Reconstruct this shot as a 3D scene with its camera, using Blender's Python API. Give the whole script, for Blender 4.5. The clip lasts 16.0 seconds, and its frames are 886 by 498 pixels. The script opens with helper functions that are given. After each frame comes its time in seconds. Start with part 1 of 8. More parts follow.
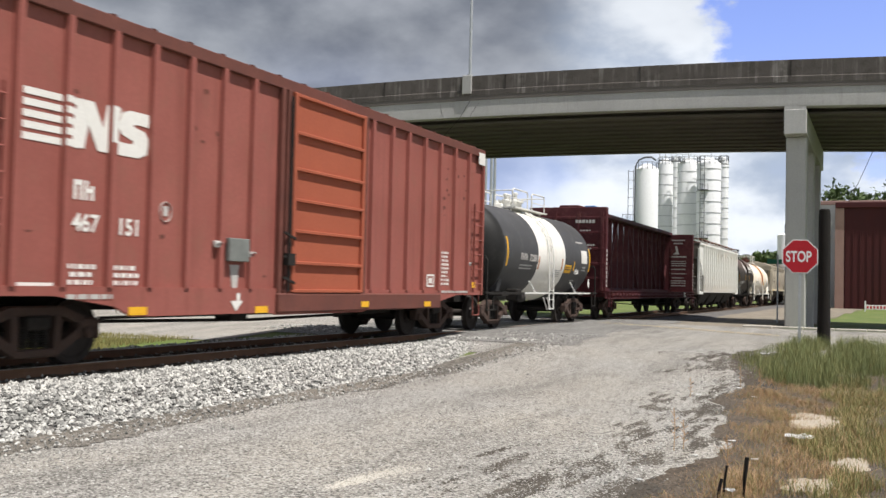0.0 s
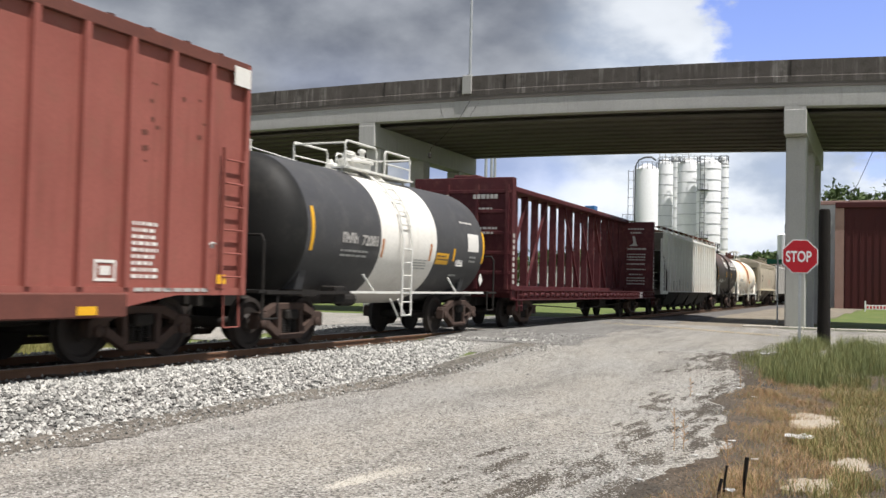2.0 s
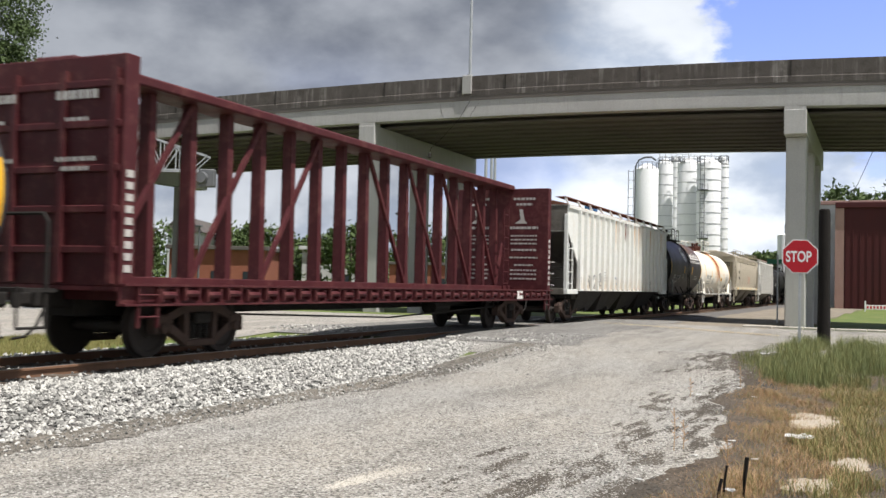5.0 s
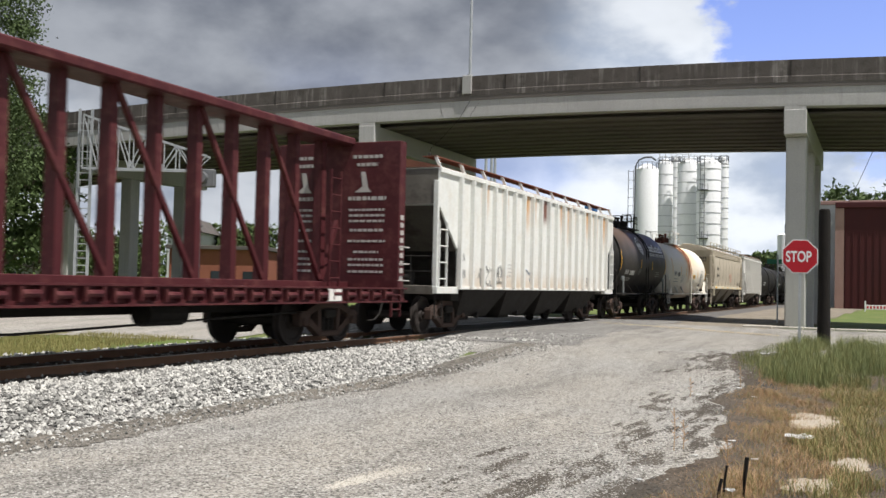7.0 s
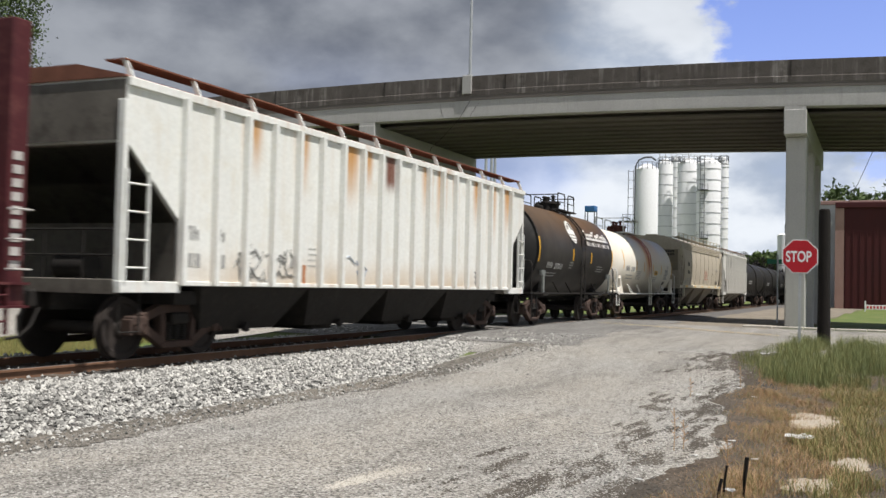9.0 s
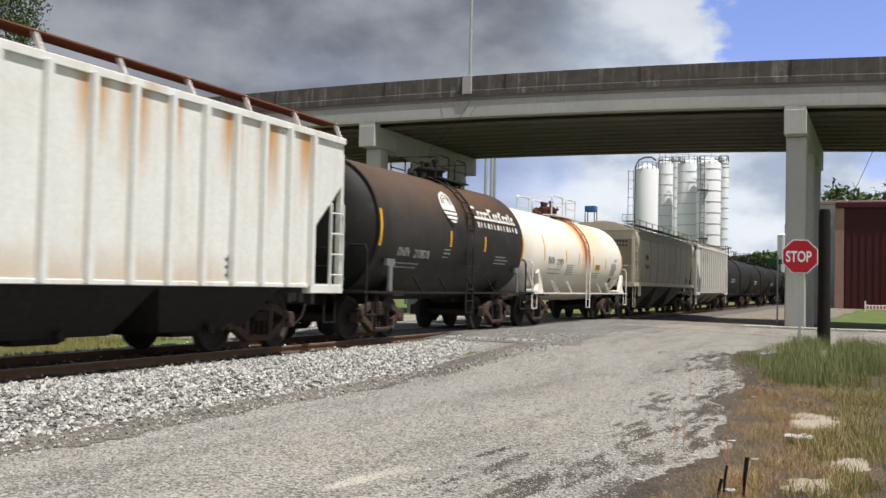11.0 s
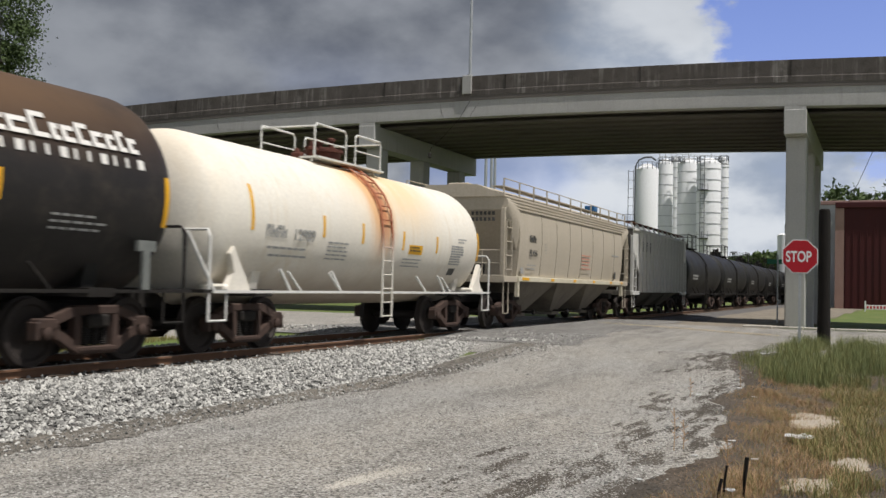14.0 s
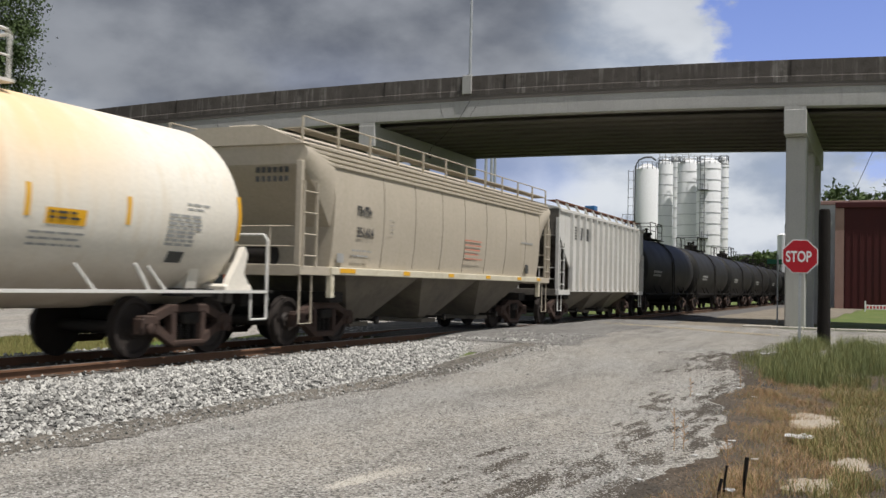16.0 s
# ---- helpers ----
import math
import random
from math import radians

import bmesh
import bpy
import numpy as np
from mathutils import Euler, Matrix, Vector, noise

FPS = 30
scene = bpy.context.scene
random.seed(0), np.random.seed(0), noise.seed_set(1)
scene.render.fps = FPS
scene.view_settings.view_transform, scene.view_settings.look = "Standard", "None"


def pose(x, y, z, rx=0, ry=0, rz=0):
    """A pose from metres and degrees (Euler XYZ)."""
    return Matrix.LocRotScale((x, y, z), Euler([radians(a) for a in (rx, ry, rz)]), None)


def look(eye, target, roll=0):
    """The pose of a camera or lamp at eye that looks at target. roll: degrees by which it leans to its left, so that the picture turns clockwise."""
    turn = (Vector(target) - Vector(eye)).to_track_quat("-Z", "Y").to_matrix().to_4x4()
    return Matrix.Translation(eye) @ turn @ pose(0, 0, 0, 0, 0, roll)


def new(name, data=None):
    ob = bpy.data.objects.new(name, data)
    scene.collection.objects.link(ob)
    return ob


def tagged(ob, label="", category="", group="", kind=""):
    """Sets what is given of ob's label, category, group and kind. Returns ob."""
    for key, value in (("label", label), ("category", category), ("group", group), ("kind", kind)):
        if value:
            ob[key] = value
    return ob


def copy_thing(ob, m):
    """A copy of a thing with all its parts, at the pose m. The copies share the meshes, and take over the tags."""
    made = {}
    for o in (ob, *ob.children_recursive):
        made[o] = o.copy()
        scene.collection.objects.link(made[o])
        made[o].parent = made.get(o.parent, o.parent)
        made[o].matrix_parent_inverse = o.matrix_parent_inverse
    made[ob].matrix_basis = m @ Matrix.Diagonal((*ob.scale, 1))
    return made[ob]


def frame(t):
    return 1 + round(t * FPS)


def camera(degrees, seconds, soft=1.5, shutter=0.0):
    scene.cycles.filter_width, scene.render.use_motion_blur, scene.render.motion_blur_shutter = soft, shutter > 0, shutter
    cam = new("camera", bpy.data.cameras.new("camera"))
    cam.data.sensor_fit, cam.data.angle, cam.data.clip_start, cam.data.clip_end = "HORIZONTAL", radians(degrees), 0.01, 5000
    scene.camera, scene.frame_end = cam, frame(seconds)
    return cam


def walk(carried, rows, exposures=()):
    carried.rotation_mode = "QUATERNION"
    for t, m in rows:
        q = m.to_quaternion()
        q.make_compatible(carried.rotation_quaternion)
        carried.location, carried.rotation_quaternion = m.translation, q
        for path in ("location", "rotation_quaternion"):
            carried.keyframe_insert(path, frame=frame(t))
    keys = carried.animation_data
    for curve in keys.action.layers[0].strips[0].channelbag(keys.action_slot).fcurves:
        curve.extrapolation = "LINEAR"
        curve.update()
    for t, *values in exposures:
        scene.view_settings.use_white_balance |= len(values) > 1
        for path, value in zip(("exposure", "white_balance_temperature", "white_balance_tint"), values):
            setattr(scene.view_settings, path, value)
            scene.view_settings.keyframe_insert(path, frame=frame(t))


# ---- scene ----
SECONDS = 16.0
SPEED = 5.146          # the train's speed, metres a second, towards -y
EYE = (10.75, 0.0, 1.18)
cam = camera(47.78, SECONDS, soft=1.5, shutter=0.5)
VIEW = look(EYE, (EYE[0] - 40.009, EYE[1] + 91.577, EYE[2] + 3.588), 1.29)
walk(cam, [(0.0, VIEW), (SECONDS, VIEW)],
     exposures=[(0.0, 0.24), (3.5, 0.30), (4.2, 0.36), (7.0, 0.22), (9.0, 0.09), (11.5, 0.05), (12.5, 0.14), (13.5, -0.08), (14.5, -0.32), (15.5, -0.3), (16.0, -0.2)])

# ---- sky and sun ----
SUN_TO = Vector((0.43, -0.11, 1.0)).normalized()
sun = new("sun", bpy.data.lights.new("sun", "SUN"))
sun.data.energy, sun.data.angle, sun.data.color = 5.6, radians(0.55), (1.0, 0.958, 0.915)
sun.matrix_world = look(SUN_TO * 100, (0, 0, 0))


def sky():
    """Broken cloud: a dark bank of cumulus, bright edges and a blue gap."""
    w = bpy.data.worlds.new("world")
    scene.world = w
    w.use_nodes = True
    nt = w.node_tree
    nt.nodes.clear()
    N, L = nt.nodes.new, nt.links.new

    def math_(op, a, b=0.0, c=0.0, clamp=False):
        n = N("ShaderNodeMath")
        n.operation, n.use_clamp = op, clamp
        for i, v in enumerate((a, b, c)):
            if isinstance(v, (int, float)):
                n.inputs[i].default_value = v
            else:
                L(v, n.inputs[i])
        return n.outputs[0]

    def ramp(v, lo, hi):
        n = N("ShaderNodeMapRange")
        n.interpolation_type = "SMOOTHSTEP"
        L(v, n.inputs[0])
        n.inputs[1].default_value, n.inputs[2].default_value = lo, hi
        return n.outputs[0]

    def mix(f, a, b):
        n = N("ShaderNodeMix")
        n.data_type = "RGBA"
        L(f, n.inputs[0])
        for i, v in ((6, a), (7, b)):
            if isinstance(v, tuple):
                n.inputs[i].default_value = (*v, 1)
            else:
                L(v, n.inputs[i])
        return n.outputs[2]

    co = N("ShaderNodeTexCoord").outputs["Generated"]
    sep = N("ShaderNodeSeparateXYZ")
    L(co, sep.inputs[0])
    up = math_("MAXIMUM", sep.outputs[2], 0.0)
    stretch = N("ShaderNodeMapping")
    stretch.inputs["Scale"].default_value = (1, 1, 1.7)
    stretch.inputs["Location"].default_value = (0.35, 0.1, 0.2)
    L(co, stretch.inputs[0])

    def cloud(scale, detail, rough=0.55):
        n = N("ShaderNodeTexNoise")
        n.inputs["Scale"].default_value, n.inputs["Detail"].default_value, n.inputs["Roughness"].default_value = scale, detail, rough
        L(stretch.outputs[0], n.inputs[0])
        return n.outputs[0]

    big, mid = cloud(3.4, 5, 0.5), cloud(8.0, 7, 0.52)

    def toward(v, width):
        d = N("ShaderNodeVectorMath")
        d.operation = "DOT_PRODUCT"
        L(co, d.inputs[0])
        d.inputs[1].default_value = Vector(v).normalized()
        return ramp(d.outputs["Value"], math.cos(radians(width)), 1.0)

    rough_up = math_("ADD", up, math_("MULTIPLY", math_("SUBTRACT", mid, 0.5), 0.14))
    # the dark bank stands high and thickens towards its heart
    bank = math_("ADD", math_("MULTIPLY", ramp(rough_up, 0.12, 0.30), 0.34), math_("MULTIPLY", toward((-0.55, 0.81, 0.26), 22), 0.62))
    # dark cloud added overhead, out of view, to cut the sky's fill light
    bank = math_("ADD", bank, math_("MULTIPLY", ramp(up, 0.30, 0.55), 0.6))
    body = math_("ADD", bank, math_("MULTIPLY", math_("SUBTRACT", big, 0.5), 1.0))
    dark = ramp(body, 0.12, 0.72)
    white = mix(ramp(mid, 0.36, 0.62), (0.45, 0.53, 0.67), (0.95, 1.0, 1.07))
    cloud_col = mix(dark, white, mix(ramp(mid, 0.3, 0.75), (0.17, 0.19, 0.235), (0.40, 0.425, 0.475)))
    nishita = N("ShaderNodeTexSky")
    nishita.sky_type, nishita.sun_disc = "NISHITA", False
    nishita.sun_elevation = math.asin(SUN_TO.z)
    nishita.sun_rotation = math.atan2(SUN_TO.x, SUN_TO.y)
    deep = N("ShaderNodeMix")
    deep.data_type, deep.blend_type = "RGBA", "MULTIPLY"
    deep.inputs[0].default_value = 1.0
    L(nishita.outputs[0], deep.inputs[6])
    deep.inputs[7].default_value = (0.9, 0.86, 1.24, 1)
    # blue gaps
    wisps = math_("ADD", math_("MULTIPLY", math_("SUBTRACT", mid, 0.52), 1.0), math_("MULTIPLY", math_("SUBTRACT", cloud(21.0, 8, 0.62), 0.5), 0.9))
    gap = math_("ADD", toward((0.075, 0.955, 0.31), 16), math_("MULTIPLY", wisps, toward((0.075, 0.955, 0.31), 22)))
    low = math_("MULTIPLY", ramp(math_("SUBTRACT", 0.35, up), 0.1, 0.3), ramp(big, 0.52, 0.66))
    blue = math_("MAXIMUM", ramp(gap, 0.22, 0.42), math_("MULTIPLY", low, 0.55))
    bg1, bg2, ms, out = N("ShaderNodeBackground"), N("ShaderNodeBackground"), N("ShaderNodeMixShader"), N("ShaderNodeOutputWorld")
    L(cloud_col, bg1.inputs[0])
    bg1.inputs[1].default_value = 0.86
    L(deep.outputs[2], bg2.inputs[0])
    bg2.inputs[1].default_value = 0.145
    L(blue, ms.inputs[0])
    L(bg1.outputs[0], ms.inputs[1])
    L(bg2.outputs[0], ms.inputs[2])
    L(ms.outputs[0], out.inputs[0])


sky()

# ---- mesh helpers ----
def box(bm, x0, y0, z0, x1, y1, z1, rot=None, bevel=0.0):
    """A block between two corners; rot turns it about its middle."""
    c = Vector(((x0 + x1) / 2, (y0 + y1) / 2, (z0 + z1) / 2))
    m = Matrix.Translation(c) @ (rot or Matrix.Identity(4)) @ Matrix.Diagonal((abs(x1 - x0), abs(y1 - y0), abs(z1 - z0), 1))
    vs = bmesh.ops.create_cube(bm, size=1.0, matrix=m)["verts"]
    if bevel:
        es = list({e for v in vs for e in v.link_edges})
        bmesh.ops.bevel(bm, geom=es, offset=bevel, segments=1, affect="EDGES")


def beam(bm, a, b, w, h, up=(0, 0, 1)):
    """A bar of section w x h from a to b."""
    a, b = Vector(a), Vector(b)
    d = (b - a).normalized()
    u = Vector(up)
    s = d.cross(u)
    if s.length < 1e-4:
        s = d.cross(Vector((1, 0, 0)))
    s.normalize()
    u = s.cross(d)
    vs = [bm.verts.new(p + s * i * w / 2 + u * j * h / 2) for p in (a, b) for i, j in ((-1, -1), (1, -1), (1, 1), (-1, 1))]
    for f in ((0, 1, 2, 3), (7, 6, 5, 4), (0, 4, 5, 1), (1, 5, 6, 2), (2, 6, 7, 3), (3, 7, 4, 0)):
        bm.faces.new([vs[i] for i in f])


def tube(bm, pts, r, n=6):
    """A round bar along a line of points."""
    pts = [Vector(p) for p in pts]
    rings = []
    for i, p in enumerate(pts):
        d = ((pts[min(i + 1, len(pts) - 1)] - pts[max(i - 1, 0)])).normalized()
        s = d.cross(Vector((0, 0, 1)))
        if s.length < 0.05:
            s = d.cross(Vector((1, 0, 0)))
        s.normalize()
        u = s.cross(d)
        rings.append([bm.verts.new(p + (s * math.cos(k * math.tau / n) + u * math.sin(k * math.tau / n)) * r) for k in range(n)])
    for a, b in zip(rings, rings[1:]):
        for k in range(n):
            bm.faces.new((a[k], a[(k + 1) % n], b[(k + 1) % n], b[k]))
    bm.faces.new(rings[0][::-1])
    bm.faces.new(rings[-1])


def lathe(bm, prof, m, n=40):
    """A turned body: prof holds (along, radius), turned about the local z axis of m."""
    rings = []
    for h, r in prof:
        if r < 1e-5:
            rings.append([bm.verts.new(m @ Vector((0, 0, h)))])
        else:
            rings.append([bm.verts.new(m @ Vector((r * math.cos(k * math.tau / n), r * math.sin(k * math.tau / n), h))) for k in range(n)])
    for a, b in zip(rings, rings[1:]):
        for k in range(n):
            j = (k + 1) % n
            if len(a) == 1 and len(b) == 1:
                continue
            if len(a) == 1:
                bm.faces.new((a[0], b[j], b[k]))
            elif len(b) == 1:
                bm.faces.new((a[k], a[j], b[0]))
            else:
                bm.faces.new((a[k], a[j], b[j], b[k]))
    for ring, flip in ((rings[0], True), (rings[-1], False)):
        if len(ring) > 1:
            bm.faces.new(ring[::-1] if flip else ring)


def prism(bm, outline, m, depth):
    """A flat outline of (u, v) pushed out by depth along the local z of m."""
    a = [bm.verts.new(m @ Vector((u, v, 0))) for u, v in outline]
    b = [bm.verts.new(m @ Vector((u, v, depth))) for u, v in outline]
    bm.faces.new(a[::-1])
    bm.faces.new(b)
    for i in range(len(a)):
        j = (i + 1) % len(a)
        bm.faces.new((a[i], a[j], b[j], b[i]))


ALONG_Y = pose(0, 0, 0, -90, 0, 0)         # local z -> +y
ALONG_X = pose(0, 0, 0, 0, 90, 0)          # local z -> +x


def mesh_of(name, bm, material, smooth=False):
    bmesh.ops.recalc_face_normals(bm, faces=bm.faces)
    me = bpy.data.meshes.new(name)
    bm.to_mesh(me)
    bm.free()
    for mt in (material if isinstance(material, (list, tuple)) else [material]):
        me.materials.append(mt)
    if smooth:
        me.shade_smooth()
        me.set_sharp_from_angle(angle=radians(38))
    return me


def part(name, bm, material, parent=None, label="", smooth=False, at=None):
    ob = new(name, mesh_of(name, bm, material, smooth))
    ob.parent = parent
    if at is not None:
        ob.matrix_basis = at
    if label:
        tagged(ob, label)
    return ob


def pieces(name, bm, material, parent, label="", smooth=False):
    """Each loose piece of bm as a part of its own."""
    bm.verts.index_update()
    left, out = set(bm.verts), []
    while left:
        seed = left.pop()
        isle, edge = [seed], [seed]
        while edge:
            v = edge.pop()
            for e in v.link_edges:
                w = e.other_vert(v)
                if w in left:
                    left.remove(w)
                    isle.append(w)
                    edge.append(w)
        out.append(sorted(isle, key=lambda q: q.index))
    out.sort(key=lambda q: q[0].index)
    for isle in out:
        b2 = bmesh.new()
        twin = {v: b2.verts.new(v.co) for v in isle}
        for f in {f for v in isle for f in v.link_faces}:
            b2.faces.new([twin[v] for v in f.verts])
        part(name, b2, material, parent, label, smooth)
    bm.free()


def again(ob, at, parent=None):
    """The same mesh once more, as an object of its own."""
    o = ob.copy()
    scene.collection.objects.link(o)
    o.parent = parent or ob.parent
    o.matrix_basis = at
    return o


def thing(name, label, category, group="", at=None, kind=""):
    ob = new(name)
    ob.empty_display_size = 0.2
    if at is not None:
        ob.matrix_basis = at
    return tagged(ob, label, category, group, kind)


def writing(name, text, size, material, parent, m, depth=0.004, wide=1.0, bold=0.0, label=""):
    """Letters as a thin mesh; m: text runs along local x, stands along local y, faces local z."""
    cu = bpy.data.curves.new(name, "FONT")
    cu.body, cu.size, cu.extrude, cu.align_x, cu.offset = text, size, depth, "LEFT", bold
    tmp = new("tmp", cu)
    me = bpy.data.meshes.new_from_object(tmp.evaluated_get(bpy.context.evaluated_depsgraph_get()))
    bpy.data.objects.remove(tmp)
    me.materials.clear()
    me.materials.append(material)
    ob = new(name, me)
    ob.parent = parent
    ob.matrix_basis = m @ Matrix.Diagonal((wide, 1, 1, 1))
    if label:
        tagged(ob, label)
    return ob


# ---- materials ----
def paint(name, c1, c2, scale=1.5, fine=40.0, rough=(0.5, 0.75), bump=0.1, metal=0.0, streak=None, streaks=0.0, dirt=None, dirty=0.0, bump_scale=None, spec=0.28, stretch=(1, 1, 1)):
    """A surface whose colour wanders between c1 and c2, with fine grain, relief, drips (streak) and blotches (dirt)."""
    mt = bpy.data.materials.new(name)
    mt.use_nodes = True
    nt = mt.node_tree
    bs = nt.nodes["Principled BSDF"]
    N, L = nt.nodes.new, nt.links.new
    co = N("ShaderNodeTexCoord").outputs["Object"]

    def noise_(s, detail, sc=(1, 1, 1), r=0.6):
        mp, n = N("ShaderNodeMapping"), N("ShaderNodeTexNoise")
        mp.inputs["Scale"].default_value = sc
        L(co, mp.inputs[0])
        L(mp.outputs[0], n.inputs[0])
        n.inputs["Scale"].default_value, n.inputs["Detail"].default_value, n.inputs["Roughness"].default_value = s, detail, r
        return n.outputs[0]

    def span(v, lo, hi, a=0.0, b=1.0):
        n = N("ShaderNodeMapRange")
        L(v, n.inputs[0])
        for i, q in enumerate((lo, hi, a, b)):
            n.inputs[i + 1].default_value = q
        return n.outputs[0]

    def mix(f, a, b, mode="MIX"):
        n = N("ShaderNodeMix")
        n.data_type, n.blend_type = "RGBA", mode
        for i, v in ((0, f), (6, a), (7, b)):
            if isinstance(v, tuple):
                n.inputs[i].default_value = (*v, 1)
            elif isinstance(v, float):
                n.inputs[i].default_value = v
            else:
                L(v, n.inputs[i])
        return n.outputs[2]

    large, grain = noise_(scale, 5, stretch), noise_(fine, 4, stretch)
    col = mix(span(large, 0.3, 0.7), c1, c2)
    col = mix(span(grain, 0.25, 0.75, 0.0, 0.35), col, tuple(0.55 * v for v in c1))
    if streak:
        s = noise_(1.0, 4, (5.0, 5.0, 0.35))
        s2 = noise_(0.6, 2)
        mul = N("ShaderNodeMath")
        mul.operation = "MULTIPLY"
        L(span(s, 0.5, 0.72), mul.inputs[0])
        L(span(s2, 0.35, 0.65), mul.inputs[1])
        col = mix(span(mul.outputs[0], 0, 1, 0, streaks), col, streak)
    if dirt:
        col = mix(span(noise_(scale * 2.7, 8, stretch, 0.7), 0.5, 0.68, 0, dirty), col, dirt)
    L(col, bs.inputs["Base Color"])
    L(span(large, 0.2, 0.8, rough[0], rough[1]), bs.inputs["Roughness"])
    bs.inputs["Metallic"].default_value = metal
    bs.inputs["Specular IOR Level"].default_value = spec
    if bump:
        b = N("ShaderNodeBump")
        b.inputs["Strength"].default_value, b.inputs["Distance"].default_value = bump, 0.02
        L(noise_(bump_scale or fine, 5, stretch), b.inputs["Height"])
        L(b.outputs[0], bs.inputs["Normal"])
    return mt


def stain(mt, colour, y, half, z0, z1, strength=0.9, rag=0.6, fade=1.0):
    """A soft run of dirt or rust in a paint: centred on y, half as wide, full at height z1 and gone at z0."""
    nt = mt.node_tree
    N, L = nt.nodes.new, nt.links.new
    bs = nt.nodes["Principled BSDF"]
    old = bs.inputs["Base Color"].links[0].from_socket
    co = N("ShaderNodeTexCoord").outputs["Object"]
    sep = N("ShaderNodeSeparateXYZ")
    L(co, sep.inputs[0])

    def m(op, a, b=0.0):
        n = N("ShaderNodeMath")
        n.operation = op
        for i, v in enumerate((a, b)):
            if isinstance(v, (int, float)):
                n.inputs[i].default_value = v
            else:
                L(v, n.inputs[i])
        return n.outputs[0]

    def span(v, lo, hi):
        n = N("ShaderNodeMapRange")
        n.interpolation_type = "SMOOTHSTEP"
        L(v, n.inputs[0])
        n.inputs[1].default_value, n.inputs[2].default_value = lo, hi
        return n.outputs[0]

    def ns(scale, sc):
        mp, n = N("ShaderNodeMapping"), N("ShaderNodeTexNoise")
        mp.inputs["Scale"].default_value = sc
        L(co, mp.inputs[0])
        L(mp.outputs[0], n.inputs[0])
        n.inputs["Scale"].default_value, n.inputs["Detail"].default_value = scale, 6
        return n.outputs[0]

    runs = ns(1.0, (2.0, 9.0 / max(0.35, half), 0.5))
    away = m("ADD", m("ABSOLUTE", m("SUBTRACT", sep.outputs[1], y)), m("MULTIPLY", m("SUBTRACT", runs, 0.5), half * rag * 2))
    side_ = span(m("SUBTRACT", half, away), 0.0, half * 0.75 * fade)
    lift = span(m("ADD", sep.outputs[2], m("MULTIPLY", m("SUBTRACT", runs, 0.5), (z1 - z0) * rag * 1.6)), z0, z1) if z1 > z0 else m("SUBTRACT", 1.0, span(m("ADD", sep.outputs[2], m("MULTIPLY", m("SUBTRACT", runs, 0.5), (z0 - z1) * rag * 1.6)), z1, z0))
    f = m("MULTIPLY", m("MULTIPLY", side_, lift), m("MULTIPLY", span(runs, 0.0, 0.5), strength))
    mix = N("ShaderNodeMix")
    mix.data_type = "RGBA"
    L(f, mix.inputs[0])
    L(old, mix.inputs[6])
    mix.inputs[7].default_value = (*colour, 1)
    L(mix.outputs[2], bs.inputs["Base Color"])
    return mt


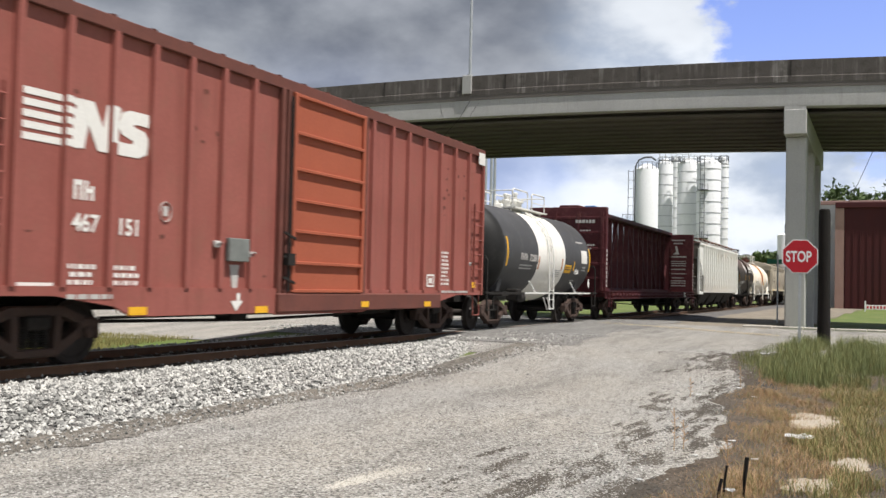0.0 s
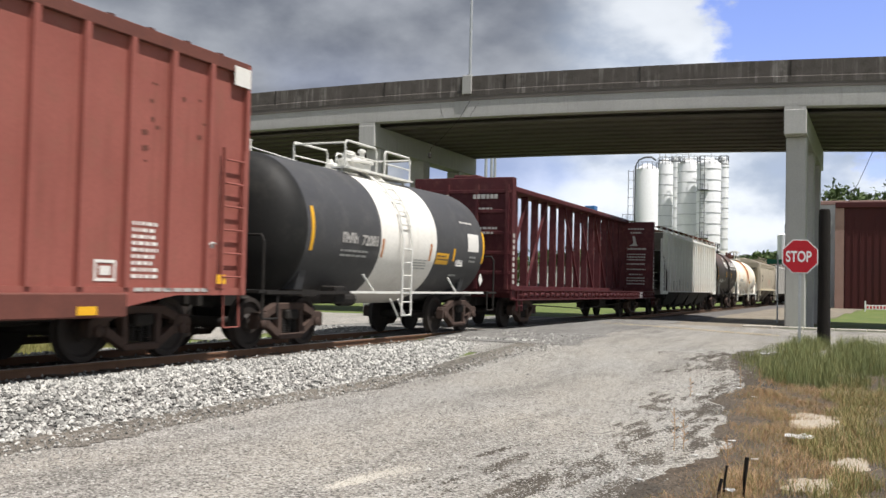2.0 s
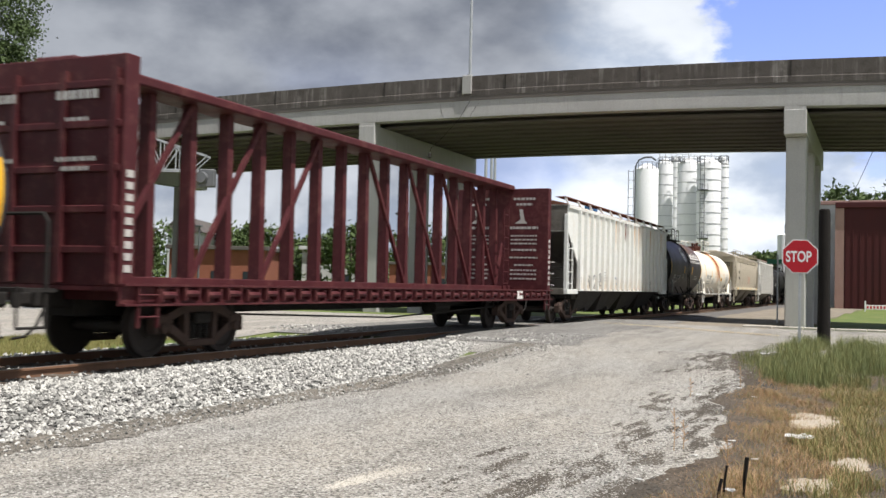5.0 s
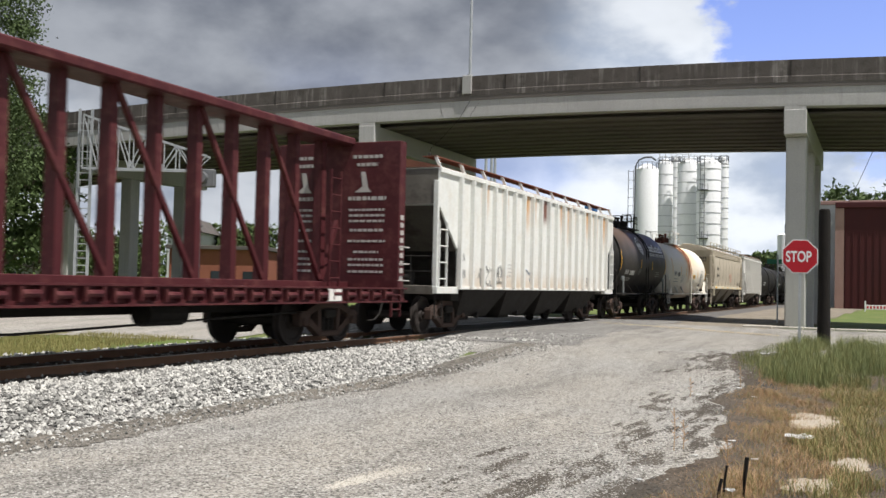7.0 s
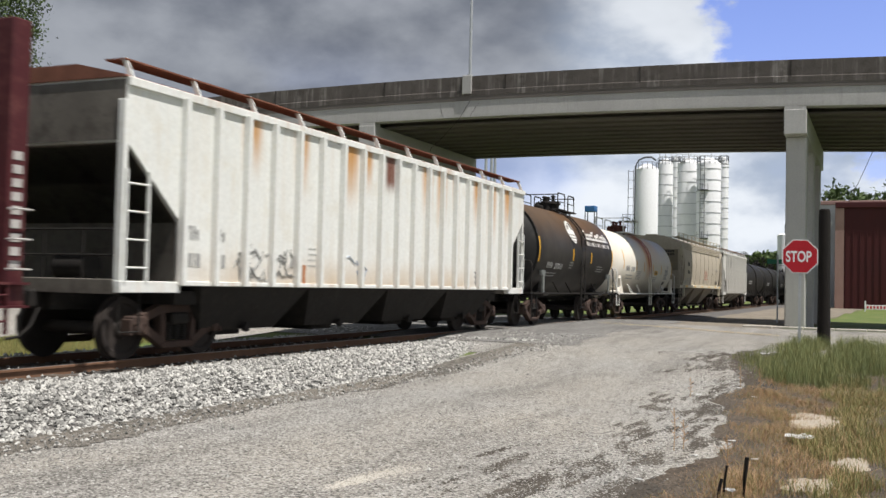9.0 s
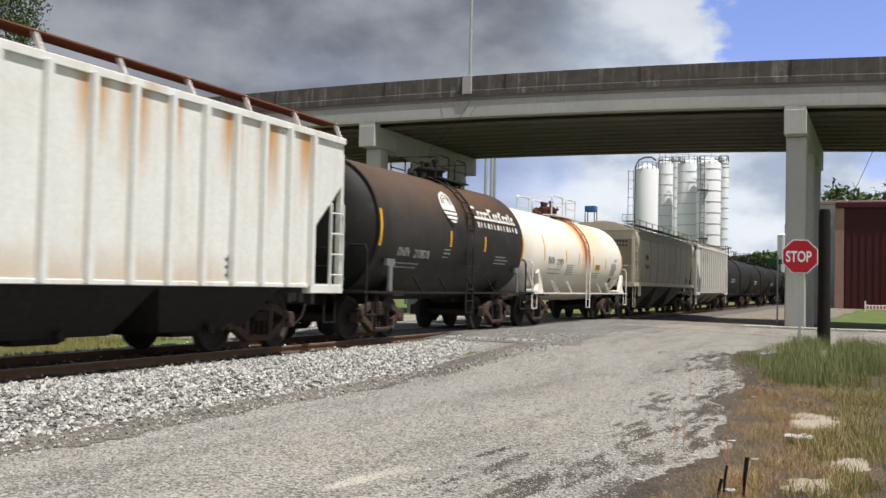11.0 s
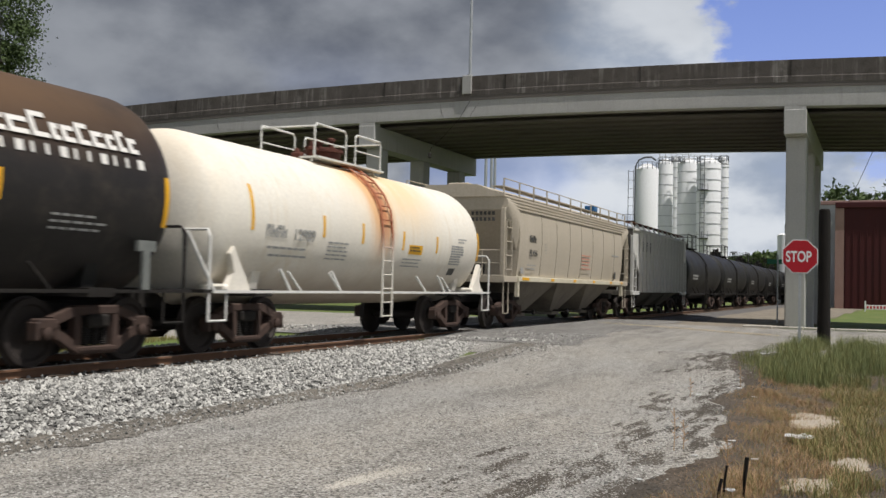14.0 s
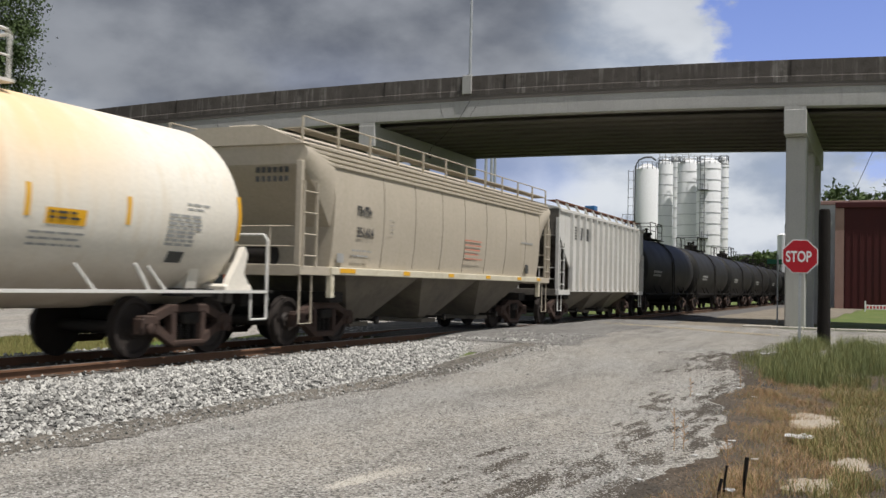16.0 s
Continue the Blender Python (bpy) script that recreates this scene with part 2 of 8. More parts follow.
def aggregate(name, dark, pale, warm, speck=1.0, tracks=0.5):
    """Worn asphalt: chips of stone in a pale binder, stains, tracks along the lane."""
    mt = bpy.data.materials.new(name)
    mt.use_nodes = True
    nt = mt.node_tree
    bs = nt.nodes["Principled BSDF"]
    N, L = nt.nodes.new, nt.links.new
    co = N("ShaderNodeTexCoord").outputs["Object"]

    def tex(scale, detail, sc=(1, 1, 1), rough=0.6, kind="ShaderNodeTexNoise"):
        mp, n = N("ShaderNodeMapping"), N(kind)
        mp.inputs["Scale"].default_value = sc
        L(co, mp.inputs[0])
        L(mp.outputs[0], n.inputs[0])
        n.inputs["Scale"].default_value = scale
        if kind == "ShaderNodeTexNoise":
            n.inputs["Detail"].default_value, n.inputs["Roughness"].default_value = detail, rough
        return n.outputs["Color"] if kind != "ShaderNodeTexNoise" else n.outputs[0]

    def span(v, lo, hi, a=0.0, b=1.0):
        n = N("ShaderNodeMapRange")
        L(v, n.inputs[0])
        for i, q in enumerate((lo, hi, a, b)):
            n.inputs[i + 1].default_value = q
        return n.outputs[0]

    def mix(f, a, b):
        n = N("ShaderNodeMix")
        n.data_type = "RGBA"
        L(f, n.inputs[0])
        for i, v in ((6, a), (7, b)):
            if isinstance(v, tuple):
                n.inputs[i].default_value = (*v, 1)
            else:
                L(v, n.inputs[i])
        return n.outputs[2]

    chips = N("ShaderNodeSeparateColor")
    L(tex(58, 0, kind="ShaderNodeTexVoronoi"), chips.inputs[0])
    chip = chips.outputs[0]
    col = mix(span(tex(0.5, 6, (1, 0.6, 1)), 0.32, 0.68), pale, warm)
    col = mix(span(tex(0.9, 7, (1.3, 0.2, 1), 0.7), 0.46, 0.70, 0.0, tracks), col, dark)
    col = mix(span(tex(2.3, 9, (1, 0.5, 1), 0.75), 0.54, 0.66, 0.0, 0.75 * tracks), col, tuple(0.8 * v for v in dark))
    col = mix(span(chip, 0.72, 0.95, 0.0, 0.7 * speck), col, tuple(min(0.7, 1.5 * v) for v in pale))
    col = mix(span(chip, 0.42, 0.1, 0.0, 0.85 * speck), col, tuple(0.45 * v for v in dark))
    col = mix(span(tex(140, 3), 0.35, 0.7, 0.0, 0.4 * speck), col, tuple(0.6 * v for v in dark))
    L(col, bs.inputs["Base Color"])
    bs.inputs["Roughness"].default_value = 0.92
    bs.inputs["Specular IOR Level"].default_value = 0.25
    b = N("ShaderNodeBump")
    b.inputs["Strength"].default_value, b.inputs["Distance"].default_value = 0.8, 0.012
    L(chip, b.inputs["Height"])
    L(b.outputs[0], bs.inputs["Normal"])
    return mt


ASPHALT = aggregate("pale_worn_asphalt", (0.13, 0.122, 0.11), (0.37, 0.36, 0.335), (0.385, 0.355, 0.305), 1.25, 0.75)
DARK_ASPHALT = aggregate("dark_patch_asphalt", (0.10, 0.096, 0.09), (0.25, 0.243, 0.23), (0.22, 0.21, 0.19), 0.9, 0.8)
STREET = aggregate("crossing_asphalt", (0.14, 0.132, 0.12), (0.335, 0.322, 0.295), (0.355, 0.328, 0.285), 1.0, 0.9)
CONCRETE_ROAD = aggregate("street_asphalt", (0.16, 0.15, 0.135), (0.37, 0.355, 0.325), (0.40, 0.365, 0.315), 0.8, 0.75)
DIRT = paint("sandy_dirt", (0.19, 0.165, 0.13), (0.27, 0.235, 0.185), 0.9, 40, (0.9, 1), 0.8, dirt=(0.10, 0.082, 0.058), dirty=0.8)
LAWN = paint("lawn", (0.085, 0.13, 0.03), (0.13, 0.16, 0.045), 0.4, 25, (0.9, 1), 0.5, dirt=(0.22, 0.2, 0.09), dirty=0.6)
STONE = paint("ballast_stone", (0.40, 0.39, 0.375), (0.52, 0.505, 0.485), 6.0, 60, (0.8, 0.95), 0.3)


def each_stone(mt, lo, hi):
    """Each loose stone takes its own shade."""
    nt = mt.node_tree
    bs = nt.nodes["Principled BSDF"]
    old = bs.inputs["Base Color"].links[0].from_socket
    geo, ramp, mul = nt.nodes.new("ShaderNodeNewGeometry"), nt.nodes.new("ShaderNodeValToRGB"), nt.nodes.new("ShaderNodeMix")
    ramp.color_ramp.elements[0].color, ramp.color_ramp.elements[1].color = (*lo, 1), (*hi, 1)
    mul.data_type, mul.blend_type = "RGBA", "MULTIPLY"
    mul.inputs[0].default_value = 1.0
    nt.links.new(geo.outputs["Random Per Island"], ramp.inputs[0])
    nt.links.new(old, mul.inputs[6])
    nt.links.new(ramp.outputs[0], mul.inputs[7])
    nt.links.new(mul.outputs[2], bs.inputs["Base Color"])


each_stone(STONE, (0.2, 0.205, 0.2), (1.28, 1.29, 1.25))
VERGE = aggregate("verge_soil", (0.035, 0.028, 0.022), (0.12, 0.10, 0.078), (0.105, 0.078, 0.054), 1.0, 0.9)
SHOULDER = aggregate("gritty_shoulder", (0.075, 0.068, 0.058), (0.215, 0.20, 0.175), (0.20, 0.175, 0.14), 1.1, 0.9)
BED = paint("ballast_bed", (0.09, 0.085, 0.08), (0.16, 0.15, 0.14), 3.0, 30, (0.9, 1), 0.8, bump_scale=18)
CONCRETE = paint("girder_concrete", (0.38, 0.373, 0.36), (0.46, 0.452, 0.435), 0.5, 18, (0.8, 0.95), 0.12, streak=(0.25, 0.24, 0.22), streaks=0.5)
PARAPET = paint("weathered_parapet", (0.085, 0.074, 0.067), (0.13, 0.115, 0.104), 0.7, 16, (0.85, 1), 0.25, streak=(0.30, 0.28, 0.26), streaks=0.95, dirt=(0.05, 0.043, 0.037), dirty=0.75)
# Far darker than the edge girder: the deck's shade is put into the colour.
SHADED_UNDERSIDE = paint("shaded_deck_underside", (0.12, 0.107, 0.098), (0.16, 0.143, 0.13), 0.5, 18, (0.85, 1), 0.1)
RAIL = paint("rusty_rail", (0.16, 0.085, 0.05), (0.23, 0.13, 0.08), 3, 50, (0.6, 0.85), 0.2)
RAILHEAD = paint("polished_rail", (0.45, 0.43, 0.42), (0.55, 0.53, 0.52), 3, 50, (0.25, 0.4), 0.05, metal=0.9)
TIE = paint("creosoted_tie", (0.09, 0.07, 0.055), (0.15, 0.12, 0.095), 3, 25, (0.85, 1), 0.5, stretch=(0.4, 4, 4))
GALV = paint("galvanised_steel", (0.42, 0.44, 0.45), (0.52, 0.53, 0.54), 3, 30, (0.4, 0.6), 0.05, metal=0.6)

# ---- ground ----
def sm(a, b, v):
    q = min(1.0, max(0.0, (v - a) / (b - a)))
    return q * q * (3 - 2 * q)


CROSS0, CROSS1 = 21.5, 36.5        # the crossing street, along y


def level(x, y):
    """Height of the ground; the rail tops are at 0."""
    cross = sm(15.0, 25.0, y) * (1 - sm(39, 42, y))
    h = -0.36
    lift = -0.03 - 0.05 * sm(3.0, 9.0, abs(x))
    h = h + (lift - h) * cross * (1 - 0.8 * sm(12, 40, abs(x)))
    far = sm(42, 60, y)
    h = h * (1 - far) + (-0.22) * far
    return h + 0.012 * noise.noise((x * 0.5, y * 0.5, 0))


def sheet(name, xs, ys, material, lift=0.0, keep=None, kind="structure", label="", category=""):
    bm = bmesh.new()
    grid = [[bm.verts.new((x, y, level(x, y) + lift)) for y in ys] for x in xs]
    for i in range(len(xs) - 1):
        for j in range(len(ys) - 1):
            if keep is None or keep((xs[i] + xs[i + 1]) / 2, (ys[j] + ys[j + 1]) / 2):
                bm.faces.new((grid[i][j], grid[i + 1][j], grid[i + 1][j + 1], grid[i][j + 1]))
    loose = [v for v in bm.verts if not v.link_faces]
    bmesh.ops.delete(bm, geom=loose, context="VERTS")
    ob = new(name, mesh_of(name, bm, material, True))
    return tagged(ob, label, category, "", kind)


def steps(*spans):
    out = []
    for a, b, n in spans:
        out += [a + (b - a) * i / n for i in range(n)]
    return out + [spans[-1][1]]


GX = steps((-2500, -100, 8), (-100, -20, 16), (-20, 20, 80), (20, 100, 16), (100, 2500, 8))
GY = steps((-300, -10, 8), (-10, 60, 140), (60, 200, 28), (200, 4000, 10))
ground = sheet("ground", GX, GY, LAWN, 0.0, None, "structure", "short mown grass over sandy ground", "ground")


def wob(y, k):
    return 0.35 * noise.noise((y * 0.45, k, 3.1)) + 0.15 * noise.noise((y * 1.7, k, 9.2))


def ribbon(name, us, lo, hi, n, material, lift, across_x=True, label="", category="road"):
    """A sheet between two wandering edges; us runs along it."""
    bm = bmesh.new()
    rows = []
    for u in us:
        a, b = lo(u), hi(u)
        row = []
        for k in range(n + 1):
            w = a + (b - a) * k / n
            x, y = (w, u) if across_x else (u, w)
            row.append(bm.verts.new((x, y, level(x, y) + lift)))
        rows.append(row)
    for a, b in zip(rows, rows[1:]):
        for k in range(n):
            bm.faces.new((a[k], a[k + 1], b[k + 1], b[k]))
    return tagged(new(name, mesh_of(name, bm, material, True)), label, category, "", "structure")


def ragged(u, k):
    return wob(u, k) + 0.06 * noise.noise((u * 6.0, k, 1.7)) + 0.03 * noise.noise((u * 17.0, k, 2.7))


lane = ribbon("road_lane", steps((-8, 3, 40), (3, 24.2, 420)), lambda y: 3.1, lambda y: 9.2 - 0.5 * sm(9, 17, y) - 0.7 * sm(17, 21, y) + ragged(y, 1), 24, ASPHALT, 0.018, True, "pale worn asphalt lane with patches and loose grit")
street = ribbon("road_street", steps((3.0, 14, 220), (14, 60, 60)), lambda x: CROSS0 + 1.0 + ragged(x, 4), lambda x: 35.6 + 0.05 * (x - 6) + 0.2 * ragged(x, 3), 40, STREET, 0.021, False, "pale worn street over the level crossing")
street_west = ribbon("road_street_west", steps((-60, -3.0, 90)), lambda x: CROSS0 + 0.8 + ragged(x, 4), lambda x: 36.0, 30, CONCRETE_ROAD, 0.022, False, "pale worn street beyond the track")
for xa, xb in ((-3.3, -0.84), (-0.665, 0.665)):
    ribbon("crossing_pavement", steps((CROSS0, 38.6, 120)), lambda y, q=xa: q, lambda y, q=xb: q, 8, DARK_ASPHALT, 0.03, True, "dark asphalt apron between and beside the rails")
ribbon("crossing_pavement", steps((CROSS0 + 0.1, 38.6, 260)), lambda y: 0.84, lambda y: 4.5 - 0.04 * (y - 22) + 1.6 * ragged(y * 0.8, 8), 20, DARK_ASPHALT, 0.027, True, "dark asphalt apron between and beside the rails")
ribbon("crossing_apron", steps((19.5, 25, 30)), lambda y: 1.0, lambda y: 4.2, 10, ASPHALT, 0.012, True, "worn asphalt at the foot of the ballast")
ribbon("track_shoulder", steps((-8, 3, 30), (3, 21.6, 400)), lambda y: 3.2, lambda y: 4.05 - 0.25 * sm(13, 21, y) + 0.9 * ragged(y * 1.3, 11) + 0.08 * noise.noise((y * 9, 2, 2)), 14, SHOULDER, 0.023, True, "dark gritty soil between the ballast and the lane", "ground")
yard = sheet("gravel_yard", steps((1.6, 26, 60)), steps((34.6, 140, 90)), DIRT, 0.02, lambda x, y: x < 7.6 + wob(y, 7) + 0.03 * (y - 40), "structure", "sandy gravel yard beyond the bridge", "ground")
verge = sheet("dirt_verge", steps((7.5, 16, 60)), steps((-6, 23, 140)), VERGE, 0.013, lambda x, y: x < 12.5 + 2 * wob(y, 2), "structure", "bare sandy dirt at the lane's edge", "ground")
far_road = sheet("road_far", steps((-26, -3.3, 90)), steps((-20, CROSS0 + 1.2, 120)), CONCRETE_ROAD, 0.02, lambda x, y: x < -8.2 + wob(y, 6) * 0.5 + 6.0 * sm(18.0, 20.0, y + wob(x, 5)), "structure", "pale concrete road behind the track", "road")


def ballast():
    bm = bmesh.new()
    prof = [(-3.4, -0.42), (-2.5, -0.16), (-1.7, -0.13), (1.75, -0.13), (2.5, -0.17), (3.6, -0.40)]
    for y0, y1 in ((-40, CROSS0 + 0.2), (38.5, 320)):
        n = 30
        rows = [[bm.verts.new((x, y0 + (y1 - y0) * i / n, z)) for x, z in prof] for i in range(n + 1)]
        for a, b in zip(rows, rows[1:]):
            for k in range(len(prof) - 1):
                bm.faces.new((a[k], a[k + 1], b[k + 1], b[k]))
    bed = tagged(new("ballast_bed", mesh_of("ballast_bed", bm, BED)), "grey crushed stone bed under the rails", "track bed", "", "structure")
    # loose stones over the bed
    rng = np.random.default_rng(4)
    base = np.array([(1, 0, 0), (-1, 0, 0), (0, 1, 0), (0, -1, 0), (0, 0, 1), (0, 0, -1), (.7, .7, .3), (-.7, .6, .4), (.6, -.7, .4), (-.6, -.7, .3)], float)
    tmp = bmesh.new()
    for v in base:
        tmp.verts.new(v)
    bmesh.ops.convex_hull(tmp, input=tmp.verts)
    tmp.verts.index_update()
    faces = np.array([[v.index for v in f.verts] for f in tmp.faces if len(f.verts) == 3])
    shape = np.array([v.co[:] for v in tmp.verts])
    tmp.free()
    px, pz = [p[0] for p in prof], [p[1] for p in prof]
    spots = []
    for count, xa, xb, ya, yb, s0, s1 in ((17000, 1.25, 3.45, 3.5, 14, 0.014, 0.042), (11000, 1.25, 3.4, 14, 22.3, 0.016, 0.046), (900, 1.9, 4.3, 20, 25.0, 0.008, 0.026), (2500, -4.2, -1.4, 8, 24, 0.025, 0.05), (2400, 3.3, 4.1, 3.5, 21, 0.006, 0.024), (1500, -1.2, 1.3, 4, 22, 0.02, 0.04)):
        x, y = rng.uniform(xa, xb, count), rng.uniform(ya, yb, count)
        z = np.interp(x, px, pz)
        z = np.where((x > 3.5) | (y > 22), [level(a, b) + 0.02 for a, b in zip(x, y)], z)
        spots.append(np.stack([x, y, z + rng.uniform(-0.01, 0.02, count), rng.uniform(s0, s1, count)], 1))
    spots = np.concatenate(spots)
    n = len(spots)
    v = shape[None] * rng.uniform(0.55, 1.1, (n, len(shape), 1)) * spots[:, None, 3:4] * rng.uniform(0.7, 1.3, (n, 1, 3))
    a = rng.uniform(0, math.tau, n)[:, None]
    c, s = np.cos(a), np.sin(a)
    v = np.stack([v[..., 0] * c - v[..., 1] * s, v[..., 0] * s + v[..., 1] * c, v[..., 2]], -1) + spots[:, None, :3]
    f = (faces[None] + (np.arange(n) * len(shape))[:, None, None]).reshape(-1, 3)
    me = bpy.data.meshes.new("ballast_stones")
    me.from_pydata(v.reshape(-1, 3).tolist(), [], f.tolist())
    mt = STONE
    me.materials.append(mt)
    return tagged(new("ballast_stones", me), "loose grey and white crushed stones along the track", "ballast", "", "stuff")


ballast()


def track():
    root = thing("railway_track", "rusty steel rails on dark wooden ties in grey ballast", "railway track", kind="structure")
    for sx in (-1, 1):
        bm = bmesh.new()
        x = sx * 0.7525
        box(bm, x - 0.07, -40, -0.178, x + 0.07, 320, -0.155)
        box(bm, x - 0.009, -40, -0.155, x + 0.009, 320, -0.04)
        box(bm, x - 0.036, -40, -0.04, x + 0.036, 320, -0.003, bevel=0.006)
        rail = part("rail", bm, RAIL, root)
        bm = bmesh.new()
        box(bm, x - 0.028, -40, -0.004, x + 0.028, 320, 0.0)
        part("rail_head", bm, RAILHEAD, rail, "polished running surface")
    bm = bmesh.new()
    box(bm, -1.3, -0.115, -0.30, 1.3, 0.115, -0.115, bevel=0.012)
    first = part("tie", bm, TIE, root, at=pose(0, 1.0, 0))
    y = 1.53
    while y < CROSS0 + 0.2:
        again(first, pose(random.uniform(-0.03, 0.03), y, random.uniform(-0.01, 0.008), 0, 0, random.uniform(-1, 1)))
        y += 0.53
    y = 39.0
    while y < 90:
        again(first, pose(0, y, 0))
        y += 0.53


track()

# ---- road bridge ----
PIER = paint("pier_concrete", (0.42, 0.415, 0.40), (0.50, 0.493, 0.475), 0.5, 18, (0.8, 0.95), 0.12, streak=(0.22, 0.21, 0.20), streaks=0.4)
JOINT = paint("joint_grime", (0.025, 0.022, 0.02), (0.04, 0.035, 0.03), 2, 20, (0.9, 1), 0)
BY0, BY1 = 40.75, 53.4


def deck_z(x):
    """Top of the parapet: a gentle crest."""
    if x > -6:
        return 10.45 - 0.0011 * (x + 6.0) ** 2
    if x > -62:
        return 10.45 - 0.0009 * (x + 6.0) ** 2
    return max(0.8, 7.63 - 0.1 * (-62 - x))


def bridge():
    root = thing("road_bridge", "weathered concrete road bridge over the railway", "bridge", kind="structure")
    xs = [-230 + 4.0 * i for i in range(40)] + [-70 + 2.0 * i for i in range(68)]

    def sweep(name, sec, mat, label="", parent=root):
        """sec: (y, drop below the parapet top), swept along the crest."""
        bm = bmesh.new()
        rows = [[bm.verts.new((x, y, deck_z(x) - d)) for y, d in sec] for x in xs]
        n = len(sec)
        for a, b in zip(rows, rows[1:]):
            for k in range(n):
                bm.faces.new((a[k], a[(k + 1) % n], b[(k + 1) % n], b[k]))
        bm.faces.new(rows[0])
        bm.faces.new(rows[-1][::-1])
        return part(name, bm, mat, parent, label)

    near = sweep("parapet", [(BY0, 0.0), (BY0 + 0.25, 0.0), (BY0 + 0.4, 0.76), (BY0 + 0.4, 0.89), (BY0 - 0.03, 0.89), (BY0 - 0.03, 0.66), (BY0, 0.63)], PARAPET, "stained concrete parapet")
    sweep("parapet", [(BY1, 0.0), (BY1 - 0.25, 0.0), (BY1 - 0.4, 0.76), (BY1 - 0.4, 0.89), (BY1 + 0.12, 0.89), (BY1 + 0.12, 0.8), (BY1, 0.74)], PARAPET, "stained concrete parapet")
    sweep("deck", [(BY0 - 0.02, 0.89), (BY1 + 0.02, 0.89), (BY1 + 0.02, 1.08), (BY0 - 0.02, 1.08)], SHADED_UNDERSIDE)
    sweep("edge_girder", [(BY0 + 0.02, 1.08), (BY0 + 0.3, 1.08), (BY0 + 0.3, 1.70), (BY0 + 0.55, 1.74), (BY0 + 0.55, 1.82), (BY0, 1.82), (BY0 + 0.0, 1.70)], CONCRETE, "pale concrete edge girder")
    for i in range(1, 11):
        y = BY0 + 0.3 + (BY1 - BY0 - 0.6) * i / 10
        sweep("girder", [(y - 0.12, 1.08), (y + 0.12, 1.08), (y + 0.12, 1.72), (y + 0.3, 1.86), (y + 0.3, 1.95), (y - 0.3, 1.95), (y - 0.3, 1.86), (y - 0.12, 1.72)], SHADED_UNDERSIDE)
    # bents
    for x0 in (-49.2, -30.3, -11.45, 7.3, 26.2):
        zt = deck_z(x0) - 1.95
        bm = bmesh.new()
        box(bm, x0, BY0 - 0.02, zt - 0.98, x0 + 0.84, BY1 + 0.05, zt - 0.003, bevel=0.03)
        cap = part("bent_cap", bm, PIER, root, "concrete bent cap")
        bm = bmesh.new()
        box(bm, x0 + 0.02, BY0 + 0.0, zt - 0.003, x0 + 0.82, BY0 + 0.56, zt + 0.127)
        part("bearing_block", bm, PIER, cap)
        for y in (BY0 + 1.1, BY0 + 5.9, BY0 + 10.7):
            bm = bmesh.new()
            box(bm, x0 + 0.03, y - 0.4, -0.6, x0 + 0.81, y + 0.4, zt - 0.98, bevel=0.05)
            part("column", bm, PIER, root, "square concrete column")
    # open joints in the near parapet and cracks in the girder
    for k, x in enumerate([-51.45 + 5.9 * i for i in range(15)]):
        bm = bmesh.new()
        box(bm, x - 0.011, BY0 - 0.036, deck_z(x) - 0.66, x + 0.011, BY0 + 0.256, deck_z(x) + 0.006)
        part("parapet_joint", bm, JOINT, near)
    for x0, x1, z0, z1 in ((-7.35, -7.2, 1.2, 1.8), (-5.9, -5.5, 1.78, 1.2), (-19.5, -19.3, 1.15, 1.7)):
        bm = bmesh.new()
        pts = [(x0 + (x1 - x0) * i / 7 + 0.03 * math.sin(i * 2.3), BY0 - 0.002, deck_z(x0) - z0 - (z1 - z0) * i / 7) for i in range(8)]
        tube(bm, pts, 0.005, 4)
        part("crack", bm, JOINT, root)
    # pilasters and street lamps on the near parapet
    for x in (-46.0, -6.05, 33.0):
        bm = bmesh.new()
        box(bm, x - 0.22, BY0 - 0.1, deck_z(x) - 0.80, x + 0.22, BY0 + 0.36, deck_z(x) + 0.03, bevel=0.02)
        part("pilaster", bm, CONCRETE, root)
        lamp = thing("street_lamp", "tall grey steel street lamp post on the bridge parapet", "street lamp", "street lamps on the bridge", pose(x + 0.08, BY0 + 0.1, deck_z(x) + 0.03))
        bm = bmesh.new()
        lathe(bm, [(0, 0.14), (0.06, 0.14), (0.07, 0.075), (8.5, 0.05)], Matrix.Identity(4), 10)
        part("post", bm, GALV, lamp, smooth=True)
        bm = bmesh.new()
        tube(bm, [(0, 0, 8.3), (0, 0.6, 8.75), (0, 2.0, 8.9)], 0.04)
        part("arm", bm, GALV, lamp)
        bm = bmesh.new()
        box(bm, -0.14, 1.9, 8.82, 0.14, 2.6, 8.98, bevel=0.04)
        part("lamp_head", bm, GALV, lamp)


bridge()

# ---- the train ----
BOX_RED = paint("boxcar_red", (0.275, 0.086, 0.069), (0.33, 0.108, 0.087), 0.9, 22, (0.5, 0.75), 0.08, streak=(0.17, 0.055, 0.042), streaks=0.7, dirt=(0.24, 0.095, 0.07), dirty=0.6)
DOOR_RED = paint("door_orange_red", (0.325, 0.084, 0.045), (0.38, 0.103, 0.055), 0.9, 22, (0.55, 0.8), 0.08, streak=(0.30, 0.07, 0.04), streaks=0.4)
BOX_DARK = paint("boxcar_dark_trim", (0.12, 0.045, 0.035), (0.17, 0.06, 0.045), 2, 22, (0.6, 0.85), 0.1)
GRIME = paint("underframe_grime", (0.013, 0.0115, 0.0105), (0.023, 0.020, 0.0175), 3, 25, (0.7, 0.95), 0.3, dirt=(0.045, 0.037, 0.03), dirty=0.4)
